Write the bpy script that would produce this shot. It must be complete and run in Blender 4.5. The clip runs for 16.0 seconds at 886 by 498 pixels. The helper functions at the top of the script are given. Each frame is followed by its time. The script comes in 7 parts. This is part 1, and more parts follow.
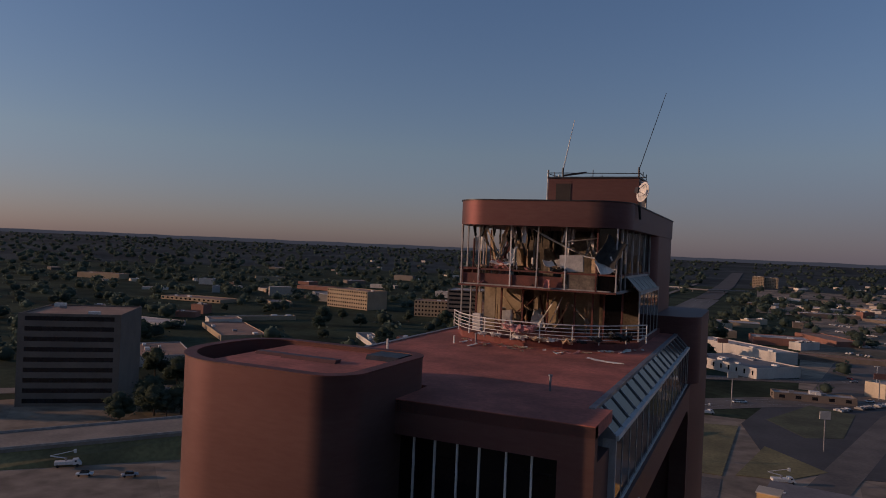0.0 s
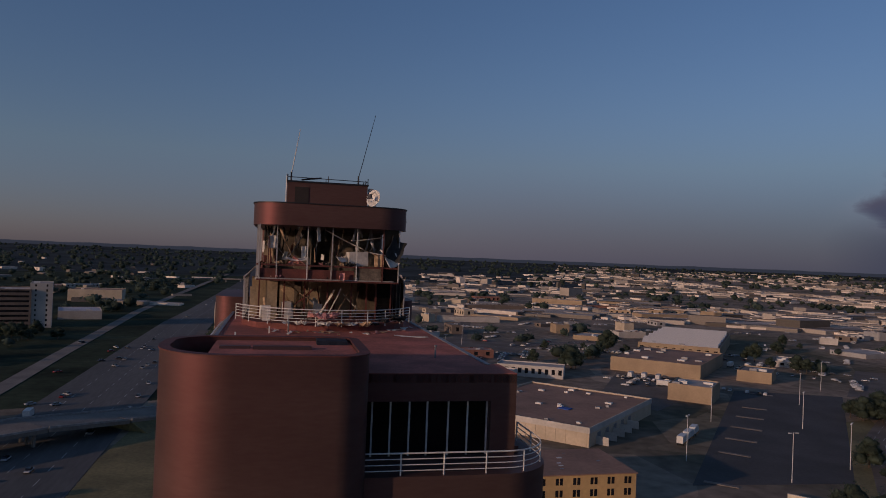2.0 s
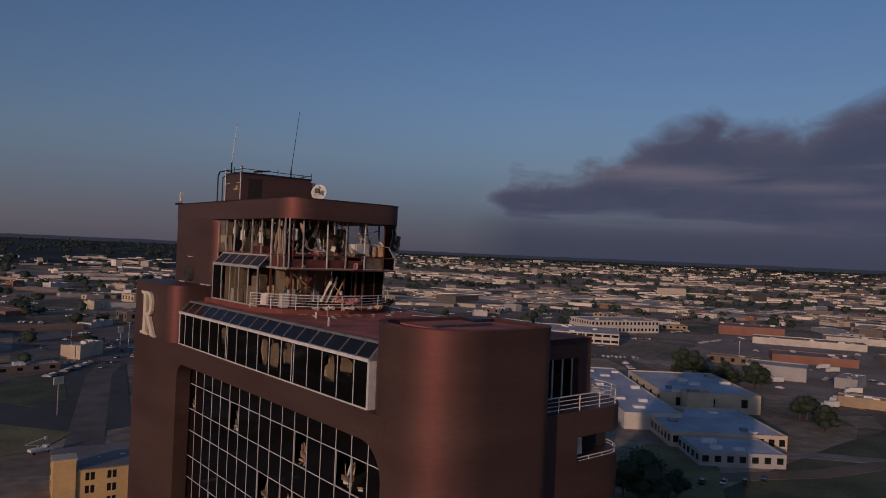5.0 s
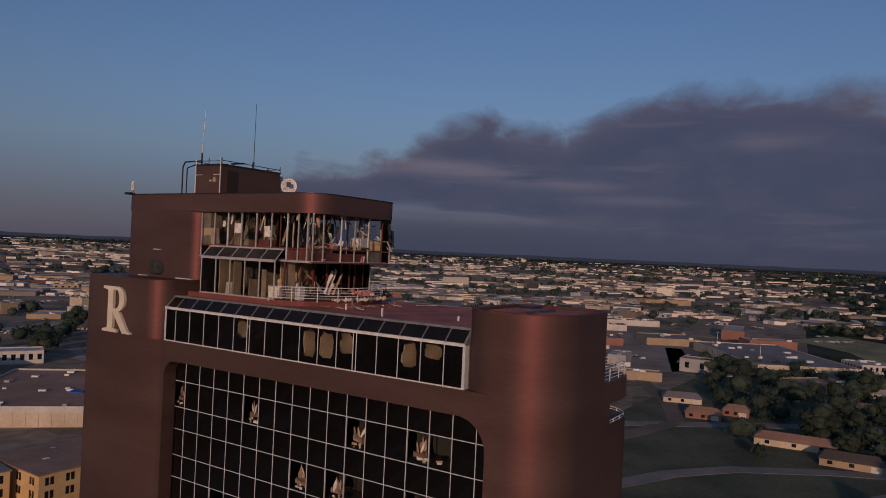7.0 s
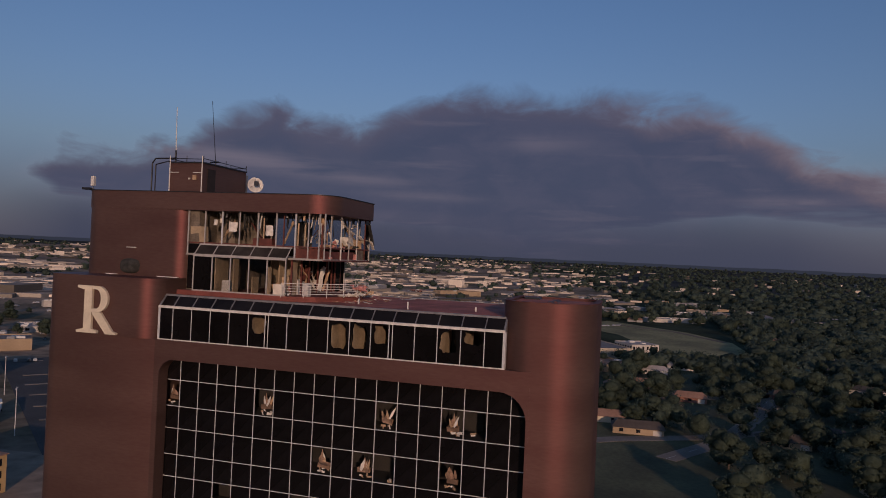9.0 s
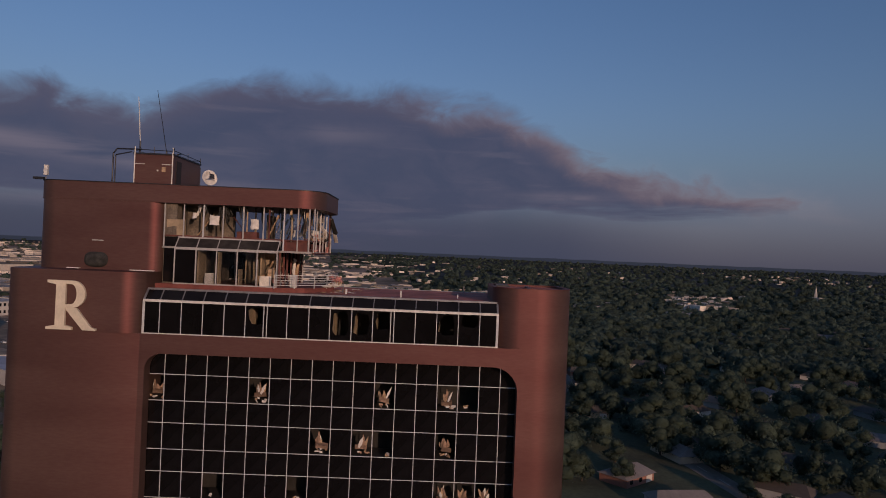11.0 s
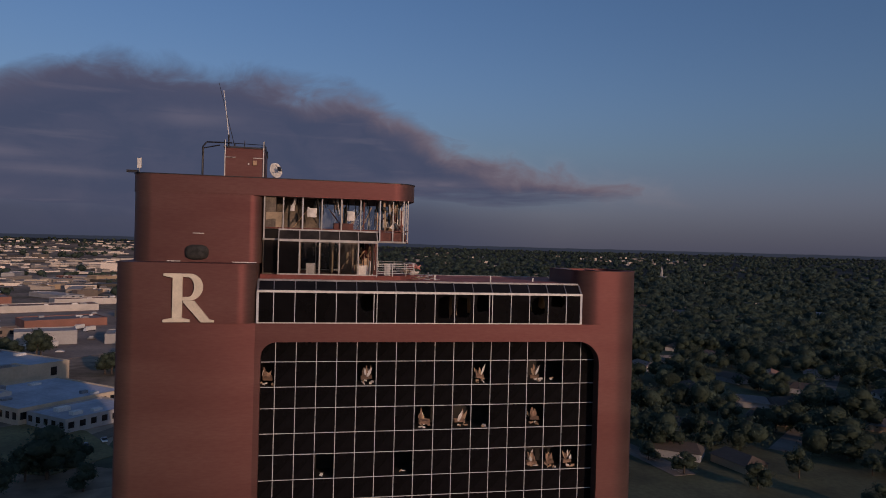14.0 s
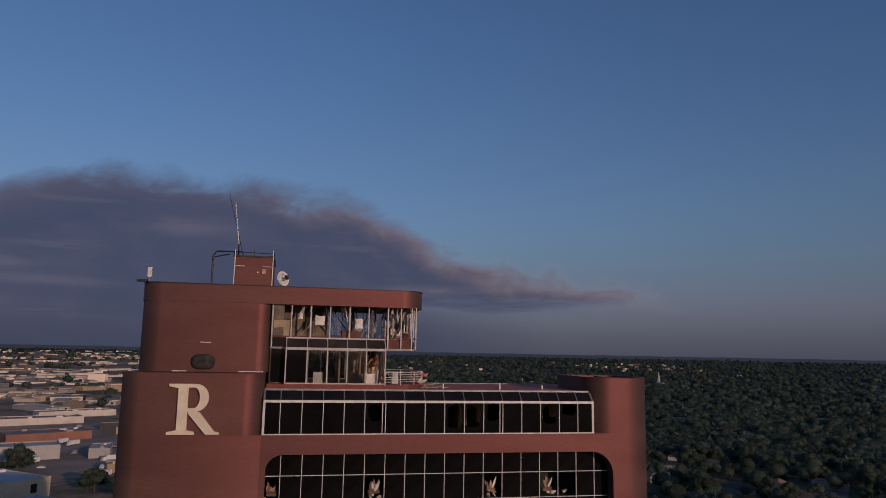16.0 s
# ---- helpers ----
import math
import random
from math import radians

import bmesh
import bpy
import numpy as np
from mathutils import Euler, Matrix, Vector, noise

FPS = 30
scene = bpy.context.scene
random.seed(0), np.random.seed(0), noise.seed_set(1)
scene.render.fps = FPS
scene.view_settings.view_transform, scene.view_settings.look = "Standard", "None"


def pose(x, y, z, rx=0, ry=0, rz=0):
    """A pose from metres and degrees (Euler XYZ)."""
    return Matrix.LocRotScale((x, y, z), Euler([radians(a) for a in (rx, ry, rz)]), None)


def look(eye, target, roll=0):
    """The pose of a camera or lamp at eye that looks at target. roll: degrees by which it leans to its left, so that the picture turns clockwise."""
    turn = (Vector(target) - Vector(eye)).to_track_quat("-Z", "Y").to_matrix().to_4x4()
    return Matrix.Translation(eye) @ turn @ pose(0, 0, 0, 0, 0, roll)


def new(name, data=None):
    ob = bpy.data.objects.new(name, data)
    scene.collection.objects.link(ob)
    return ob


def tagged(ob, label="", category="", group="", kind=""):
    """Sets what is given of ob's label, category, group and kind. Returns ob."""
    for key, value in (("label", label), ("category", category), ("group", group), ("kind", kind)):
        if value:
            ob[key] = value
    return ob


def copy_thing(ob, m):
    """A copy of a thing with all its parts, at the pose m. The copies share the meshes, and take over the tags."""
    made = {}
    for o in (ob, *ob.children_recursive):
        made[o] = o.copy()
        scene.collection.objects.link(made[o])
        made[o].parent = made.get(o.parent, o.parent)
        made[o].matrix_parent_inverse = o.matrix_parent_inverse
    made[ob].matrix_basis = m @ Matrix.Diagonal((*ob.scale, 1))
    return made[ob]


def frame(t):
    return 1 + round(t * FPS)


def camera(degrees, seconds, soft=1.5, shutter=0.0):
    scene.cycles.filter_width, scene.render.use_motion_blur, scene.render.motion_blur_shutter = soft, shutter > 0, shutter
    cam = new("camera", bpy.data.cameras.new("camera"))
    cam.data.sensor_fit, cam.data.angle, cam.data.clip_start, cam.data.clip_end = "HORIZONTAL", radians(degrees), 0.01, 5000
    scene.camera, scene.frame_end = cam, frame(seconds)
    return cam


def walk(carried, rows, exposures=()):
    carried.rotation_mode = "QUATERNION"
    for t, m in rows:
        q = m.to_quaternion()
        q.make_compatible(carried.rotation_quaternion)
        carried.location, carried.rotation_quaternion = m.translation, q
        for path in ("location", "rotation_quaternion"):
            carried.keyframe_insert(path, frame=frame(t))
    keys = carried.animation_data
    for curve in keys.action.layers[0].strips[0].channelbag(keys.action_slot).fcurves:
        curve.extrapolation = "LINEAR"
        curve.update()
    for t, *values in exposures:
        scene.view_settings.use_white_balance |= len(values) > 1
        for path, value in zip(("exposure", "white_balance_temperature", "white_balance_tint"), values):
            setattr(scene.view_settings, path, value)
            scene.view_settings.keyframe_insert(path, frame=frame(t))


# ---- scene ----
cam = camera(64.0, 16.0, 0.95)
METRES, EYE, TILT, LEAN, TURN = 112.0, 70.0, 0.0, 0.0, 24.0
ROWS = [
    (0.0, 0.0, 0.0, 0.0, 0.01, -0.14, -2.44),
    (0.1, -0.0081, -0.0025, -0.0002, -1.0, -0.05, -2.43),
    (0.2, -0.0164, -0.0052, -0.0005, -0.85, 0.04, -2.41),
    (0.3, -0.0245, -0.0078, -0.0007, -1.38, 0.12, -2.4),
    (0.4, -0.0326, -0.01, -0.0009, -7.83, 0.21, -2.38),
    (0.5, -0.0403, -0.0117, -0.0012, -13.73, 0.3, -2.37),
    (0.6, -0.0476, -0.0126, -0.0015, -15.57, 0.4, -2.31),
    (0.7, -0.0546, -0.0128, -0.0018, -17.38, 0.5, -2.24),
    (0.8, -0.0615, -0.0127, -0.0021, -22.38, 0.59, -2.18),
    (0.9, -0.0684, -0.0126, -0.0024, -28.82, 0.69, -2.11),
    (1.0, -0.0755, -0.0128, -0.0026, -30.95, 0.79, -2.05),
    (1.1, -0.0829, -0.0134, -0.0027, -31.14, 0.75, -2.08),
    (1.2, -0.0904, -0.0142, -0.0028, -31.17, 0.72, -2.1),
    (1.3, -0.0979, -0.0151, -0.0029, -31.23, 0.68, -2.13),
    (1.4, -0.1055, -0.0157, -0.0029, -31.29, 0.65, -2.15),
    (1.5, -0.113, -0.016, -0.0029, -31.23, 0.61, -2.18),
    (1.6, -0.1205, -0.0159, -0.0028, -31.37, 0.62, -2.2),
    (1.7, -0.1279, -0.0156, -0.0027, -31.94, 0.63, -2.22),
    (1.8, -0.1353, -0.0149, -0.0025, -33.33, 0.65, -2.23),
    (1.9, -0.1426, -0.014, -0.0024, -34.66, 0.66, -2.25),
    (2.0, -0.1497, -0.0128, -0.0023, -37.01, 0.67, -2.27),
    (2.1, -0.1565, -0.0111, -0.0023, -39.42, 0.63, -2.26),
    (2.2, -0.163, -0.009, -0.0023, -41.8, 0.58, -2.25),
    (2.3, -0.1695, -0.0066, -0.0024, -42.16, 0.54, -2.25),
    (2.4, -0.176, -0.0042, -0.0025, -42.18, 0.49, -2.24),
    (2.5, -0.1827, -0.0019, -0.0025, -42.34, 0.45, -2.23),
    (2.6, -0.1898, 0.0001, -0.0025, -42.36, 0.44, -2.25),
    (2.7, -0.1971, 0.0019, -0.0024, -42.48, 0.43, -2.27),
    (2.8, -0.2045, 0.0038, -0.0023, -42.91, 0.41, -2.3),
    (2.9, -0.2118, 0.0059, -0.0022, -43.84, 0.4, -2.32),
    (3.0, -0.2188, 0.0085, -0.0022, -45.5, 0.39, -2.34),
    (3.1, -0.2254, 0.0116, -0.0023, -47.45, 0.41, -2.34),
    (3.2, -0.2318, 0.0151, -0.0023, -49.66, 0.43, -2.33),
    (3.3, -0.238, 0.0189, -0.0025, -51.65, 0.45, -2.33),
    (3.4, -0.2442, 0.0229, -0.0026, -52.97, 0.47, -2.32),
    (3.5, -0.2505, 0.0268, -0.0027, -53.83, 0.49, -2.32),
    (3.6, -0.2569, 0.0307, -0.0028, -54.58, 0.47, -2.33),
    (3.7, -0.2633, 0.0347, -0.0029, -55.03, 0.44, -2.33),
    (3.8, -0.2696, 0.0388, -0.0029, -55.32, 0.42, -2.34),
    (3.9, -0.276, 0.043, -0.003, -55.64, 0.39, -2.34),
    (4.0, -0.2822, 0.0473, -0.0031, -56.08, 0.37, -2.35),
    (4.1, -0.2884, 0.0517, -0.0032, -56.57, 0.36, -2.36),
    (4.2, -0.2945, 0.0562, -0.0033, -57.09, 0.35, -2.37),
    (4.3, -0.3005, 0.0608, -0.0034, -57.8, 0.33, -2.39),
    (4.4, -0.3065, 0.0655, -0.0036, -58.56, 0.32, -2.4),
    (4.5, -0.3123, 0.0704, -0.0037, -59.56, 0.31, -2.41),
    (4.6, -0.3181, 0.0753, -0.0039, -60.52, 0.31, -2.42),
    (4.8, -0.3296, 0.0854, -0.0043, -62.22, 0.3, -2.43),
    (5.0, -0.3395, 0.0967, -0.0047, -63.93, 0.3, -2.45),
    (5.2, -0.348, 0.1091, -0.0051, -65.92, 0.3, -2.47),
    (7.3, -0.4322, 0.2432, -0.0091, -83.3, 0.26, -2.64),
    (7.5, -0.4398, 0.2562, -0.0095, -84.62, 0.26, -2.66),
    (7.7, -0.4459, 0.2699, -0.0097, -86.29, 0.28, -2.67),
    (7.9, -0.4505, 0.2843, -0.0098, -88.08, 0.3, -2.68),
    (8.0, -0.4528, 0.2914, -0.0099, -88.99, 0.31, -2.68),
    (8.2, -0.4575, 0.3056, -0.01, -91.06, 0.36, -2.68),
    (8.3, -0.4598, 0.3127, -0.0101, -92.0, 0.38, -2.67),
    (8.5, -0.4641, 0.3269, -0.0103, -93.96, 0.43, -2.67),
    (9.0, -0.4732, 0.362, -0.0113, -98.21, 0.49, -2.6),
    (11.5, -0.481, 0.5316, -0.017, -118.47, 0.38, -2.39),
    (12.0, -0.4748, 0.5636, -0.0183, -122.08, 0.29, -2.3),
    (12.5, -0.4665, 0.5945, -0.0195, -124.89, 0.19, -2.24),
    (13.0, -0.4563, 0.6234, -0.02, -125.45, -0.04, -2.26),
    (13.5, -0.4461, 0.648, -0.0196, -125.62, -0.15, -1.83),
    (14.0, -0.4401, 0.6638, -0.0202, -125.75, -0.25, -1.53),
    (14.5, -0.4362, 0.67, -0.0203, -125.85, 0.58, -1.38),
    (14.7, -0.4354, 0.6711, -0.0203, -125.93, 2.65, -1.34),
    (14.9, -0.4349, 0.6715, -0.0204, -126.02, 4.92, -1.3),
    (15.0, -0.4347, 0.6718, -0.0204, -126.06, 6.23, -1.28),
    (15.2, -0.4346, 0.6723, -0.0204, -126.11, 8.18, -1.21),
    (15.5, -0.4347, 0.673, -0.0203, -126.18, 8.64, -1.1),
    (16.0, -0.4346, 0.6737, -0.0204, -126.28, 8.37, -1.06),
]
EXPOSURES = ((0.0, -0.4, 7200, 18), (0.8, -0.64, 6700, 16), (5.0, -0.8, 6550, 15), (8.0, -0.66, 6600, 16), (12.0, -0.57, 6550, 15), (16.0, -0.63, 6350, 14))
walk(cam, [(t, pose(0, 0, EYE, TILT, LEAN, TURN) @ pose(METRES * x, METRES * y, METRES * z, 90 + pitch, roll, yaw)) for t, x, y, z, yaw, pitch, roll in ROWS], EXPOSURES)

# ---- light ----
SUN_AZ = (-0.912, -0.41)
SUN_EL = 9.5
world = bpy.data.worlds.new("dusk_sky")
scene.world = world
world.use_nodes = True
wn = world.node_tree.nodes
wl = world.node_tree.links
sky = wn.new("ShaderNodeTexSky")
sky.sky_type = "NISHITA"
sky.sun_disc = False
sky.sun_elevation = radians(SUN_EL)
sky.sun_rotation = math.atan2(SUN_AZ[0], SUN_AZ[1])
sky.altitude = 200
sky.air_density = 1.0
sky.dust_density = 0.6
sky.ozone_density = 3.0
wn["Background"].inputs["Strength"].default_value = 0.13
# haze: the low sky turns mauve-grey, the high sky a deeper blue
where = wn.new("ShaderNodeTexCoord")
split = wn.new("ShaderNodeSeparateXYZ")
wl.new(where.outputs["Generated"], split.inputs["Vector"])
haze = wn.new("ShaderNodeValToRGB")
haze.color_ramp.elements[0].color = (0.64, 0.58, 0.92, 1)
haze.color_ramp.elements[1].position = 0.42
haze.color_ramp.elements[1].color = (0.93, 0.97, 1.11, 1)
mid = haze.color_ramp.elements.new(0.13)
mid.color = (0.94, 0.85, 0.92, 1)
wl.new(split.outputs["Z"], haze.inputs["Fac"])
tint = wn.new("ShaderNodeMix")
tint.data_type = "RGBA"
tint.blend_type = "MULTIPLY"
tint.inputs[0].default_value = 1.0
wl.new(sky.outputs["Color"], tint.inputs[6])
wl.new(haze.outputs["Color"], tint.inputs[7])
wl.new(tint.outputs[2], wn["Background"].inputs["Color"])

sun_data = bpy.data.lights.new("sun", "SUN")
sun_data.energy = 3.0
sun_data.angle = radians(0.6)
sun_data.color = (1.0, 0.67, 0.47)
sun = new("sun", sun_data)
sun.matrix_world = look((-600, -640, 300), (-600 - SUN_AZ[0] * 1000, -640 - SUN_AZ[1] * 1000, 300 - 1000 * math.tan(radians(SUN_EL))))


# ---- materials ----
def material(name, colour, rough=0.7, metal=0.0, vary=0.25, scale=1.0, fine=12.0, bump=0.0, spec=0.5, second=None, island=False, objrand=False, tint=None, spread=0.35, stretch=None):
    """A surface with stains at one scale, grain at a finer one and a light relief."""
    m = bpy.data.materials.new(name)
    m.use_nodes = True
    n, l = m.node_tree.nodes, m.node_tree.links
    b = n["Principled BSDF"]
    b.inputs["Roughness"].default_value = rough
    b.inputs["Metallic"].default_value = metal
    b.inputs["Specular IOR Level"].default_value = spec
    if tint:
        b.inputs["Specular Tint"].default_value = (*tint, 1)
    co = n.new("ShaderNodeTexCoord")
    n1 = n.new("ShaderNodeTexNoise")
    n1.inputs["Scale"].default_value = scale
    n1.inputs["Detail"].default_value = 5
    n2 = n.new("ShaderNodeTexNoise")
    n2.inputs["Scale"].default_value = fine
    n2.inputs["Detail"].default_value = 3
    place = co.outputs["Object"]
    if stretch:
        mp = n.new("ShaderNodeMapping")
        mp.inputs["Scale"].default_value = stretch
        l.new(place, mp.inputs["Vector"])
        place = mp.outputs["Vector"]
    for t in (n1, n2):
        l.new(place, t.inputs["Vector"])
    mix = n.new("ShaderNodeMix")
    mix.data_type = "RGBA"
    c = Vector(colour)
    dark = [max(0.0, v * (1 - vary)) for v in c]
    lite = list(second) if second else [min(1.0, v * (1 + vary)) for v in c]
    mix.inputs[6].default_value = (*dark, 1)
    mix.inputs[7].default_value = (*lite, 1)
    ramp = n.new("ShaderNodeMapRange")
    ramp.inputs["From Min"].default_value = 0.35
    ramp.inputs["From Max"].default_value = 0.65
    l.new(n1.outputs["Fac"], ramp.inputs["Value"])
    l.new(ramp.outputs["Result"], mix.inputs[0])
    out = mix.outputs[2]
    hsv = n.new("ShaderNodeHueSaturation")
    l.new(out, hsv.inputs["Color"])
    val = n.new("ShaderNodeMapRange")
    val.inputs["From Min"].default_value = 0.3
    val.inputs["From Max"].default_value = 0.7
    val.inputs["To Min"].default_value = 1 - vary * 0.6
    val.inputs["To Max"].default_value = 1 + vary * 0.6
    l.new(n2.outputs["Fac"], val.inputs["Value"])
    v_out = val.outputs["Result"]
    if island or objrand:
        src = n.new("ShaderNodeNewGeometry").outputs["Random Per Island"] if island else n.new("ShaderNodeObjectInfo").outputs["Random"]
        r = n.new("ShaderNodeMapRange")
        r.inputs["To Min"].default_value = 1 - spread
        r.inputs["To Max"].default_value = 1 + spread
        l.new(src, r.inputs["Value"])
        mul = n.new("ShaderNodeMath")
        mul.operation = "MULTIPLY"
        l.new(v_out, mul.inputs[0])
        l.new(r.outputs["Result"], mul.inputs[1])
        v_out = mul.outputs["Value"]
    l.new(v_out, hsv.inputs["Value"])
    l.new(hsv.outputs["Color"], b.inputs["Base Color"])
    if bump:
        bp = n.new("ShaderNodeBump")
        bp.inputs["Strength"].default_value = bump
        bp.inputs["Distance"].default_value = 0.02
        l.new(n2.outputs["Fac"], bp.inputs["Height"])
        l.new(bp.outputs["Normal"], b.inputs["Normal"])
    return m


BRICK = material("brown_glazed_brick", (0.058, 0.041, 0.034), 0.54, vary=0.22, scale=0.2, fine=4.0, bump=0.1, spec=1.0, tint=(1.0, 0.34, 0.35), stretch=(0.4, 0.4, 2.0))
ROOF = material("red_roof_membrane", (0.4, 0.115, 0.078), 0.85, vary=0.28, scale=0.5, fine=6.0, bump=0.2)
GLASS = material("dark_tinted_glass", (0.006, 0.0055, 0.006), 0.05, vary=0.2, scale=0.4, fine=1.0, spec=0.2)
GLASS_SKY = material("skylight_glass", (0.012, 0.011, 0.011), 0.12, vary=0.2, scale=0.4, fine=1.0, spec=0.22)
# paler, rougher and less reflective than GLASS_SKY
GLASS_DIM = material("dull_skylight_glass", (0.035, 0.031, 0.028), 0.3, vary=0.35, scale=0.8, fine=3.0, spec=0.12)
def clear_glass():
    m = bpy.data.materials.new("tinted_clear_glass")
    m.use_nodes = True
    n, l = m.node_tree.nodes, m.node_tree.links
    n.remove(n["Principled BSDF"])
    t = n.new("ShaderNodeBsdfTransparent")
    t.inputs["Color"].default_value = (0.82, 0.83, 0.84, 1)
    g = n.new("ShaderNodeBsdfGlossy")
    g.inputs["Roughness"].default_value = 0.05
    g.inputs["Color"].default_value = (0.8, 0.85, 0.9, 1)
    mx = n.new("ShaderNodeMixShader")
    mx.inputs["Fac"].default_value = 0.06
    l.new(t.outputs["BSDF"], mx.inputs[1])
    l.new(g.outputs["BSDF"], mx.inputs[2])
    l.new(mx.outputs["Shader"], n["Material Output"].inputs["Surface"])
    return m


GLASS_CLEAR = clear_glass()
WHITE_METAL = material("pale_painted_metal", (0.62, 0.60, 0.56), 0.45, vary=0.12, scale=2.0, fine=20.0)
MULLION = material("white_anodised_mullion", (0.5, 0.51, 0.52), 0.5, vary=0.1, scale=2.0, fine=20.0)
ALU = material("dull_aluminium", (0.39, 0.372, 0.355), 0.5, 0.1, vary=0.15, scale=2.0, fine=20.0)
GREY_METAL = material("grey_metal", (0.22, 0.22, 0.23), 0.5, 0.4, vary=0.2, scale=2.0, fine=20.0)
DARK_METAL = material("dark_steel", (0.035, 0.035, 0.04), 0.5, 0.6, vary=0.25, scale=3.0, fine=20.0)
RUST_METAL = material("red_primed_steel", (0.11, 0.03, 0.022), 0.7, vary=0.3, scale=1.5, fine=15.0)
CREAM = material("cream_letter_paint", (0.62, 0.55, 0.43), 0.6, vary=0.1, scale=1.0, fine=10.0)
# near-black base colour stands for the shade of unlit rooms
ROOM_SHADE = material("painted_room_shade", (0.02, 0.018, 0.016), 0.9, vary=0.3, scale=1.0)
PLASTER = material("tan_interior_plaster", (0.34, 0.26, 0.17), 0.85, vary=0.22, scale=0.9, fine=8.0)
CONCRETE = material("weathered_concrete", (0.3, 0.28, 0.26), 0.85, vary=0.2, scale=0.6, fine=8.0)
CURTAIN = material("torn_tan_curtain", (0.29, 0.185, 0.125), 0.9, vary=0.4, scale=2.0, fine=14.0)
FADED_WOOD = material("brown_broken_wood", (0.16, 0.10, 0.065), 0.85, vary=0.3, scale=2.0, fine=14.0)
DEBRIS_WHITE = material("white_debris_board", (0.66, 0.62, 0.56), 0.8, vary=0.15, scale=2.0, fine=14.0)
DEBRIS_PINK = material("pink_insulation", (0.55, 0.25, 0.22), 0.95, vary=0.3, scale=4.0, fine=18.0, bump=0.6)
DEBRIS_TAN = material("tan_debris", (0.42, 0.29, 0.18), 0.9, vary=0.3, scale=3.0, fine=14.0)
# dark brown with strong random blotches
MOTTLED_WALL = material("mottled_interior_wall", (0.13, 0.105, 0.08), 0.9, vary=0.45, scale=0.8, fine=8.0)
DEBRIS_DARK = material("dark_torn_lining", (0.03, 0.03, 0.028), 0.95, vary=0.4, scale=3.0, fine=14.0)


# ---- building blocks ----
def thing(name, x, y, z, label, category, group="", kind="", rz=0.0):
    ob = new(name)
    ob.empty_display_size = 0.2
    ob.matrix_world = pose(x, y, z, 0, 0, rz)
    return tagged(ob, label, category, group, kind)


def mesh_of(bm, name, mat, smooth=False):
    me = bpy.data.meshes.new(name)
    bmesh.ops.recalc_face_normals(bm, faces=bm.faces)
    bm.to_mesh(me)
    bm.free()
    me.materials.append(mat)
    if smooth:
        for p in me.polygons:
            p.use_smooth = True
    return me


def part(name, bm, mat, parent, label="", smooth=False):
    """Links a bmesh, given in its thing's own coordinates, as one mesh under a thing or a part."""
    ob = new(name, mesh_of(bm, name, mat, smooth))
    ob.parent = parent
    return tagged(ob, label)


def piece(name, me, parent, m):
    ob = new(name, me)
    ob.parent = parent
    ob.matrix_local = m
    return ob


def box(bm, x0, x1, y0, y1, z0, z1):
    m = Matrix.Translation(((x0 + x1) / 2, (y0 + y1) / 2, (z0 + z1) / 2)) @ Matrix.Diagonal((abs(x1 - x0), abs(y1 - y0), abs(z1 - z0), 1))
    return bmesh.ops.create_cube(bm, size=1.0, matrix=m)["verts"]


def rod(bm, a, b, r, seg=8, r2=None):
    a, b = Vector(a), Vector(b)
    d = b - a
    m = Matrix.Translation((a + b) / 2) @ d.to_track_quat("Z", "Y").to_matrix().to_4x4()
    bmesh.ops.create_cone(bm, cap_ends=True, segments=seg, radius1=r, radius2=r if r2 is None else r2, depth=d.length, matrix=m)


def prism(bm, loop, z0, z1, cap=True):
    lo = [bm.verts.new((x, y, z0)) for x, y in loop]
    hi = [bm.verts.new((x, y, z1)) for x, y in loop]
    n = len(loop)
    for i in range(n):
        bm.faces.new((lo[i], lo[(i + 1) % n], hi[(i + 1) % n], hi[i]))
    if cap:
        bm.faces.new(hi)
        bm.faces.new(lo[::-1])


def round_rect(x0, x1, y0, y1, sw=0.0, se=0.0, ne=0.0, nw=0.0, seg=14):
    """A loop, anticlockwise, with its own radius at each corner."""
    pts = []
    for cx, cy, r, a0 in ((x0 + sw, y0 + sw, sw, 180), (x1 - se, y0 + se, se, 270), (x1 - ne, y1 - ne, ne, 0), (x0 + nw, y1 - nw, nw, 90)):
        if r <= 0:
            pts.append((cx, cy))
            continue
        for i in range(seg + 1):
            a = radians(a0 + 90 * i / seg)
            pts.append((cx + r * math.cos(a), cy + r * math.sin(a)))
    return pts


def ring(bm, outer, inner, z0, z1):
    """A wall of the thickness between two loops of equal length."""
    n = len(outer)
    v = [[bm.verts.new((x, y, z)) for x, y in loop] for loop, z in ((outer, z0), (outer, z1), (inner, z1), (inner, z0))]
    for i in range(n):
        j = (i + 1) % n
        for k in range(4):
            a, b = v[k], v[(k + 1) % 4]
            bm.faces.new((a[i], a[j], b[j], b[i]))


def fresh():
    return bmesh.new()


def smooth_by_angle(ob, angle=35):
    me = ob.data
    for p in me.polygons:
        p.use_smooth = True
    b = bmesh.new()
    b.from_mesh(me)
    lim = radians(angle)
    for e in b.edges:
        if len(e.link_faces) == 2 and e.calc_face_angle(0) > lim:
            e.smooth = False
    b.to_mesh(me)
    b.free()
    return ob


# ---- the tower ----
XW, XE, XC = -19.6, -3.4, -11.5
ROOF_Z = 64.75
tower = thing("office_tower", XC, 40, 0, "brown glazed brick office tower with storm-torn glass penthouse", "building")
T = Matrix.Translation((-XC, -40, 0))


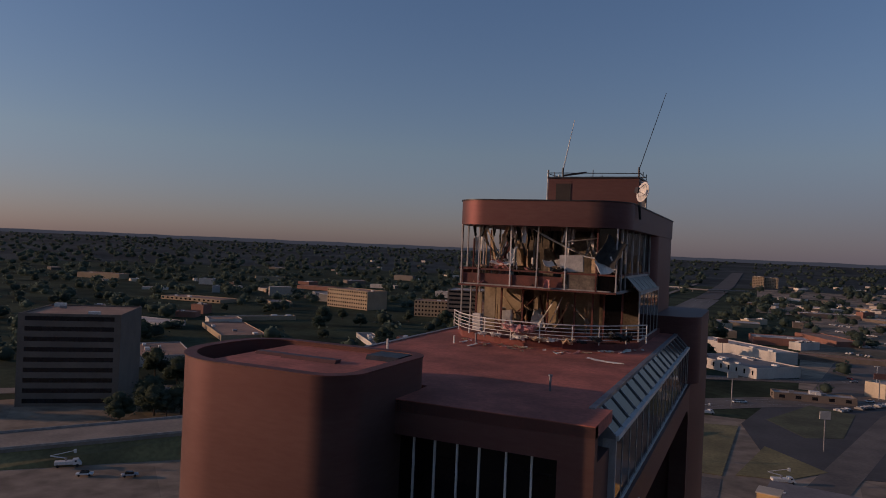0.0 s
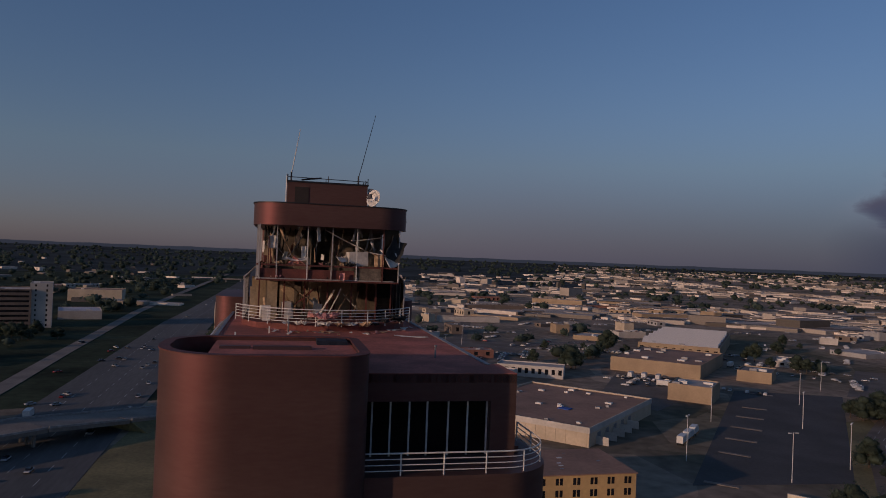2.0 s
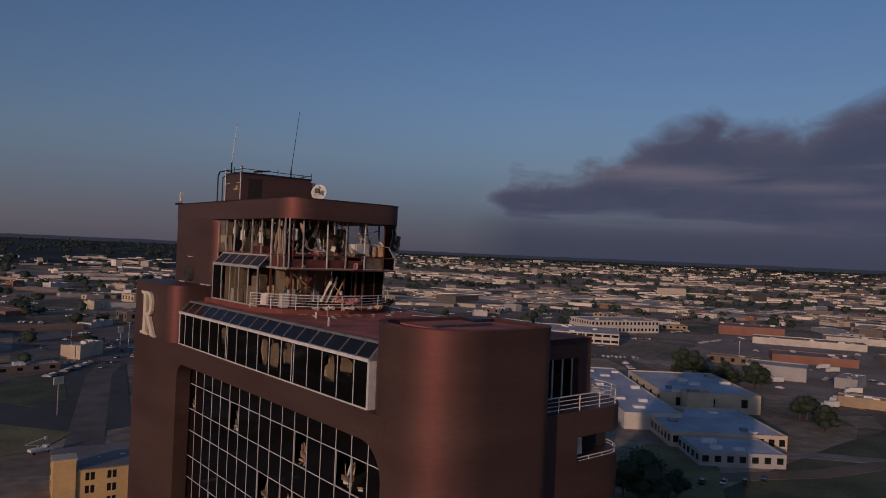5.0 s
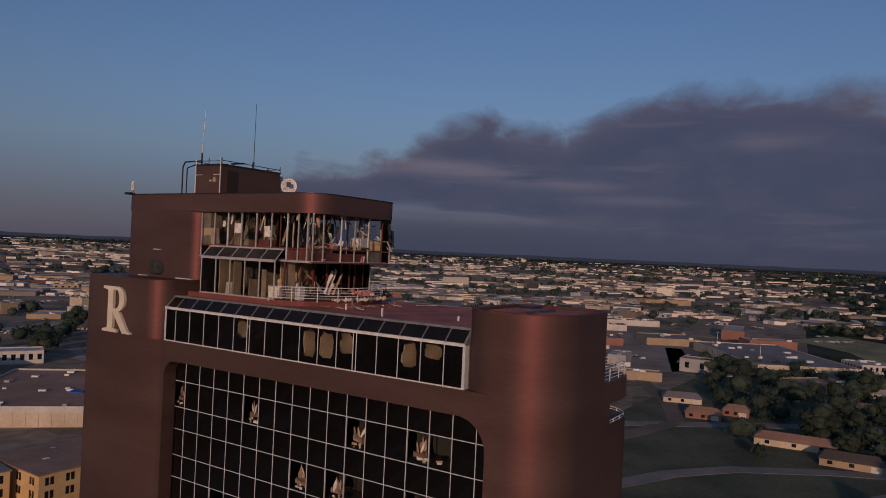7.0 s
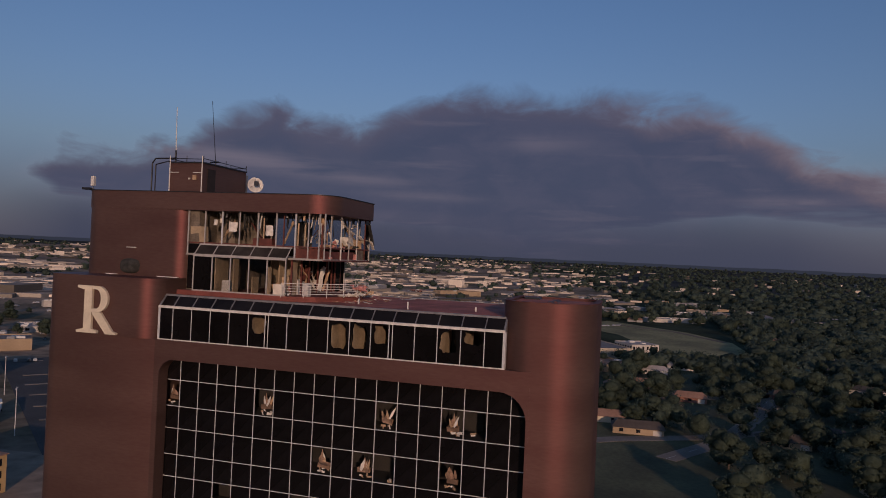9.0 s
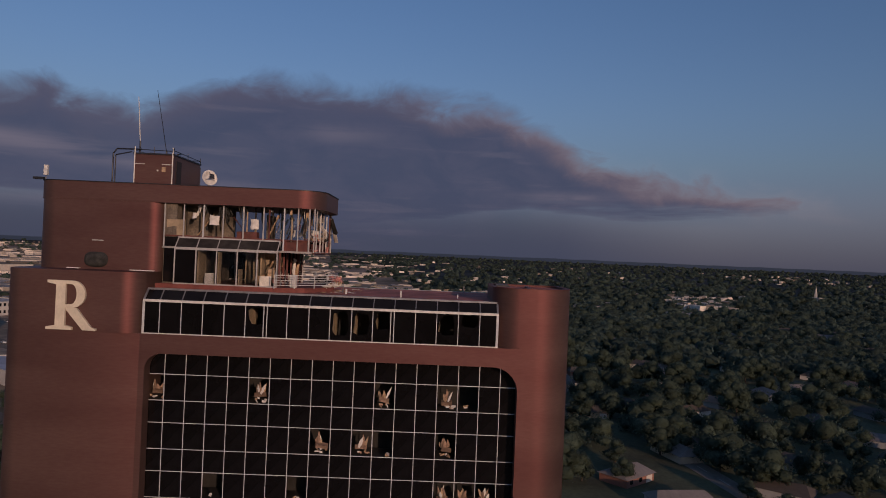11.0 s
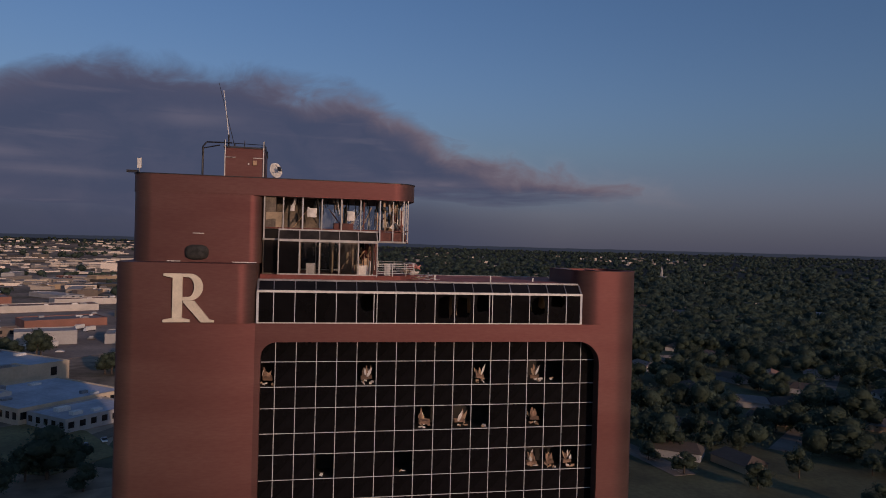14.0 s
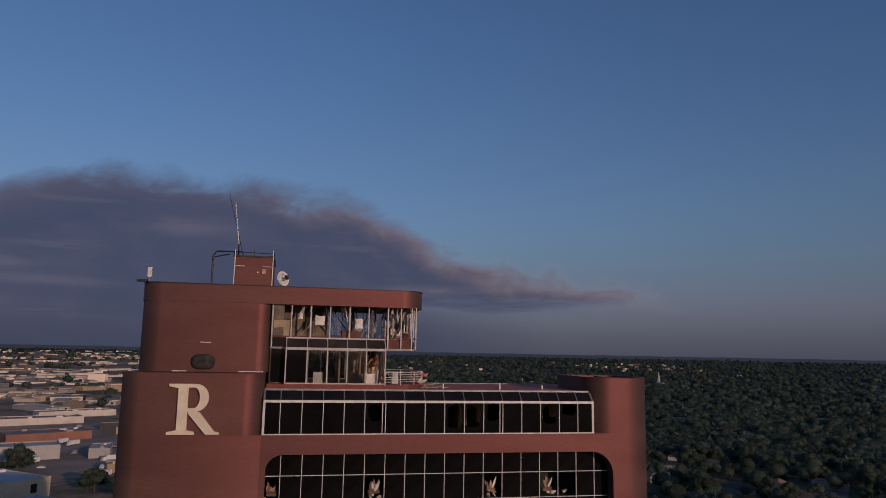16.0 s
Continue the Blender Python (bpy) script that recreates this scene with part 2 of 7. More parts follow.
def tower_part(name, bm, mat, label="", parent=None, smooth=True):
    bm.transform(T)
    ob = part(name, bm, mat, parent or tower, label)
    return smooth_by_angle(ob) if smooth else ob


# stair block at the front, filled almost to its parapet but for a pit at its west end
bm = fresh()
sw_out = round_rect(-19.09, -11.15, 18.2, 24.4, 3.0, 1.3, 1.0, 2.0)
sw_in = round_rect(-18.74, -11.5, 18.55, 24.05, 2.65, 0.95, 0.65, 1.65)
prism(bm, round_rect(-19.09, -11.15, 18.2, 22.2, 3.0, 1.3, 0.0, 0.0), 0, 61.41)
prism(bm, sw_out, 61.41, 62.4)
ring(bm, sw_out, sw_in, 62.4, 65.9)
tower_part("stair_block", bm, BRICK)
bm = fresh()
prism(bm, round_rect(-17.2, -11.52, 18.57, 24.03, 0.9, 0.9, 0.6, 0.3), 62.4, 65.78)
tower_part("block_roof", bm, ROOF, "red roof deck just below the stair block parapet", smooth=False)
for x0, x1, y0, y1, h, word in ((-16.9, -15.7, 21.2, 21.5, 0.2, "low lit roof kerb"), (-15.6, -13.3, 21.0, 21.35, 0.24, "low lit roof kerb"), (-13.0, -11.7, 22.6, 23.7, 0.32, "dark roof hatch frame")):
    bm = fresh()
    vs = box(bm, x0, x1, y0, y1, 65.74, 65.78 + 0.5 * h)
    for v in vs:
        if v.co.z > 65.76:
            v.co.y += 0.12
    tower_part("roof_kerb", bm, DARK_METAL if "dark" in word else BRICK, word, smooth=False)

# north core with the letter
bm = fresh()
prism(bm, [(XW + 0.5, 50.75), (XE - 0.5, 50.75), (XE, 53.6)] + [p for p in round_rect(XW, XE, 53.6, 60.9, 0.0, 0.0, 1.5, 1.5) if p[1] > 54] + [(XW, 53.6)], 0, 61.41)
prism(bm, round_rect(XW, XE, 50.7, 60.9, 1.5, 1.5, 1.5, 1.5), 61.41, 65.95)
tower_part("core_wall", bm, BRICK)

# long side walls with a round-cornered opening
MULL_Y = [50.35] + [49.2 - 1.602 * i for i in range(17)] + [22.2]
GRID_Z = [59.95]
z = 58.24
while z > 6:
    GRID_Z.append(z)
    z -= 2.0 if len(GRID_Z) % 2 == 0 else 1.69
GRID_Z.append(4.0)


def side_wall(x_out, x_in):
    b = fresh()
    z0, z1, r = 4.0, 59.95, 1.9
    b2 = round_rect(22.38, 50.3, z0, z1, 0.2, 0.2, 1.2, r)
    outer = [(22.2, 0), (51.3, 0), (51.3, 61.4), (22.2, 61.4)]
    def loop(pts):
        vs = [b.verts.new((x_out, p, q)) for p, q in pts]
        return [b.edges.new((vs[i], vs[(i + 1) % len(vs)])) for i in range(len(vs))]
    es = loop(outer) + loop(b2)
    bmesh.ops.triangle_fill(b, use_beauty=True, use_dissolve=False, edges=es)
    r_ = bmesh.ops.extrude_face_region(b, geom=b.faces[:])
    vs = [g for g in r_["geom"] if isinstance(g, bmesh.types.BMVert)]
    bmesh.ops.translate(b, vec=(x_in - x_out, 0, 0), verts=vs)
    return b


tower_part("side_wall", side_wall(XW + 0.5, XW + 1.6), BRICK)
tower_part("side_wall", side_wall(XE - 0.5, XE - 1.6), BRICK)

# floor plates and inner core in the near-black room shade, and the roof
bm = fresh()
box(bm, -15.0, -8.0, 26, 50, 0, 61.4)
tower_part("inner_core", bm, ROOM_SHADE, smooth=False)
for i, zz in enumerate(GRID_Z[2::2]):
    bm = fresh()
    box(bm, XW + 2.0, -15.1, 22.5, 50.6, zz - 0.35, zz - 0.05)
    tower_part("floor_plate", bm, ROOM_SHADE, smooth=False)
bm = fresh()
box(bm, XW + 0.56, XE - 0.56, 24.3, 50.9, 61.0, 61.38)
tower_part("ledge", bm, BRICK, smooth=False)
bm = fresh()
prism(bm, [(-18.1, 24.3), (-11.2, 24.3), (-11.2, 21.6), (-4.3, 21.6), (-4.3, 24.3), (-4.9, 24.3), (-4.9, 50.8), (-18.1, 50.8)], 64.35, ROOF_Z)
tower_part("roof", bm, ROOF, "red-brown flat roof membrane", smooth=False)

# front bay beside the stair block
bm = fresh()
box(bm, -11.3, -4.3, 21.6, 22.0, 63.55, 64.72)
box(bm, -5.45, -4.3, 21.6, 24.2, 61.1, 63.55)
tower_part("fascia", bm, BRICK, smooth=False)
bm = fresh()
prism(bm, round_rect(-11.5, -3.1, 19.15, 25.0, 0.3, 2.4, 0.5, 0.3), 59.7, 61.12)
prism(bm, round_rect(-11.5, -3.1, 19.15, 25.0, 0.3, 2.4, 0.5, 0.3), 0, 58.3)
box(bm, -11.5, -8.3, 19.15, 24, 58.3, 59.7)
tower_part("balcony_bay", bm, BRICK)
# loggia shade, painted as a near-black box behind the opening
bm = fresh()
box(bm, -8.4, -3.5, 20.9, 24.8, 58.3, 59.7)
tower_part("loggia_back", bm, ROOM_SHADE, smooth=False)

# front bay window
front_window = tower_part("front_window", (lambda b: (box(b, -11.3, -5.45, 22.1, 22.16, 61.12, 63.55), b)[1])(fresh()), GLASS, smooth=False)
for xx in (-10.6, -9.81, -8.98, -8.19, -7.25, -6.38, -5.50):
    bm = fresh()
    box(bm, xx - 0.035, xx + 0.035, 22.02, 22.09, 61.12, 63.55)
    tower_part("mullion", bm, WHITE_METAL, parent=front_window, smooth=False)

# the dark glass grid of the west side
GX = -17.9
BROKEN = {(0, 1), (5, 1), (11, 1), (14, 1), (8, 3), (10, 3), (11, 3), (14, 3), (14, 5), (15, 5), (16, 5), (3, 5), (7, 5), (15, 1)}
# backing sheet painted near-black for the shade behind the panes
curtain = tower_part("curtain_wall", (lambda b: (box(b, GX + 3.0, GX + 3.1, 22.6, 50.4, 4, 59.95), b)[1])(fresh()), ROOM_SHADE, smooth=False)
SUB = Matrix.Translation((-XC, -40, 0))
pane_meshes = {}


def pane_mesh(w, h):
    key = (round(w, 2), round(h, 2))
    if key not in pane_meshes:
        b = fresh()
        box(b, -0.015, 0.015, -w / 2, w / 2, -h / 2, h / 2)
        pane_meshes[key] = mesh_of(b, "pane", GLASS)
    return pane_meshes[key]


rest = fresh()
for row in range(len(GRID_Z) - 1):
    z1, z0 = GRID_Z[row], GRID_Z[row + 1]
    for col in range(len(MULL_Y) - 1):
        y1, y0 = MULL_Y[col], MULL_Y[col + 1]
        if (col, row) in BROKEN:
            continue
        if row < 14:
            piece("pane", pane_mesh(y1 - y0 - 0.04, z1 - z0 - 0.04), curtain, SUB @ pose(GX + random.uniform(-0.004, 0.004), (y0 + y1) / 2, (z0 + z1) / 2, random.uniform(-0.3, 0.3), random.uniform(-0.3, 0.3), random.uniform(-0.3, 0.3)))
        else:
            box(rest, GX - 0.015, GX + 0.015, y0 + 0.02, y1 - 0.02, z0 + 0.02, z1 - 0.02)
tagged(tower_part("lower_panes", rest, GLASS, parent=curtain, smooth=False), kind="stuff")
for yy in MULL_Y[1:-1]:
    bm = fresh()
    box(bm, GX - 0.04, GX + 0.05, yy - 0.026, yy + 0.026, 4, 59.95)
    tower_part("mullion", bm, MULLION, parent=curtain, smooth=False)
for zz in GRID_Z[1:-1]:
    bm = fresh()
    box(bm, GX - 0.035, GX + 0.04, 22.2, 50.4, zz - 0.026, zz + 0.026)
    tower_part("transom", bm, MULLION, parent=curtain, smooth=False)

# strip windows with a sloped skylight, on both long sides
STRIP_Y = [50.62, 49.42, 47.80, 46.20, 44.60, 43.0, 41.38, 39.87, 38.24, 36.66, 35.03, 33.44, 31.84, 30.24, 28.63, 27.0, 25.38, 24.05]


def slab(bm, w, d, h, bend=0.0, n=4):
    """A sheet, torn a little at its edges and bent."""
    vs = []
    for side in (0, 1):
        rows = []
        for i in range(n + 1):
            row = []
            for j in range(n + 1):
                u, v = i / n - 0.5, j / n - 0.5
                e = 0.06 * max(w, d) if i in (0, n) or j in (0, n) else 0.0
                row.append((u * w + random.uniform(-e, e), v * d + random.uniform(-e, e), bend * (u * u * 4 + v * 0.6) + side * h))
            rows.append(row)
        vs.append(rows)
    V = [[[bm.verts.new(p) for p in row] for row in s] for s in vs]
    for s in (0, 1):
        for i in range(n):
            for j in range(n):
                q = (V[s][i][j], V[s][i + 1][j], V[s][i + 1][j + 1], V[s][i][j + 1])
                bm.faces.new(q if s else q[::-1])
    for i in range(n):
        for a, c in (((i, 0), (i + 1, 0)), ((i + 1, n), (i, n)), ((0, i + 1), (0, i)), ((n, i), (n, i + 1))):
            bm.faces.new((V[0][a[0]][a[1]], V[0][c[0]][c[1]], V[1][c[0]][c[1]], V[1][a[0]][a[1]]))


def torn_pane(x, y0, y1, z0, z1, seed, reach):
    """A pane with a ragged hole knocked through its upper part."""
    r_ = random.Random(seed)
    b = fresh()
    cy, cz = (y0 + y1) / 2 + r_.uniform(-0.1, 0.1), z1 - (z1 - z0) * 0.46 * reach
    ry, rz_ = (y1 - y0) * 0.45, (z1 - z0) * 0.43 * reach
    hole = []
    for k in range(15):
        a = 2 * math.pi * k / 15
        g = r_.uniform(0.72, 1.0)
        hole.append((max(y0 + 0.04, min(y1 - 0.04, cy + ry * g * math.copysign(abs(math.cos(a)) ** 0.6, math.cos(a)))), max(z0 + 0.04, min(z1 - 0.04, cz + rz_ * g * math.copysign(abs(math.sin(a)) ** 0.6, math.sin(a))))))
    es = []
    for loop in ([(y0, z0), (y1, z0), (y1, z1), (y0, z1)], hole):
        vs = [b.verts.new((x, p, q)) for p, q in loop]
        es += [b.edges.new((vs[k], vs[(k + 1) % len(vs)])) for k in range(len(vs))]
    bmesh.ops.triangle_fill(b, use_beauty=True, use_dissolve=False, edges=es)
    r2 = bmesh.ops.extrude_face_region(b, geom=b.faces[:])
    bmesh.ops.translate(b, vec=(0.02, 0, 0), verts=[g for g in r2["geom"] if isinstance(g, bmesh.types.BMVert)])
    return b


HOLES = {5: 0.7, 9: 1.0, 10: 1.0, 11: 0.7, 14: 0.85, 15: 0.5}


def strip_window(side):
    s = -1 if side == "west" else 1
    x = lambda off: XC + s * (7.4 - off)
    b = fresh()
    # near-black sheet in place of the room's shade behind the strip
    box(b, x(3.5), x(3.6), 24.3, 50.7, 61.4, 64.4)
    strip = tower_part("strip_window", b, ROOM_SHADE, smooth=False)
    for i in range(len(STRIP_Y) - 1):
        y1, y0 = STRIP_Y[i], STRIP_Y[i + 1]
        if s < 0 and i in HOLES:
            tower_part("broken_pane", torn_pane(x(0.0), y0 + 0.03, y1 - 0.03, 61.45, 63.8, 60 + i, HOLES[i]), GLASS, parent=strip, smooth=False)
            b = fresh()
            slab(b, 2.7, 2.2 * HOLES[i], 0.06, 0.05)
            b.transform(Matrix.Translation((x(1.55), y1 - 0.12, 63.75 - 1.1 * HOLES[i])) @ pose(0, 0, 0, 90))
            tower_part("room_partition", b, PLASTER, "tan torn partition behind the broken pane", parent=strip, smooth=False)
        else:
            b = fresh()
            box(b, x(0.0), x(0.03), y0 + 0.03, y1 - 0.03, 61.45, 63.8)
            tower_part("pane", b, GLASS, parent=strip, smooth=False)
        b = fresh()
        q = [(x(0.04), 63.93), (x(0.78), 64.70), (x(0.80), 64.66), (x(0.06), 63.89)]
        v = [[b.verts.new((px, yy, pz)) for px, pz in q] for yy in (y0 + 0.04, y1 - 0.04)]
        for k in range(4):
            b.faces.new((v[0][k], v[0][(k + 1) % 4], v[1][(k + 1) % 4], v[1][k]))
        b.faces.new(v[0])
        b.faces.new(v[1][::-1])
        tower_part("skylight_pane", b, GLASS_SKY, parent=strip, smooth=False)
    for i, yy in enumerate(STRIP_Y):
        w = 0.09 if i in (0, 17) else 0.028
        b = fresh()
        box(b, x(-0.02), x(0.08), yy - w, yy + w, 61.4, 63.85)
        if i == 17:
            box(b, x(0.08), x(0.42), yy - w, yy + w * 0.4, 61.4, 63.85)
        if i in (6, 12):
            box(b, x(-0.02), x(0.08), yy + 0.22, yy + 0.28, 61.4, 63.85)
        tower_part("mullion", b, MULLION if s < 0 else ALU, parent=strip, smooth=False)
        b = fresh()
        w = 0.07 if i in (0, 17) else 0.03
        q = [(x(-0.02), 63.95), (x(0.76), 64.76), (x(0.80), 64.66), (x(0.06), 63.86)]
        v = [[b.verts.new((px, yy + e, pz)) for px, pz in q] for e in (-w, w)]
        for k in range(4):
            b.faces.new((v[0][k], v[0][(k + 1) % 4], v[1][(k + 1) % 4], v[1][k]))
        b.faces.new(v[0])
        b.faces.new(v[1][::-1])
        tower_part("rafter", b, GREY_METAL, parent=strip, smooth=False)
    for name, a, c, z0, z1, m in (("sill", -0.06, 0.1, 61.38, 61.47, WHITE_METAL), ("gutter", -0.1, 0.12, 63.8, 63.98, WHITE_METAL), ("ridge_cap", 0.72, 0.95, 64.66, 64.8, GREY_METAL)):
        b = fresh()
        box(b, x(a), x(c), 24.0, 50.66, z0, z1)
        tower_part(name, b, m, parent=strip, smooth=False)
    b = fresh()
    for yy in (23.97, 50.67):
        v = [b.verts.new((px, yy, pz)) for px, pz in ((x(0.0), 61.4), (x(0.0), 63.9), (x(0.8), 64.7), (x(0.8), 61.4))]
        b.faces.new(v)
    r_ = bmesh.ops.extrude_face_region(b, geom=b.faces[:])
    bmesh.ops.translate(b, vec=(0, 0.05, 0), verts=[g for g in r_["geom"] if isinstance(g, bmesh.types.BMVert)])
    tower_part("end_panel", b, GREY_METAL, parent=strip, smooth=False)


strip_window("west")
strip_window("east")

# ---- penthouse ----
bm = fresh()
prism(bm, round_rect(-16.42, -6.4, 50.4, 60.45, 1.2, 1.2, 1.6, 1.6), 65.95, 71.45)
pent_wall = tower_part("penthouse_wall", bm, BRICK)
bm = fresh()
brim_out = round_rect(-16.45, -6.35, 37.9, 60.5, 2.1, 2.1, 1.6, 1.6)
prism(bm, brim_out, 71.4, 72.55)
ring(bm, brim_out, round_rect(-16.2, -6.6, 38.15, 60.25, 1.85, 1.85, 1.35, 1.35), 72.55, 72.8)
tower_part("brim", bm, BRICK)

# upper storey of the penthouse, its glass blown out
bm = fresh()
prism(bm, round_rect(-16.2, -6.8, 38.6, 50.5, 0.7, 0.7, 0.0, 0.0, 6), 67.85, 68.0)
tower_part("upper_floor", bm, CONCRETE, "bare floor slab edge", smooth=False)
bm = fresh()
box(bm, -16.0, -13.6, 49.5, 50.45, 65.1, 71.4)
tower_part("inner_wall", bm, MOTTLED_WALL, "mottled dark interior wall", smooth=False)
bm = fresh()
box(bm, -13.6, -7.0, 47.8, 50.45, 65.1, 71.4)
tower_part("inner_wall", bm, MOTTLED_WALL, "mottled dark interior wall", smooth=False)
bm = fresh()
box(bm, -12.4, -12.25, 45.9, 47.8, 68.0, 71.4)
tower_part("inner_wall", bm, MOTTLED_WALL, "mottled interior wall", smooth=False)
bm = fresh()
box(bm, -11.2, -8.4, 43.4, 43.55, 68.0, 71.0)
tower_part("inner_wall", bm, MOTTLED_WALL, "dark interior partition", smooth=False)
bm = fresh()
box(bm, -13.0, -9.0, 44.6, 44.75, 65.1, 67.85)
tower_part("inner_wall", bm, PLASTER, "exposed tan interior wall", smooth=False)
bm = fresh()
prism(bm, [(-17.0, 50.6), (-17.0, 41.2), (-16.0, 39.2), (-13.5, 37.9), (-11.5, 37.5), (-9.5, 37.9), (-7.0, 39.2), (-6.0, 41.2), (-6.0, 50.6)], 64.7, 65.1)
tower_part("terrace", bm, material("dark_terrace_membrane", (0.17, 0.05, 0.04), 0.85, vary=0.25, scale=0.6, fine=6.0), "raised terrace of red membrane", smooth=False)

FRONT_X = (-15.95, -14.87, -12.94, -11.39, -9.75, -8.03, -6.95)
WEST_Y = (50.4, 48.9, 47.35, 45.8, 44.2, 42.62, 41.0, 39.9, 39.0)


def post(name, x, y, z0, z1, w, mat, parent, lean=0.0):
    b = fresh()
    box(b, -w, w, -w * 1.3, w * 1.3, z0, z1)
    if lean:
        for v in b.verts:
            if v.co.z > (z0 + z1) / 2:
                v.co.x += lean
    bmesh.ops.translate(b, vec=(x, y, 0), verts=b.verts)
    return tower_part(name, b, mat, parent=parent, smooth=False)


upper_frame = tower_part("upper_window_frame", (lambda b: (box(b, -16.1, -6.9, 38.62, 38.7, 68.80, 68.90), box(b, -16.15, -16.05, 38.9, 50.5, 68.80, 68.90), box(b, -6.95, -6.85, 38.9, 50.5, 68.8, 68.9), box(b, -16.1, -6.9, 38.55, 38.66, 67.83, 67.93), b)[-1])(fresh()), RUST_METAL, smooth=False)
for i, x in enumerate(FRONT_X):
    post("window_post", x, 38.62, 67.9, 71.42, 0.036, (ALU, ALU, WHITE_METAL, ALU, WHITE_METAL, RUST_METAL, ALU)[i], upper_frame, random.uniform(-0.04, 0.04))
for i, y in enumerate(WEST_Y):
    post("window_post", -16.12, y, 67.9 if i > 5 else 68.0, 71.42, 0.036 if i % 2 else 0.042, (ALU, ALU, MULLION, ALU)[i % 4], upper_frame, random.uniform(-0.03, 0.03))
for y in (50.4, 48.0, 45.6, 43.2, 41.0, 39.6):
    post("window_post", -6.88, y, 67.9, 71.42, 0.05, ALU, upper_frame)
for k in range(6):
    side = k % 2
    b = fresh()
    x, y = (-15.7 + random.uniform(0, 0.5), 39.3 + 0.95 * k + random.uniform(-0.25, 0.25)) if not side else (-15.6 + 0.4 * random.random(), 39.6 + 0.9 * k)
    w = random.uniform(0.03, 0.07)
    box(b, x - 0.03, x + 0.03, y - w, y + w, 68.05, 71.35 - random.uniform(0, 1.0))
    tower_part("wall_stud", b, (RUST_METAL, PLASTER, DEBRIS_TAN)[k % 3], parent=upper_frame, smooth=False)

# red lining band, dark panels left in the frame
bm = fresh()
box(bm, -15.9, -9.9, 38.72, 38.8, 68.0, 68.6)
box(bm, -16.0, -15.95, 38.9, 41.0, 68.0, 68.75)
tower_part("spandrel_lining", bm, RUST_METAL, "dark red lining of the spandrel", smooth=False)
bm = fresh()
box(bm, -9.6, -8.1, 38.66, 38.70, 67.95, 68.8)
tower_part("dark_panel", bm, MOTTLED_WALL, "mottled dark wall panel", smooth=False)
bm = fresh()
box(bm, -7.95, -7.0, 38.66, 38.70, 67.95, 71.4)
tower_part("dark_panel", bm, GLASS, smooth=False)
bm = fresh()
box(bm, -6.92, -6.88, 39.0, 50.4, 68.9, 71.4)
tower_part("east_glazing", bm, GLASS_CLEAR, "tinted panes still in place", smooth=False)
bm = fresh()
box(bm, -6.92, -6.88, 39.0, 50.4, 67.95, 68.8)
tower_part("dark_panel", bm, GLASS, smooth=False)
bm = fresh()
box(bm, -16.12, -16.08, 49.0, 50.35, 65.2, 68.75)
tower_part("dark_panel", bm, GLASS, smooth=False)

# lower storey: west glazing under a sloped skylight
for side in (-1, 1):
    X = lambda off: XC + side * (5.45 + off)
    ys = (49.2, 47.55, 45.95, 44.35, 42.8, 41.25)
    b = fresh()
    box(b, X(-0.06), X(0.06), 41.2, 49.25, 67.78, 67.98)
    box(b, X(-0.05), X(0.05), 41.2, 49.25, 65.1, 65.2)
    box(b, X(-0.82), X(-0.72), 41.2, 49.25, 68.68, 68.8)
    low = tower_part("lower_window_frame", b, ALU, smooth=False)
    for i, y in enumerate(ys):
        post("window_post", X(0), y, 65.1, 67.9, 0.036, ALU, low)
        b = fresh()
        q = [(X(0.03), 67.93), (X(-0.77), 68.76), (X(-0.74), 68.70), (X(0.0), 67.86)]
        v = [[b.verts.new((px, y + e, pz)) for px, pz in q] for e in (-0.035, 0.035)]
        for k in range(4):
            b.faces.new((v[0][k], v[0][(k + 1) % 4], v[1][(k + 1) % 4], v[1][k]))
        b.faces.new(v[0])
        b.faces.new(v[1][::-1])
        tower_part("rafter", b, ALU, parent=low, smooth=False)
        if i < 5:
            y0 = ys[i + 1]
            b = fresh()
            q = [(X(0.0), 67.92), (X(-0.76), 68.72), (X(-0.74), 68.69), (X(0.02), 67.89)]
            v = [[b.verts.new((px, yy, pz)) for px, pz in q] for yy in (y0 + 0.04, y - 0.04)]
            for k in range(4):
                b.faces.new((v[0][k], v[0][(k + 1) % 4], v[1][(k + 1) % 4], v[1][k]))
            b.faces.new(v[0])
            b.faces.new(v[1][::-1])
            tower_part("skylight_pane", b, GLASS_DIM, parent=low, smooth=False)
            if side > 0 or i < 4:
                b = fresh()
                box(b, X(-0.01), X(0.01), y0 + 0.05, y - 0.05, 65.2, 67.8)
                pane = tower_part("pane", b, GLASS if side > 0 or i == 0 else GLASS_CLEAR, parent=low, smooth=False)
                pane.visible_shadow = side > 0 or i == 0
for q in ((-16.65, -14.9, 47.42, 47.52, 67.75), (-16.6, -15.9, 45.85, 45.95, 67.7), (-16.5, -15.6, 44.25, 44.35, 66.4), (-16.6, -16.2, 42.85, 42.93, 67.2), (-15.5, -14.75, 41.4, 41.52, 67.8), (-14.6, -13.6, 43.0, 43.12, 67.8), (-12.6, -12.3, 42.4, 44.2, 67.8)):
    bm = fresh()
    box(bm, q[0], q[1], q[2], q[3], 65.1, q[4])
    tower_part("partition", bm, PLASTER, "tan plaster partition left standing", smooth=False)
for x in (-15.95, -14.3, -12.94, -11.39, -9.75, -8.7, -8.03, -7.0):
    bm = fresh()
    box(bm, x - 0.05, x + 0.05, 41.2, 41.33, 65.1, 67.85)
    tower_part("front_post", bm, RUST_METAL, smooth=False)
bm = fresh()
box(bm, -8.0, -7.0, 41.22, 41.28, 65.15, 67.8)
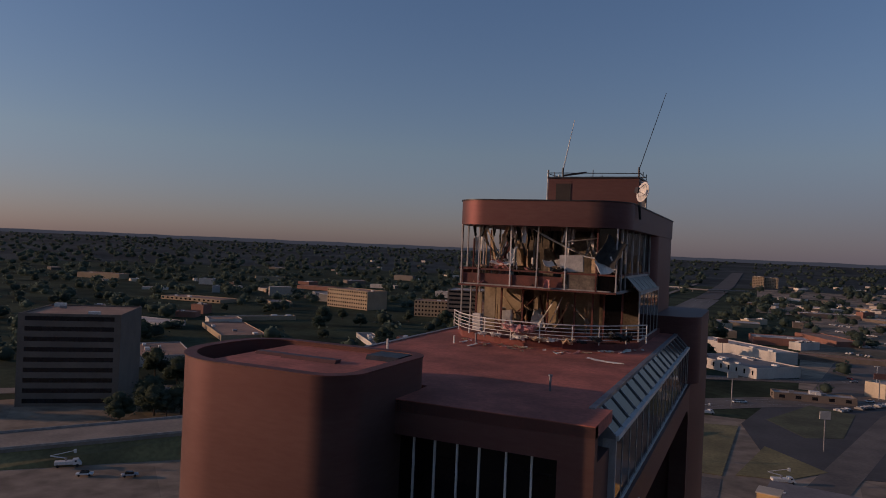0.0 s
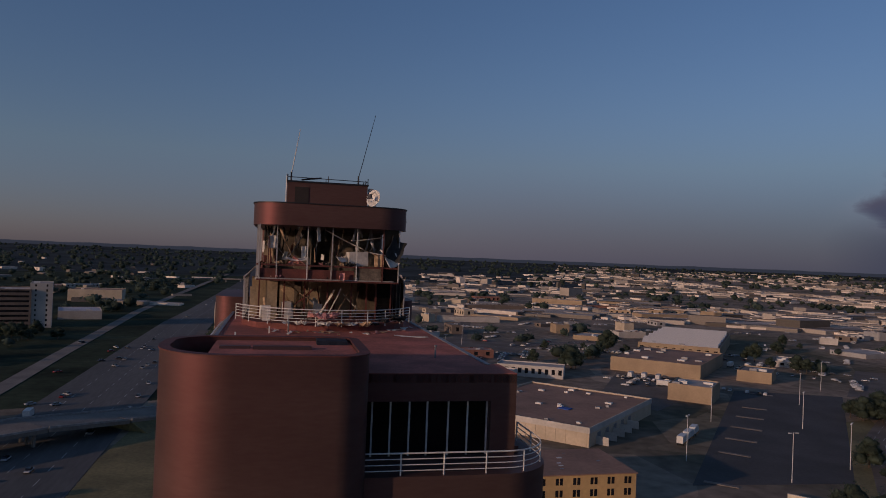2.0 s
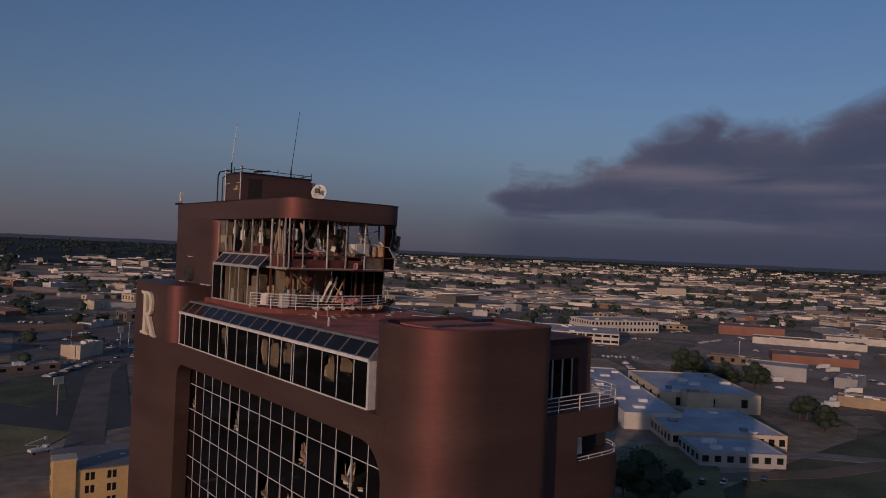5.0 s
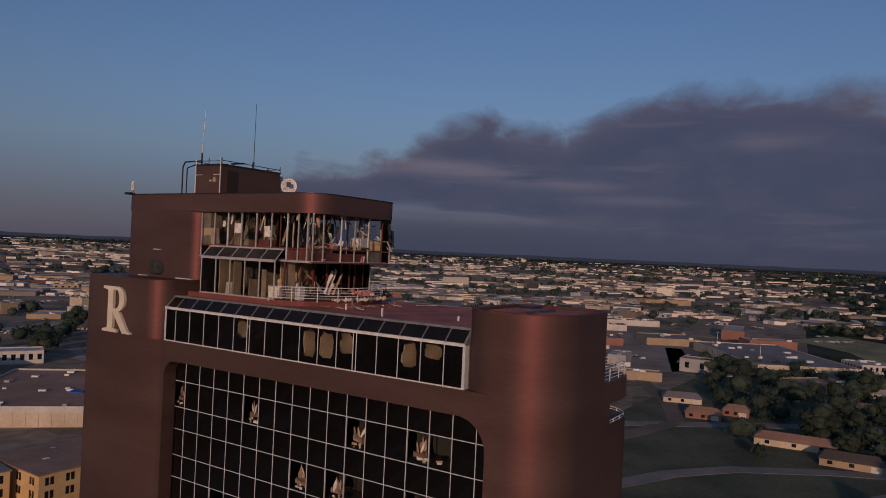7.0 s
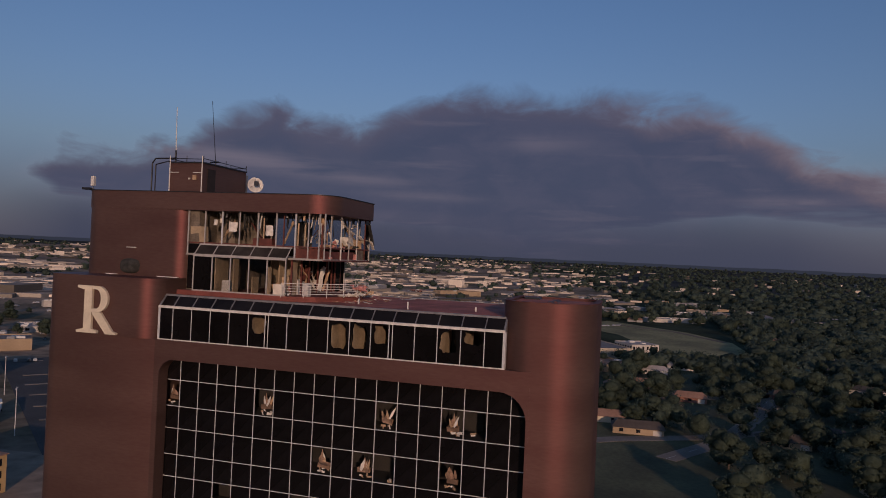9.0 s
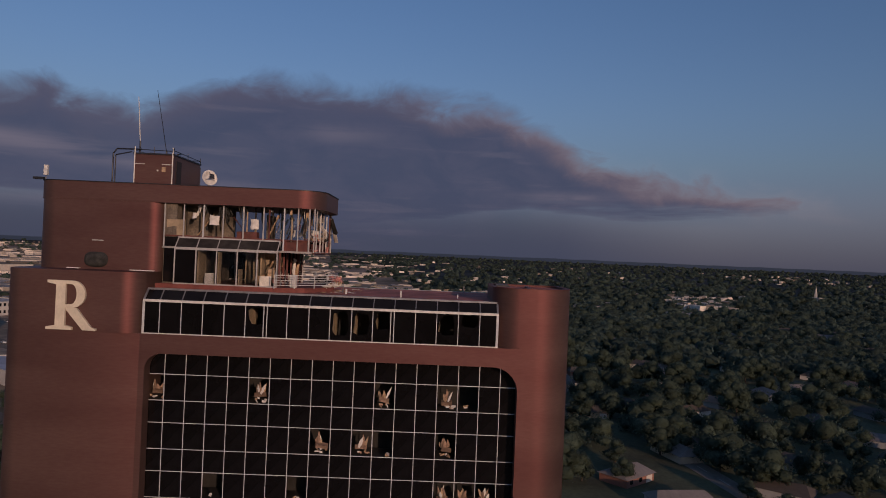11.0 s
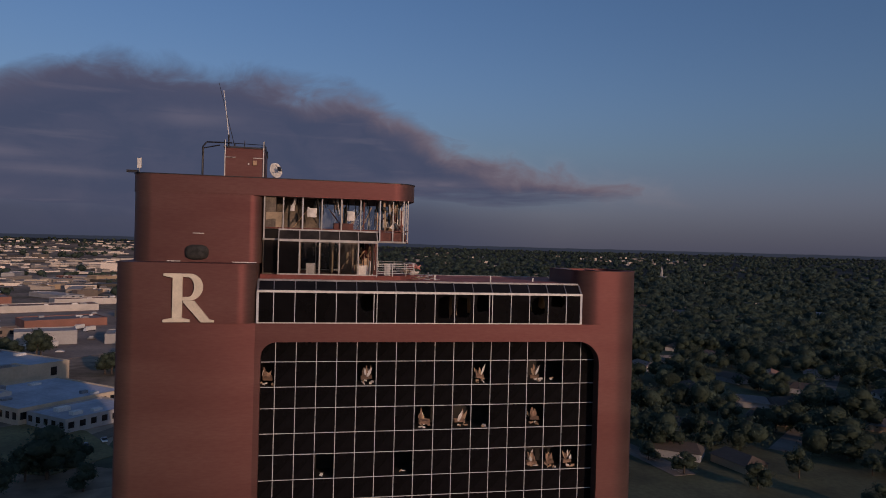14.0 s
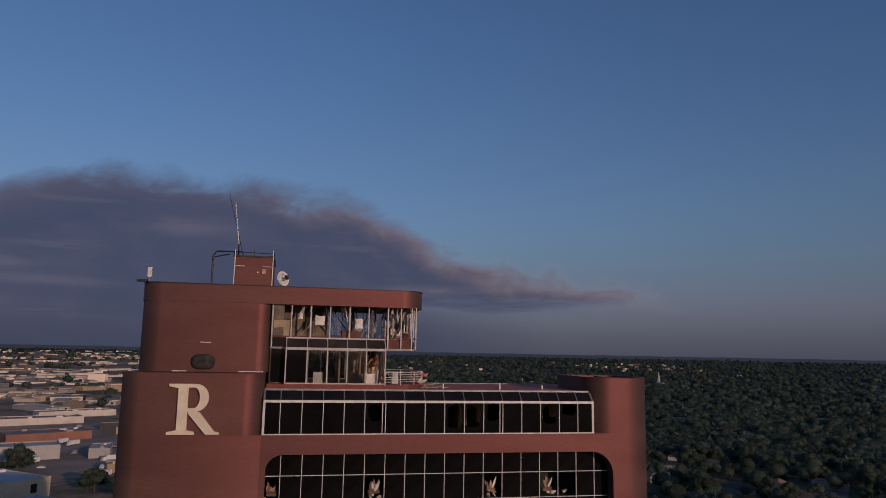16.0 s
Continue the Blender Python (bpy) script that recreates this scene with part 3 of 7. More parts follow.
tower_part("dark_panel", bm, GLASS, smooth=False)

# machine room on the penthouse roof
bm = fresh()
box(bm, -14.3, -7.8, 50.6, 53.8, 72.55, 75.38)
machine_room = tower_part("machine_room", bm, BRICK, smooth=False)
bm = fresh()
box(bm, -14.37, -7.73, 50.53, 53.87, 75.38, 75.5)
tower_part("coping", bm, DARK_METAL, parent=machine_room, smooth=False)
bm = fresh()
box(bm, -13.7, -12.6, 50.55, 50.59, 72.8, 75.0)
tower_part("door", bm, material("dark_brown_door", (0.022, 0.015, 0.012), 0.7, vary=0.2, scale=2.0), parent=machine_room, smooth=False)
for dx, zz, m, nm, s in ((51.35, 74.2, DEBRIS_TAN, "junction_box", 0.15), (51.85, 74.1, WHITE_METAL, "wall_light", 0.05)):
    bm = fresh()
    box(bm, -14.42, -14.3, dx - s, dx + s, zz - s * 1.3, zz + s * 1.3)
    tower_part(nm, bm, m, parent=machine_room, smooth=False)
for y0, z0, y1, z1, r in ((50.66, 72.6, 50.66, 76.0, 0.045), (53.74, 72.6, 53.74, 76.0, 0.045), (52.9, 74.6, 53.7, 74.6, 0.03), (50.7, 74.6, 51.5, 74.6, 0.03), (50.7, 72.75, 51.4, 72.75, 0.03)):
    bm = fresh()
    rod(bm, (-14.37, y0, z0), (-14.37, y1, z1), r)
    tower_part("conduit", bm, WHITE_METAL, parent=machine_room, smooth=False)
bm = fresh()
rod(bm, (-14.34, 55.5, 72.6), (-14.34, 55.5, 75.35), 0.06)
rod(bm, (-14.34, 55.5, 75.35), (-14.34, 55.2, 75.75), 0.06)
rod(bm, (-14.34, 55.2, 75.75), (-14.34, 53.2, 75.78), 0.06)
rod(bm, (-13.9, 55.5, 72.6), (-13.9, 55.5, 75.3), 0.05)
rod(bm, (-13.9, 55.5, 75.3), (-13.9, 54.2, 75.6), 0.05)
tower_part("vent_pipe", bm, DARK_METAL, "dark bent vent pipe", parent=machine_room)
bm = fresh()
for x0, y0, x1, y1 in ((-14.3, 50.6, -7.8, 50.6), (-7.8, 50.6, -7.8, 53.8), (-7.8, 53.8, -14.3, 53.8), (-14.3, 53.8, -14.3, 50.6)):
    rod(bm, (x0, y0, 75.78), (x1, y1, 75.72), 0.03)
    for k in range(3):
        f = k / 2
        rod(bm, (x0 + (x1 - x0) * f, y0 + (y1 - y0) * f, 75.45), (x0 + (x1 - x0) * f, y0 + (y1 - y0) * f, 76.0), 0.03)
rod(bm, (-13.2, 50.7, 75.6), (-11.6, 51.0, 75.85), 0.07)
tower_part("roof_rail", bm, DARK_METAL, "bent dark roof rail", parent=machine_room)
bm = fresh()
box(bm, -7.7, -7.3, 50.7, 51.1, 72.6, 75.2)
tower_part("duct", bm, GREY_METAL, parent=machine_room, smooth=False)

# wall vent and step caps on the core
bm = fresh()
bmesh.ops.create_uvsphere(bm, u_segments=20, v_segments=12, radius=1.0)
bmesh.ops.delete(bm, geom=[v for v in bm.verts if v.co.x > 0.02], context="VERTS")
for v in bm.verts:
    v.co = Vector((-16.38 + 0.5 * v.co.x, 55.5 + 0.92 * math.copysign(abs(v.co.y) ** 0.7, v.co.y), 66.72 + 0.6 * math.copysign(abs(v.co.z) ** 0.7, v.co.z)))
tower_part("wall_vent", bm, DEBRIS_DARK, "dark rounded vent hood on the wall", parent=pent_wall)
bm = fresh()
for y0, y1, zz in ((56.7, 57.7, 65.97), (50.9, 52.8, 65.97), (55.0, 55.8, 68.2)):
    box(bm, -16.62, -16.41, y0, y1, zz, zz + 0.06)
tower_part("flashing_strip", bm, WHITE_METAL, parent=pent_wall, smooth=False)
bm = fresh()
ring(bm, round_rect(-16.51, -6.29, 37.84, 60.56, 2.16, 2.16, 1.66, 1.66), round_rect(-16.15, -6.65, 38.2, 60.2, 1.8, 1.8, 1.3, 1.3), 72.8, 72.86)
tower_part("brim_coping", bm, DARK_METAL)
bm = fresh()
ring(bm, round_rect(-19.13, -11.11, 18.17, 24.43, 3.03, 1.33, 1.03, 2.03), round_rect(-18.7, -11.54, 18.6, 24.0, 2.6, 0.9, 0.6, 1.6), 65.9, 65.95)
tower_part("block_coping", bm, RUST_METAL)
for y in (46.0, 41.5, 36.0, 31.5, 27.0):
    post("vent_stub", -17.6 + random.uniform(0, 3), y, ROOF_Z, ROOF_Z + random.uniform(0.3, 0.8), 0.04, WHITE_METAL, tower)

for x, y in ((-7.0, 26.2), (-14.0, 36.4)):
    bm = fresh()
    rod(bm, (x, y, ROOF_Z - 0.05), (x, y, ROOF_Z + 0.55), 0.045, 10)
    rod(bm, (x, y, ROOF_Z + 0.55), (x, y, ROOF_Z + 0.62), 0.08, 10)
    tower_part("roof_vent", bm, GREY_METAL, "grey roof vent pipe")

# ---- the letter on the core ----
letter = thing("sign_letter", -19.6, 55.6, 61.55, "large cream serif letter R on the brick wall", "sign")


def letter_part(name, loops, depth=0.22):
    """Flat outlines in (across, up) pushed out from the wall; across runs south."""
    b = fresh()
    for loop in loops:
        f = [b.verts.new((-0.05, -a, c)) for a, c in loop]
        r = [b.verts.new((-0.05 - depth, -a, c)) for a, c in loop]
        n = len(loop)
        for i in range(n):
            b.faces.new((f[i], f[(i + 1) % n], r[(i + 1) % n], r[i]))
        b.faces.new(r)
        b.faces.new(f[::-1])
    return part(name, b, CREAM, letter)


letter_part("stem", [[(-1.1, 0.325), (-0.4, 0.325), (-0.4, 3.295), (-1.1, 3.295)]])
letter_part("serif", [[(-1.75, 0), (0.15, 0), (0.15, 0.2), (-0.4, 0.32), (-1.1, 0.32), (-1.75, 0.18)]])
letter_part("serif", [[(-1.75, 3.62), (-0.41, 3.62), (-0.41, 3.3), (-1.1, 3.3), (-1.75, 3.44)]])
bowl_o = [(-0.4, 3.62)] + [(0.1 + 0.95 * math.sin(a), 2.62 + 1.0 * math.cos(a)) for a in [math.pi * k / 14 for k in range(15)]] + [(-0.4, 1.62)]
bowl_i = [(-0.4, 3.36)] + [(0.0 + 0.42 * math.sin(a), 2.62 + 0.74 * math.cos(a)) for a in [math.pi * k / 14 for k in range(15)]] + [(-0.4, 1.88)]
b = fresh()
va = [[b.verts.new((-d, -a, c)) for a, c in loop] for loop in (bowl_o, bowl_i) for d in (0.05, 0.27)]
for i in range(len(bowl_o) - 1):
    for p, q in ((0, 1), (1, 3), (3, 2), (2, 0)):
        b.faces.new((va[p][i], va[p][i + 1], va[q][i + 1], va[q][i]))
part("bowl", b, CREAM, letter)
letter_part("leg", [[(-0.35, 1.61), (0.44, 1.61), (1.55, 0.22), (1.9, 0.14), (1.9, 0.0), (0.95, 0.0), (-0.35, 1.5)]])

# ---- railings ----
def tube(b, pts, r, seg=6):
    """One bent tube through the points."""
    rings = []
    for i, q in enumerate(pts):
        q = Vector(q)
        d = (Vector(pts[min(i + 1, len(pts) - 1)]) - Vector(pts[max(i - 1, 0)])).normalized()
        m = d.to_track_quat("Z", "Y").to_matrix()
        rings.append([b.verts.new(q + m @ Vector((r * math.cos(2 * math.pi * k / seg), r * math.sin(2 * math.pi * k / seg), 0))) for k in range(seg)])
    for A, B in zip(rings, rings[1:]):
        for k in range(seg):
            b.faces.new((A[k], A[(k + 1) % seg], B[(k + 1) % seg], B[k]))
    b.faces.new(rings[0][::-1])
    b.faces.new(rings[-1])


def railing(name, pts, z0, height, label, bars=5, post_step=1.5, parts_r=0.028):
    x0, y0 = pts[0]
    ob = thing(name, x0, y0, z0, label, "railing", "white railings")
    rel = [(x - x0, y - y0) for x, y in pts]
    for k in range(bars):
        h = height * (1 - k * 0.78 / (bars - 1))
        b = fresh()
        tube(b, [(*q, h) for q in rel], parts_r * (1.2 if k == 0 else 0.8))
        part("rail_bar", b, WHITE_METAL, ob)
    run, last = 0.0, None
    for i in range(len(rel)):
        if i:
            run += math.dist(rel[i], rel[i - 1])
        if last is None or run - last >= post_step or i == len(rel) - 1:
            last = run
            b = fresh()
            rod(b, (*rel[i], -0.05), (*rel[i], height + 0.01), parts_r * 1.25, 6)
            part("rail_post", b, WHITE_METAL, ob)
    return ob


def arc_pts(n=36):
    out = []
    for i in range(n + 1):
        u = -1 + 2 * i / n
        x = 5.9 * math.copysign(abs(u) ** 0.9, u)
        out.append((XC + x, 37.3 + 4.0 * abs(x / 5.9) ** 2.6))
    return out


railing("terrace_railing", arc_pts(), 65.1, 1.0, "white painted steel railing round the penthouse terrace")
bal = [(-11.5 + 0.35 * i, 19.35) for i in range(18)] + [(-5.4 + 2.1 * math.sin(a), 21.45 - 2.1 * math.cos(a)) for a in [math.pi / 2 * k / 8 for k in range(1, 9)]] + [(-3.3, 22.3), (-3.3, 23.2), (-3.3, 24.2)]
railing("balcony_railing", bal, 61.12, 0.87, "white painted steel railing on the curved balcony", 4)
bal2 = [(-8.3 + 0.4 * i, 19.3) for i in range(8)] + [(-5.4 + 2.2 * math.sin(a), 21.5 - 2.2 * math.cos(a)) for a in [math.pi / 2 * k / 8 for k in range(1, 9)]]
railing("loggia_rail", bal2, 58.3, 0.22, "low white rail along the loggia edge", 2, 1.2)

# ---- antennas and dish ----
def whip(x, y, z, dx, dy, h, mat, label, thick=0.05):
    ob = thing("whip_antenna", x, y, z, label, "antenna", "roof antennas")
    b = fresh()
    rod(b, (0, 0, -0.5), (0, 0, 0.5), 0.07, 8)
    part("base", b, DARK_METAL, ob)
    b = fresh()
    rod(b, (0, 0, 0.3), (dx, dy, 0.3 + h), thick, 6, thick * 0.6)
    part("rod", b, mat, ob)


whip(-14.0, 53.5, 76.0, 0.6, 0.55, 3.95, WHITE_METAL, "slender white whip antenna on the machine room")
whip(-8.3, 53.5, 76.0, 1.5, 1.65, 5.95, DARK_METAL, "slender dark whip antenna on the machine room", 0.034)
dish = thing("satellite_dish", -7.2, 50.0, 72.6, "round white satellite dish on the penthouse roof", "satellite dish")
b = fresh()
m = look((0, 0, 1.7), (-5, -4.4, 3.0))
rings = []
for k in range(6):
    r = 0.72 * k / 5
    rings.append([b.verts.new(m @ Vector((r * math.cos(a), r * math.sin(a), -0.28 * (r / 0.72) ** 2))) for a in [2 * math.pi * j / 24 for j in range(24)]])
for k in range(1, 5):
    for j in range(24):
        b.faces.new((rings[k][j], rings[k][(j + 1) % 24], rings[k + 1][(j + 1) % 24], rings[k + 1][j]))
b.faces.new(rings[1])
bmesh.ops.delete(b, geom=rings[0], context="VERTS")
reflector = part("reflector", b, WHITE_METAL, dish, "", True)
sol = reflector.modifiers.new("thick", "SOLIDIFY")
sol.thickness = 0.04
b = fresh()
box(b, -0.2, 0.2, -0.06, 0.06, -0.2, 0.2)
b.transform(m @ Matrix.Translation((0, 0, -0.75)) @ pose(0, 0, 0, 90))
part("feed_horn", b, DARK_METAL, dish)
b = fresh()
for a in (90, 210, 330):
    rod(b, m @ Vector((0.6 * math.cos(radians(a)), 0.6 * math.sin(radians(a)), -0.2)), m @ Vector((0, 0, -0.72)), 0.02, 6)
part("feed_strut", b, GREY_METAL, dish)
b = fresh()
rod(b, (0, 0, 0), (0, 0, 1.7), 0.06, 8)
part("mast", b, GREY_METAL, dish)
ant = thing("panel_antenna", -15.9, 60.0, 72.86, "small white panel antenna on the penthouse edge", "antenna", "roof antennas")
b = fresh()
rod(b, (0, 0, 0), (0, 0, 1.1), 0.04, 6)
part("mast", b, GREY_METAL, ant)
b = fresh()
box(b, -0.12, 0.12, -0.15, 0.15, 0.35, 1.15)
part("panel", b, WHITE_METAL, ant)
b = fresh()
box(b, -0.25, 0.25, 0.1, 0.9, 0.0, 0.18)
part("ballast_tray", b, DARK_METAL, ant)

# ---- storm debris in and round the penthouse ----
def clump(bm, r, n=3):
    """One torn sheet, crumpled into a ragged heap."""
    slab(bm, 2.0 * r, 1.3 * r, 0.02, 0.0, 7)
    for v in bm.verts:
        at = Vector((v.co.x / r, v.co.y / r, 0.0)) * 2.6 + Vector((n * 3.1, n, 0))
        v.co += Vector((noise.noise(at + Vector((7, 0, 0))), noise.noise(at + Vector((0, 9, 0))), 0.25 + 1.5 * noise.noise(at))) * 0.55 * r


def debris(kind, x, y, z, rx, ry, rz, mat, label, category, w=0.5, d=0.5, h=0.03, bend=0.0):
    b = fresh()
    if kind == "clump":
        clump(b, w, random.randint(0, 50))
    elif kind == "crate":
        box(b, -w / 2, w / 2, -d / 2, d / 2, 0, h)
        bmesh.ops.bevel(b, geom=b.edges[:], offset=0.02, segments=1, affect="EDGES")
        for v in b.verts:
            v.co += Vector((random.uniform(-0.02, 0.02), random.uniform(-0.02, 0.02), random.uniform(-0.02, 0.02)))
    else:
        slab(b, w, d, h, bend)
    ob = new({"clump": "insulation_clump", "crate": "cabinet", "sheet": "torn_sheet", "board": "broken_board"}[kind], mesh_of(b, kind, mat))
    ob.matrix_world = pose(x, y, z, rx, ry, rz)
    return tagged(ob, label, category, "storm debris")


rnd = random.Random(7)
# ceiling tatters hanging from the brim
for k in range(34):
    on_front = k % 2
    x, y = (rnd.uniform(-15.8, -8.2), rnd.uniform(38.8, 40.8)) if on_front else (rnd.uniform(-16.0, -14.8), rnd.uniform(39.5, 50.0))
    L = rnd.uniform(0.3, 1.4) * (1.3 if on_front else 1.0)
    m = rnd.choice((DEBRIS_DARK, DEBRIS_DARK, DEBRIS_TAN, GREY_METAL, DEBRIS_WHITE))
    lab = {DEBRIS_DARK: "dark torn ceiling lining hanging down", DEBRIS_TAN: "tan torn wallboard strip hanging down", GREY_METAL: "grey bent ceiling strip hanging down", DEBRIS_WHITE: "white torn ceiling strip hanging down"}[m]
    random.seed(100 + k)
    debris("sheet", x, y, 71.38 - L / 2, 90 + rnd.uniform(-14, 14), rnd.uniform(-25, 25), rnd.uniform(0, 180), m, lab, "debris", rnd.uniform(0.04, 0.2), L, 0.02, rnd.uniform(-0.1, 0.1))
for k in range(22):
    random.seed(160 + k)
    L = rnd.uniform(0.5, 1.6)
    debris("sheet", rnd.uniform(-15.9, -12.5), rnd.uniform(40.5, 46.5), 71.38 - L / 2, 90 + rnd.uniform(-10, 10), rnd.uniform(-14, 14), rnd.uniform(0, 180), DEBRIS_DARK, "thin dark cable and lining tatters hanging down", "debris", rnd.uniform(0.03, 0.12), L, 0.02, rnd.uniform(-0.1, 0.1))
# beams and slats at a slant
for x, y, z, L, ry, rz, m in ((-10.6, 39.2, 70.6, 2.6, 25, -6, DEBRIS_WHITE), (-9.0, 39.4, 69.9, 2.4, 22, 4, DEBRIS_TAN), (-14.3, 39.6, 70.2, 2.0, 62, 20, DEBRIS_TAN), (-13.7, 39.9, 70.0, 1.9, -58, -15, GREY_METAL), (-9.0, 39.2, 70.7, 2.2, -8, 12, DEBRIS_WHITE), (-8.0, 38.7, 69.7, 1.6, 6, -4, DEBRIS_WHITE), (-15.2, 42.0, 69.9, 1.9, 65, 80, DEBRIS_TAN), (-15.3, 44.5, 69.6, 2.2, -50, 95, RUST_METAL), (-15.2, 47.4, 69.8, 2.0, 55, 90, DEBRIS_TAN), (-11.4, 41.0, 66.3, 2.0, -60, 10, DEBRIS_WHITE), (-10.9, 41.1, 66.3, 2.1, -65, 5, DEBRIS_WHITE), (-10.4, 40.9, 66.2, 1.9, -62, -10, DEBRIS_TAN), (-13.3, 41.6, 66.9, 1.8, 35, 5, DEBRIS_TAN), (-12.9, 41.7, 66.6, 1.7, -40, 10, RUST_METAL)):
    debris("board", x, y, z, 0, ry, rz, m, "long broken strip of framing at a slant", "debris", L, 0.16, 0.05, 0.04)
# cabinets and white boards
for x, y, z, w, d, h, rz, m, lab in ((-9.6, 39.6, 68.92, 1.3, 0.9, 0.95, 12, DEBRIS_WHITE, "white overturned cabinet at the open edge"), (-7.9, 39.6, 68.92, 1.0, 0.7, 0.8, -20, DEBRIS_TAN, "tan broken cabinet at the open edge"), (-15.75, 49.6, 68.9, 0.4, 1.35, 1.25, 0, PLASTER, "tan low cabinet behind the window"), (-15.6, 42.4, 65.1, 0.6, 0.9, 0.8, 8, DEBRIS_WHITE, "white low cabinet by the window"), (-16.2, 46.6, 65.1, 0.6, 0.7, 0.9, -10, DEBRIS_WHITE, "white low cabinet by the window"), (-14.0, 41.8, 65.1, 0.7, 0.5, 1.2, 10, DEBRIS_WHITE, "white upright cabinet on the terrace"), (-15.4, 40.2, 65.1, 0.5, 0.5, 1.0, 0, DEBRIS_WHITE, "white box on the terrace"), (-12.6, 39.9, 68.0, 1.1, 0.5, 0.5, 6, DEBRIS_TAN, "tan broken desk at the open edge"), (-15.4, 44.0, 68.9, 0.8, 1.6, 0.5, 3, RUST_METAL, "red-brown overturned seat behind the window")):
    debris("crate", x, y, z, 0, rnd.uniform(-6, 6), rz, m, lab, "furniture", w, d, h)
for x, y, z, w, d, rx, rz in ((-7.6, 39.0, 69.5, 0.35, 1.5, 40, 70), (-12.3, 38.9, 70.9, 0.25, 0.9, 80, 30), (-15.9, 46.6, 70.2, 0.75, 0.75, 88, 88), (-15.9, 43.4, 70.0, 0.6, 0.8, 86, 92), (-15.9, 48.2, 70.5, 0.35, 0.45, 88, 80), (-15.2, 39.4, 70.3, 0.5, 0.8, 84, 10), (-13.6, 39.0, 69.2, 1.3, 0.4, 12, 5), (-10.8, 38.8, 69.3, 0.6, 0.5, 30, 40)):
    debris("sheet", x, y, z, rx, 0, rz, DEBRIS_WHITE, "white torn panel hanging in the frame", "debris", w, d, 0.03, 0.08)
# tables of rubbish along the upper floor edge, and insulation over the railing
for k in range(16):
    random.seed(300 + k)
    debris("clump", rnd.uniform(-15.6, -9.8), rnd.uniform(38.75, 39.3), 68.95 if k % 3 else 68.05, 0, 0, rnd.uniform(0, 360), rnd.choice((DEBRIS_TAN, DEBRIS_WHITE, DEBRIS_PINK, DEBRIS_DARK)), "heap of torn lining on the floor edge", "debris", rnd.uniform(0.15, 0.4))
for k, (u, h, r, m) in enumerate(((-0.12, 0.75, 0.55, DEBRIS_PINK), (-0.02, 0.6, 0.5, DEBRIS_PINK), (0.06, 0.85, 0.35, DEBRIS_PINK), (-0.3, 0.12, 0.35, DEBRIS_WHITE), (-0.05, 0.1, 0.4, DEBRIS_WHITE), (0.14, 0.1, 0.4, DEBRIS_TAN), (0.25, 0.1, 0.3, DEBRIS_WHITE), (0.4, 0.1, 0.45, DEBRIS_TAN), (0.5, 0.1, 0.3, DEBRIS_DARK), (0.75, 0.5, 0.5, DEBRIS_DARK), (0.82, 0.3, 0.5, DEBRIS_DARK), (-0.45, 0.1, 0.25, DEBRIS_WHITE), (0.62, 0.3, 0.4, DEBRIS_DARK))):
    random.seed(400 + k)
    x = 5.9 * u
    lab = {DEBRIS_PINK: "pink insulation caught on the railing", DEBRIS_WHITE: "white torn lining at the railing foot", DEBRIS_TAN: "tan torn lining at the railing foot", DEBRIS_DARK: "dark torn lining at the railing"}[m]
    debris("clump", XC + x, 37.4 + 4.0 * abs(u) ** 2.6 - 0.1, 65.1 + h * 0.8, 0, 0, 40 * k, m, lab, "debris", r)
for k in range(34):
    random.seed(500 + k)
    u = rnd.uniform(-0.7, 1.0)
    x, y = XC + 5.9 * u, 37.0 + 3.6 * abs(u) ** 2.6 - abs(rnd.gauss(0.1, 0.7))
    m = rnd.choice((DEBRIS_WHITE, DEBRIS_WHITE, DEBRIS_TAN, DEBRIS_PINK))
    debris("sheet", x, y, ROOF_Z + 0.03, rnd.uniform(-6, 6), rnd.uniform(-6, 6), rnd.uniform(0, 180), m, "torn scrap of wallboard on the red roof", "debris", rnd.uniform(0.1, 0.9), rnd.uniform(0.08, 0.25), 0.03, 0.02)
debris("sheet", -6.6, 34.8, ROOF_Z + 0.03, 0, 0, -22, DEBRIS_WHITE, "long pale strip lying on the red roof", "debris", 2.0, 0.16, 0.03, 0.02)
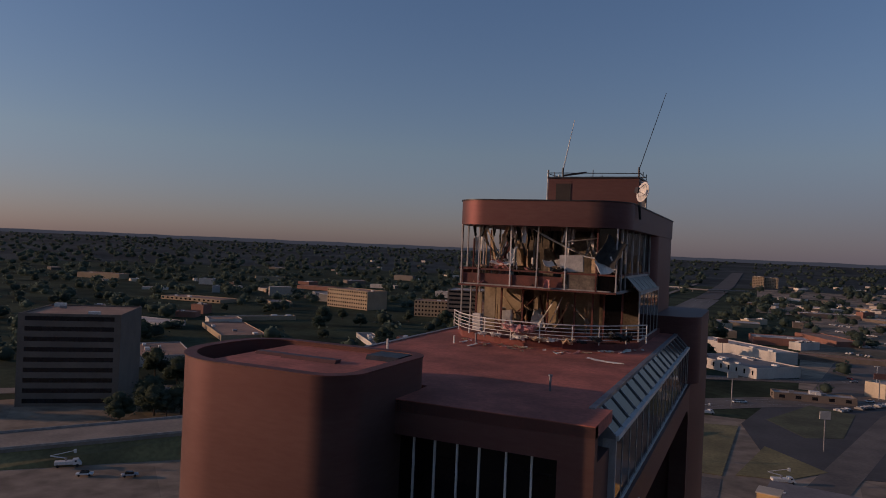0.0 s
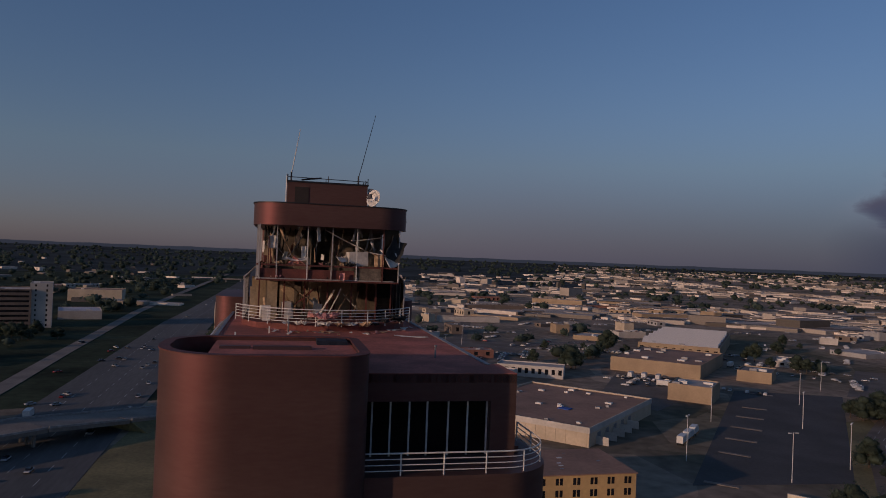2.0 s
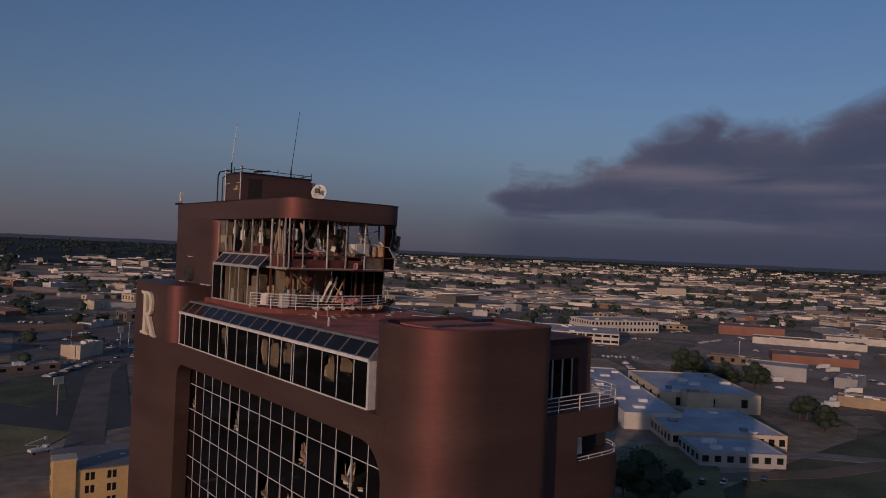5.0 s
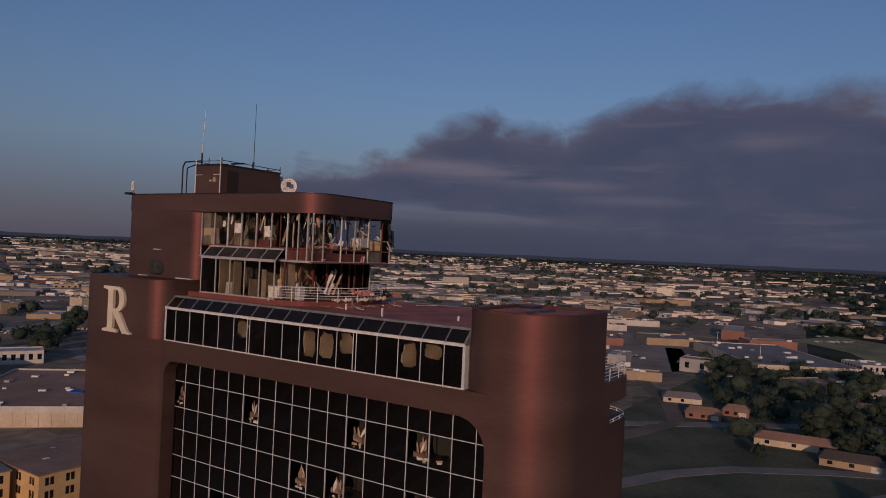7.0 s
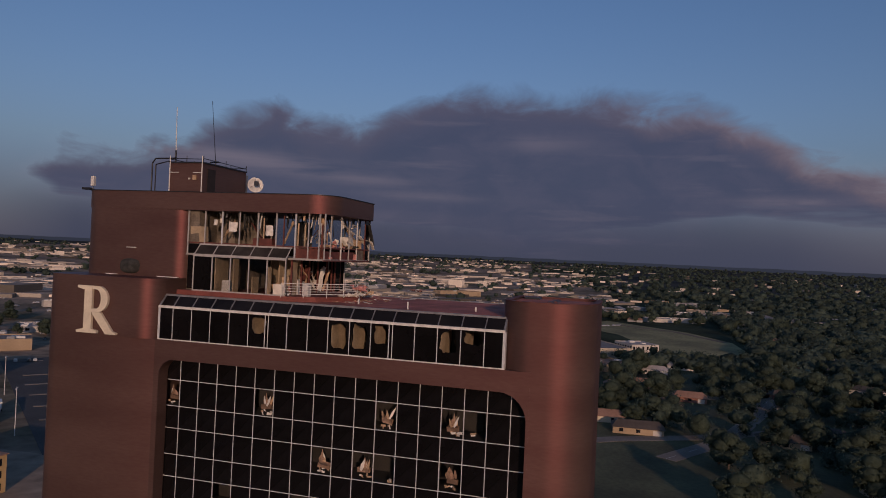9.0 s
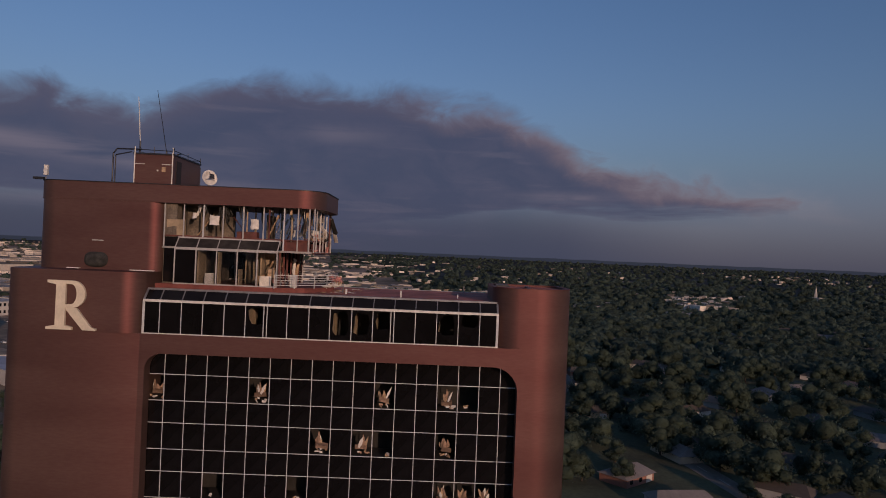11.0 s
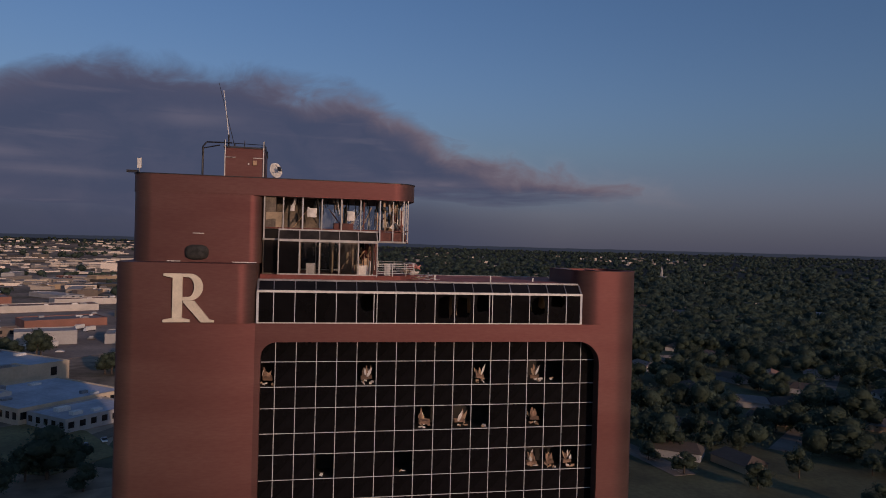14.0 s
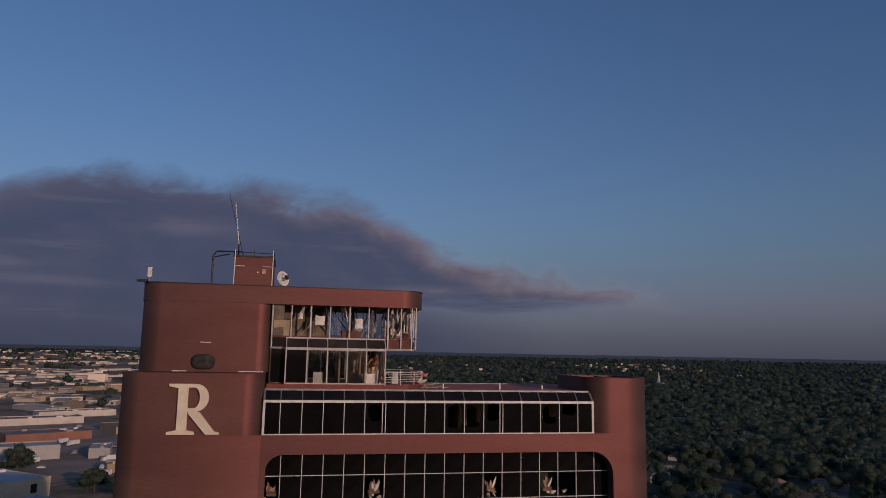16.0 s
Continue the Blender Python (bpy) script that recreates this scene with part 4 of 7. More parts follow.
def wrecked_window(y, z0, seed, small):
    """Torn curtain strips fanned up out of a broken window, over a broken board and scraps."""
    r_ = random.Random(seed)
    random.seed(seed)
    ob = thing("torn_curtain", GX + 0.3, y, z0, "torn tan curtain and broken furniture in a smashed window", "curtain", "torn curtains")
    if not small:
        for q in range(r_.randint(5, 8)):
            b = fresh()
            h, w, lean = r_.uniform(0.45, 1.05), r_.uniform(0.08, 0.17), r_.uniform(-28, 28)
            vs = []
            for side in (0, 0.025):
                vs.append([b.verts.new((side, u * w, v * h)) for u, v in ((-0.4, 0), (0.5, 0), (0.9, 0.45), (0.5, 0.75), (0.1, 1.0), (-0.35, 0.8), (-0.8, 0.35))])
            for a in range(7):
                b.faces.new((vs[0][a], vs[0][(a + 1) % 7], vs[1][(a + 1) % 7], vs[1][a]))
            b.faces.new(vs[0][::-1])
            b.faces.new(vs[1])
            b.transform(pose(r_.uniform(-0.1, 0.25), r_.uniform(-0.32, 0.32), r_.uniform(0.55, 0.85), lean, r_.uniform(-12, 12), r_.uniform(-35, 35)))
            part("curtain_strip", b, r_.choice((CURTAIN, CURTAIN, DEBRIS_TAN, DEBRIS_WHITE)), ob)
        b = fresh()
        slab(b, r_.uniform(0.3, 0.45), r_.uniform(0.7, 0.95), 0.3, 0.05)
        b.transform(pose(0.1, r_.uniform(-0.1, 0.1), r_.uniform(0.35, 0.5), r_.uniform(-14, 14), r_.uniform(-20, 20)))
        part("broken_furniture", b, r_.choice((FADED_WOOD, CURTAIN)), ob, "broken brown furniture piece")
    for q in range(2 if small else 5):
        b = fresh()
        slab(b, r_.uniform(0.08, 0.2), r_.uniform(0.12, 0.4), 0.03, 0.05)
        b.transform(pose(-0.1, r_.uniform(-0.5, 0.5), r_.uniform(0.12, 0.4), r_.uniform(-60, 60), r_.uniform(40, 110)))
        part("scrap", b, r_.choice((DEBRIS_WHITE, DEBRIS_TAN)), ob)


for k, (c, r) in enumerate(sorted(BROKEN)):
    wrecked_window((MULL_Y[c] + MULL_Y[c + 1]) / 2, GRID_Z[r + 1], 600 + k, (c, r) in ((3, 5), (7, 5), (15, 1), (11, 3)))
# more of the wreck: leaning studs, white sheets, the torn corner
for k in range(18):
    random.seed(800 + k)
    m = rnd.choice((DEBRIS_WHITE, DEBRIS_TAN, RUST_METAL, GREY_METAL, DEBRIS_TAN))
    up = k % 2
    debris("board", rnd.uniform(-15.6, -8.4), rnd.uniform(39.4, 43.0) if up else rnd.uniform(41.5, 44.0), 69.7 + rnd.uniform(-0.4, 0.8) if up else 66.2 + rnd.uniform(-0.2, 0.6), rnd.uniform(-20, 20), rnd.uniform(40, 95), rnd.uniform(0, 180), m, "splintered stud leaning inside the wrecked floor", "debris", rnd.uniform(0.9, 2.1), rnd.uniform(0.04, 0.09), 0.04, 0.03)
for k in range(16):
    random.seed(850 + k)
    low = k % 2
    debris("sheet", rnd.uniform(-15.8, -8.5), rnd.uniform(38.9, 40.6) if not low else rnd.uniform(41.4, 43.0), 68.95 + rnd.uniform(0.1, 0.9) if not low else 65.2 + rnd.uniform(0.1, 1.2), rnd.uniform(30, 100), rnd.uniform(-20, 20), rnd.uniform(0, 180), rnd.choice((DEBRIS_WHITE, DEBRIS_WHITE, DEBRIS_TAN, DEBRIS_PINK)), "torn wallboard sheet inside the wrecked floor", "debris", rnd.uniform(0.25, 0.7), rnd.uniform(0.3, 1.0), 0.03, rnd.uniform(-0.15, 0.15))
debris("sheet", -7.3, 38.5, 70.1, 70, 25, 15, DEBRIS_DARK, "dark torn panel flapping at the corner", "debris", 1.1, 1.5, 0.03, 0.25)
debris("sheet", -7.5, 38.3, 69.3, 60, -20, 30, DEBRIS_WHITE, "white torn panel hanging at the corner", "debris", 0.9, 0.8, 0.04, 0.2)
debris("sheet", -6.3, 41.0, 72.5, 80, 0, 90, DEBRIS_DARK, "dark flashing strip peeled off the brim", "debris", 0.18, 0.9, 0.03, 0.1)
debris("sheet", -10.7, 38.5, 68.2, 85, 0, 5, DEBRIS_PINK, "pink insulation hanging over the floor edge", "debris", 0.3, 0.45, 0.08, 0.15)
debris("sheet", -7.7, 19.9, 58.95, 75, 0, 20, DEBRIS_WHITE, "white torn sheet in the loggia opening", "debris", 0.9, 1.0, 0.03, 0.3)

# ---- ground ----
def terrain(x, y):
    """Flat town, then a slow rise to low wooded hills at the horizon."""
    r = math.hypot(x, y)
    f = max(0.0, (r - 1400) / 3450)
    hill = 0.5 + 0.5 * noise.noise(Vector((x / 900, y / 900, 3.0)))
    return min(1.0, f) ** 1.25 * (50 + 14 * hill)


def ground_material():
    m = bpy.data.materials.new("town_ground")
    m.use_nodes = True
    n, l = m.node_tree.nodes, m.node_tree.links
    b = n["Principled BSDF"]
    b.inputs["Roughness"].default_value = 0.95
    b.inputs["Specular IOR Level"].default_value = 0.1
    co = n.new("ShaderNodeTexCoord")
    big = n.new("ShaderNodeTexNoise")
    big.inputs["Scale"].default_value = 0.006
    big.inputs["Detail"].default_value = 6
    cell = n.new("ShaderNodeTexVoronoi")
    cell.inputs["Scale"].default_value = 0.03
    fine = n.new("ShaderNodeTexNoise")
    fine.inputs["Scale"].default_value = 0.15
    fine.inputs["Detail"].default_value = 5
    for t in (big, cell, fine):
        l.new(co.outputs["Object"], t.inputs["Vector"])
    ramp = n.new("ShaderNodeValToRGB")
    e = ramp.color_ramp.elements
    e[0].position, e[0].color = 0.36, (0.105, 0.10, 0.055, 1)
    e[1].position, e[1].color = 0.62, (0.36, 0.275, 0.205, 1)
    e.new(0.48).color = (0.235, 0.185, 0.135, 1)
    l.new(big.outputs["Fac"], ramp.inputs["Fac"])
    mix = n.new("ShaderNodeMix")
    mix.data_type = "RGBA"
    mix.inputs[0].default_value = 0.38
    ramp2 = n.new("ShaderNodeValToRGB")
    e = ramp2.color_ramp.elements
    e[0].position, e[0].color = 0.25, (0.12, 0.095, 0.07, 1)
    e[1].position, e[1].color = 0.85, (0.42, 0.315, 0.225, 1)
    sep = n.new("ShaderNodeSeparateColor")
    l.new(cell.outputs["Color"], sep.inputs["Color"])
    l.new(sep.outputs["Red"], ramp2.inputs["Fac"])
    l.new(ramp.outputs["Color"], mix.inputs[6])
    l.new(ramp2.outputs["Color"], mix.inputs[7])
    hsv = n.new("ShaderNodeHueSaturation")
    mr = n.new("ShaderNodeMapRange")
    mr.inputs["To Min"].default_value = 0.25
    mr.inputs["To Max"].default_value = 1.75
    l.new(fine.outputs["Fac"], mr.inputs["Value"])
    l.new(mr.outputs["Result"], hsv.inputs["Value"])
    l.new(mix.outputs[2], hsv.inputs["Color"])
    l.new(hsv.outputs["Color"], b.inputs["Base Color"])
    return m


GROUND = ground_material()
radii = [0, 40, 80, 130, 190, 260, 340, 440, 560, 700, 860, 1050, 1250, 1500, 1800, 2100, 2450, 2800, 3150, 3500, 3850, 4150, 4450, 4700, 4900]
N = 120
verts, faces = [(0.0, 0.0, 0.0)], []
for r in radii[1:]:
    for k in range(N):
        a = 2 * math.pi * k / N
        x, y = r * math.cos(a), r * math.sin(a)
        verts.append((x, y, terrain(x, y)))
for k in range(N):
    faces.append((0, 1 + k, 1 + (k + 1) % N))
for i in range(len(radii) - 2):
    for k in range(N):
        a, b_ = 1 + i * N + k, 1 + i * N + (k + 1) % N
        faces.append((a, a + N, b_ + N, b_))
me = bpy.data.meshes.new("ground")
me.from_pydata(verts, [], faces)
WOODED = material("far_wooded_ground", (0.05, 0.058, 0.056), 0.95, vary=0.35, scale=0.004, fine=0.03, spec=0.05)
me.materials.append(GROUND)
me.materials.append(WOODED)
# darkened grass: shade under the trees is put into the colour
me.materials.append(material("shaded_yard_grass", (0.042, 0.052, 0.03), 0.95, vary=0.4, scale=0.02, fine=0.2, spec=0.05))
for p in me.polygons:
    p.use_smooth = True
    c = p.center
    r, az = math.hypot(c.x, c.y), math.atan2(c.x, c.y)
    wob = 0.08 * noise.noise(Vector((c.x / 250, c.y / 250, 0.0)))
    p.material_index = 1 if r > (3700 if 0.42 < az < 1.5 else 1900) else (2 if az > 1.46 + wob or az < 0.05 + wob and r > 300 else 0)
tagged(new("ground", me), "flat town ground of dry grass and dirt rising to far hills", "ground", kind="structure")

ASPHALT = material("worn_asphalt", (0.13, 0.105, 0.085), 0.9, vary=0.25, scale=0.06, fine=0.8)
LOT = material("dark_parking_asphalt", (0.058, 0.053, 0.05), 0.9, vary=0.2, scale=0.05, fine=0.7)
PAVE = material("pale_concrete_paving", (0.2, 0.17, 0.14), 0.9, vary=0.2, scale=0.08, fine=1.0)
DIRT = material("bare_tan_dirt", (0.15, 0.11, 0.075), 0.95, vary=0.25, scale=0.05, fine=0.6)
YARD = material("dusty_grey_yard", (0.26, 0.20, 0.155), 0.95, vary=0.25, scale=0.03, fine=0.4)
# darker, greyer than ASPHALT: the highway's lack of sun is in the colour
HIGHWAY = material("shade_dark_highway_asphalt", (0.105, 0.1, 0.092), 0.9, vary=0.22, scale=0.05, fine=0.8, stretch=(1.0, 0.15, 1.0))
LAWN = material("dusky_green_lawn", (0.175, 0.142, 0.058), 0.95, vary=0.3, scale=0.05, fine=0.8)
# darker than LAWN, with the yards' shade in the base colour
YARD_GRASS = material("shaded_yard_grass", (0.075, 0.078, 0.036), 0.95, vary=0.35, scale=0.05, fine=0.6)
FIELD = material("dry_field_grass", (0.225, 0.205, 0.09), 0.95, vary=0.35, scale=0.02, fine=0.3)
LINE = material("faded_lane_paint", (0.4, 0.4, 0.38), 0.8, vary=0.25, scale=0.5, fine=3.0)


def quad(name, pts, z, mat, label, category, thick=0.12):
    b = fresh()
    prism(b, pts, z - thick, z)
    ob = new(name, mesh_of(b, name, mat))
    return tagged(ob, label, category, kind="structure")


def road(name, pts, width, z, mat, label, lines=True):
    """A ribbon along a line of points, with lane paint on it."""
    left, right = [], []
    for i, (x, y) in enumerate(pts):
        x0, y0 = pts[max(0, i - 1)]
        x1, y1 = pts[min(len(pts) - 1, i + 1)]
        d = Vector((x1 - x0, y1 - y0)).normalized()
        nx, ny = -d.y, d.x
        left.append((x + nx * width / 2, y + ny * width / 2))
        right.append((x - nx * width / 2, y - ny * width / 2))
    b = fresh()
    rim = [[b.verts.new((*p, h + z + terrain(*p))) for p, h in ((r, -0.1), (r, 0.0), (l, 0.0), (l, -0.1))] for r, l in zip(right, left)]
    for p, q in zip(rim, rim[1:]):
        for k in range(3):
            b.faces.new((p[k], q[k], q[k + 1], p[k + 1]))
    b.faces.new(rim[0])
    b.faces.new(rim[-1][::-1])
    ob = tagged(new(name, mesh_of(b, name, mat)), label, "road", kind="structure")
    if lines:
        b = fresh()
        for i in range(len(pts) - 1):
            a, c = Vector(pts[i]), Vector(pts[i + 1])
            d = (c - a)
            n = max(1, int(d.length / 14))
            nv = Vector((-d.y, d.x)).normalized()
            for k in range(n):
                p, q = a + d * (k / n), a + d * ((k + 0.45) / n)
                for o in ([0.0] if width < 14 else [-width / 4, 0, width / 4]):
                    vs = [b.verts.new((*(pt + nv * (o + e)), z + 0.02)) for pt, e in ((p, -0.12), (q, -0.12), (q, 0.12), (p, 0.12))]
                    b.faces.new(vs)
        part("lane_paint", b, LINE, ob)
    return ob


road("highway", [(-78, -300), (-90, 0), (-91, 200), (-92, 340), (-93, 470), (-94, 680), (-88, 850), (-80, 1300)], 44, 0.2, HIGHWAY, "wide dark grey highway running past the tower")
road("highway", [(-80 + 10 * min(1.0, k / 6), 1300 + 100 * k) for k in range(17)], 38, 0.8, LOT, "far dark highway running on towards the hills", False)
road("frontage_road", [(-122, -300), (-132, 0), (-136, 250), (-139, 357), (-145, 477), (-148, 560), (-157, 785), (-158, 1050), (-140, 1900)], 9, 0.2, PAVE, "pale frontage road beyond the highway verge", False)
road("frontage_road", [(-32, -200), (-35, 100), (-38, 213), (-38, 282), (-38, 345)], 11, 0.15, PAVE, "pale frontage road below the tower", False)
road("highway_ramp", [(-44, 376), (-54, 405), (-64, 445), (-69, 500), (-73, 620)], 10, 0.24, ASPHALT, "grey ramp curving on to the highway", False)
quad("road_junction", [(-66, 302), (-48, 288), (-30, 322), (-18, 352), (-24, 396), (-42, 394), (-60, 352)], 0.22, ASPHALT, "wide grey road junction below the tower", "road")
road("street", [(-34, 352), (4, 386), (45, 414), (100, 448), (150, 474)], 22, 0.19, ASPHALT, "grey street leaving the junction")
road("kerb", [(-44, 395), (-50, 409), (-55, 422), (-60, 443), (-62.5, 465), (-66, 518), (-67.5, 622)], 0.7, 0.42, CREAM, "pale kerb curving along the ramp", False)
bridge = thing("bridge", -90, 262, 0, "concrete road bridge over the highway", "bridge")
RUN = ((-330, 40, 0.9), (-215, 146, 3.5), (-165, 195, 7.0), (-95, 261, 7.0), (-74, 283, 4.4), (-52, 312, 0.7), (-34, 334, 0.35))
deck_bm, par_bm = fresh(), [fresh(), fresh()]
for (x0, y0, z0), (x1, y1, z1) in zip(RUN, RUN[1:]):
    d = Vector((x1 - x0, y1 - y0)).normalized()
    nv = Vector((-d.y, d.x))
    for b, o0, o1, lo, hi in ((deck_bm, -10.5, 10.5, -1.3, 0.0), (par_bm[0], 10.1, 10.5, 0.0, 0.7), (par_bm[1], -10.5, -10.1, 0.0, 0.7)):
        v = [b.verts.new((px - (-90) + nv.x * o, py - 262 + nv.y * o, pz + h)) for px, py, pz in ((x0, y0, z0), (x1, y1, z1)) for o in (o0, o1) for h in (lo, hi)]
        for f in ((0, 1, 3, 2), (4, 6, 7, 5), (0, 4, 5, 1), (2, 3, 7, 6), (1, 5, 7, 3), (0, 2, 6, 4)):
            b.faces.new([v[k] for k in f])
part("deck", deck_bm, PAVE, bridge)
for b in par_bm:
    part("parapet", b, CONCRETE, bridge)
for f in (0.02, 0.35, 0.68, 1.0):
    b = fresh()
    x, y = -160 + 64 * f + 90, 200 + 60 * f - 262
    for o in (-4.5, 0, 4.5):
        rod(b, (x - 0.67 * o, y + 0.74 * o, -0.2), (x - 0.67 * o, y + 0.74 * o, 6.0), 0.6, 10)
    part("pier", b, CONCRETE, bridge)
for (x0, y0, z0), (x1, y1, z1) in ((RUN[0], RUN[1]), (RUN[1], RUN[2]), (RUN[4], RUN[5])):
    b = fresh()
    d = Vector((x1 - x0, y1 - y0)).normalized()
    nv = Vector((-d.y, d.x))
    v = [b.verts.new((px + 90 + nv.x * o, py - 262 + nv.y * o, h)) for px, py, pz in ((x0, y0, z0), (x1, y1, z1)) for o, h in ((-19, 0.02), (-10.4, pz - 1.0), (10.4, pz - 1.0), (19, 0.02))]
    for k in range(3):
        b.faces.new((v[k], v[k + 1], v[k + 5], v[k + 4]))
    b.faces.new(v[:4])
    b.faces.new(v[4:][::-1])
    part("embankment", b, LAWN, bridge)
far_bridge = thing("bridge", -90, 1525, 0, "far pale road bridge over the highway", "bridge")
for word, lo, hi, o0, o1, m in (("deck", 5.6, 7.2, -6, 6, PAVE), ("parapet", 7.2, 8.1, -6, -5.6, CONCRETE), ("parapet", 7.2, 8.1, 5.6, 6, CONCRETE)):
    b = fresh()
    for (x0, y0), (x1, y1) in (((-196, -106), (-60, 4)), ((-60, 4), (0, 2)), ((0, 2), (74, 50))):
        box_v = [b.verts.new((x, y + o, h)) for x, y in ((x0, y0), (x1, y1)) for o in (o0, o1) for h in (lo, hi)]
        for f in ((0, 1, 3, 2), (4, 6, 7, 5), (0, 4, 5, 1), (2, 3, 7, 6), (1, 5, 7, 3), (0, 2, 6, 4)):
            b.faces.new([box_v[k] for k in f])
    part(word, b, m, far_bridge)
for x in (-170, -120, -60, -30, 0, 30, 66):
    b = fresh()
    rod(b, (x, np.interp(x, (-196, -60, 0, 74), (-106, 4, 2, 50)), -0.5), (x, np.interp(x, (-196, -60, 0, 74), (-106, 4, 2, 50)), 5.7), 1.2, 8)
    part("pier", b, CONCRETE, far_bridge)
road("street", [(-420, 90), (-236, 257), (-206, 297), (-180, 380)], 12, 0.12, PAVE, "pale street past low buildings")
road("street", [(165, 160), (235, 240), (345, 330), (480, 440), (800, 720)], 14, 0.15, ASPHALT, "grey street between car parks")
road("street", [(345, 248), (409, 341), (430, 370)], 18, 0.13, DIRT, "tan dirt strip beside the factory", False)
road("street", [(20, 240), (60, 380), (120, 520), (180, 720), (300, 1100)], 12, 0.15, ASPHALT, "grey street towards the shops", False)
road("street", [(-60, 430), (117, 512), (330, 610), (700, 760)], 14, 0.18, ASPHALT, "grey avenue across the town")
road("street", [(360, -60), (300, 30), (235, 110), (150, 150)], 9, 0.15, PAVE, "pale residential street")
road("street", [(120, -70), (190, -60), (260, -70), (340, -110), (420, -130)], 8, 0.15, PAVE, "pale residential street")
road("street", [(200, 5), (240, -20), (300, -40), (380, -60)], 8, 0.15, PAVE, "pale residential street")
quad("parking_lot", [(117, 195), (174, 190), (297, 330), (242, 350)], 0.1, LOT, "dark empty asphalt parking lot", "parking lot")
quad("parking_lot", [(165, 300), (205, 335), (245, 375), (200, 412), (160, 350)], 0.1, ASPHALT, "grey asphalt yard beside the warehouse", "parking lot")
quad("parking_lot", [(300, 330), (380, 300), (460, 380), (390, 420)], 0.1, ASPHALT, "grey office parking lot", "parking lot")
quad("parking_lot", [(20, 380), (110, 420), (200, 560), (60, 620)], 0.1, ASPHALT, "wide grey shop parking lot", "parking lot")
quad("parking_lot", [(400, 120), (440, 40), (560, 60), (530, 160)], 0.1, ASPHALT, "grey shop parking lot", "parking lot")
quad("parking_lot", [(335, 180), (420, 110), (600, 170), (690, 290), (620, 350), (470, 300)], 0.1, YARD, "wide dusty grey factory yard", "parking lot")
quad("lawn", [(706, 88), (795, 54), (712, -30), (632, -66), (520, -72), (470, -55), (488, -5), (560, 12), (637, 35)], 0.08, FIELD, "open green field beyond the houses", "lawn")
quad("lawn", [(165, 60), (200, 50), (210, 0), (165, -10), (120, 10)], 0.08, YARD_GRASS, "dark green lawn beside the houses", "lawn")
quad("lawn", [(-68, 100), (-43, 100), (-45, 238), (-46, 306), (-58, 300), (-66, 281), (-69, 240)], 0.21, LAWN, "green grass slope beside the highway", "lawn")
quad("lawn", [(150, 150), (220, 212), (265, 278), (235, 270), (160, 178)], 0.08, LAWN, "dark green verge with trees", "lawn")

for q, word in (([(-33, 317), (-5, 324), (-8, 247), (-32, 246)], "dry green grass plot below the tower"), ([(-68, 356), (-70, 414), (-61, 428), (-50, 388), (-60, 366)], "dry grass island beside the ramp"), ([(5, 295), (24, 270), (11, 253), (-4, 250)], "small dark lawn beside the street"), ([(-219, 151), (-181, 192), (-171, 182), (-208, 143)], "grass verge along the frontage road"), ([(196, 150), (206, 137), (190, 117), (162, 100), (142, 114), (150, 138)], "dark lawn beside the factory")):
    quad("lawn", q, 0.21, LAWN, word, "lawn")
quad("parking_lot", [(-20, 243), (-8, 243), (-8, 190), (-26, 192)], 0.1, ASPHALT, "small grey yard below the tower", "parking lot")
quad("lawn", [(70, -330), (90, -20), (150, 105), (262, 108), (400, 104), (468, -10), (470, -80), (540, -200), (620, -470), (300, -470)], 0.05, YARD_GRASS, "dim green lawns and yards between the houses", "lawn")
road("street", [(150, 80), (184, 64), (204, 48), (222, 22), (238, -8), (262, -40)], 7, 0.16, PAVE, "pale residential street curving past a lawn", False)
quad("parking_lot", [(8, 262), (44, 270), (60, 330), (82, 412), (40, 408), (6, 380), (-4, 330)], 0.13, LOT, "dark worn asphalt yard beside the street", "parking lot")
quad("lawn", [(6, 345), (20, 318), (34, 326), (44, 380), (26, 392)], 0.2, YARD_GRASS, "dim green plot beside the street", "lawn")
road("path", [(750, 46), (706, -19), (632, -60)], 7, 0.2, DIRT, "pale dirt track across the green field", False)
road("street", [(360, 128), (300, 95), (262, 82), (215, 95), (170, 118)], 8, 0.16, DIRT, "tan lane below the factory", False)
road("street", [(140, -118), (183, -167), (260, -240), (425, -391), (499, -462)], 8, 0.16, PAVE, "pale residential street under trees", False)
for (x0, y0), (x1, y1) in (((216, 307), (225, 300)), ((183, 269), (192, 260)), ((151, 231), (159, 223)), ((123, 198), (131, 191)), ((246, 342), (255, 334)), ((199, 288), (208, 280)), ((167, 250), (176, 242))):
    d = Vector((x1 - x0, y1 - y0)).normalized()
    quad("traffic_island", [(x0 + d.y, y0 - d.x), (x1 + d.y, y1 - d.x), (x1 - d.y, y1 + d.x), (x0 - d.y, y0 + d.x)], 0.28, PAVE, "narrow raised concrete island in the parking lot", "kerb", 0.2)
b = fresh()
prism(b, [(140, 180), (154, 165), (154.5, 165.4), (140.5, 180.4)], -0.1, 1.5)
tagged(new("low_wall", mesh_of(b, "low_wall", CREAM)), "low pale wall at the parking lot edge", "wall", kind="structure")

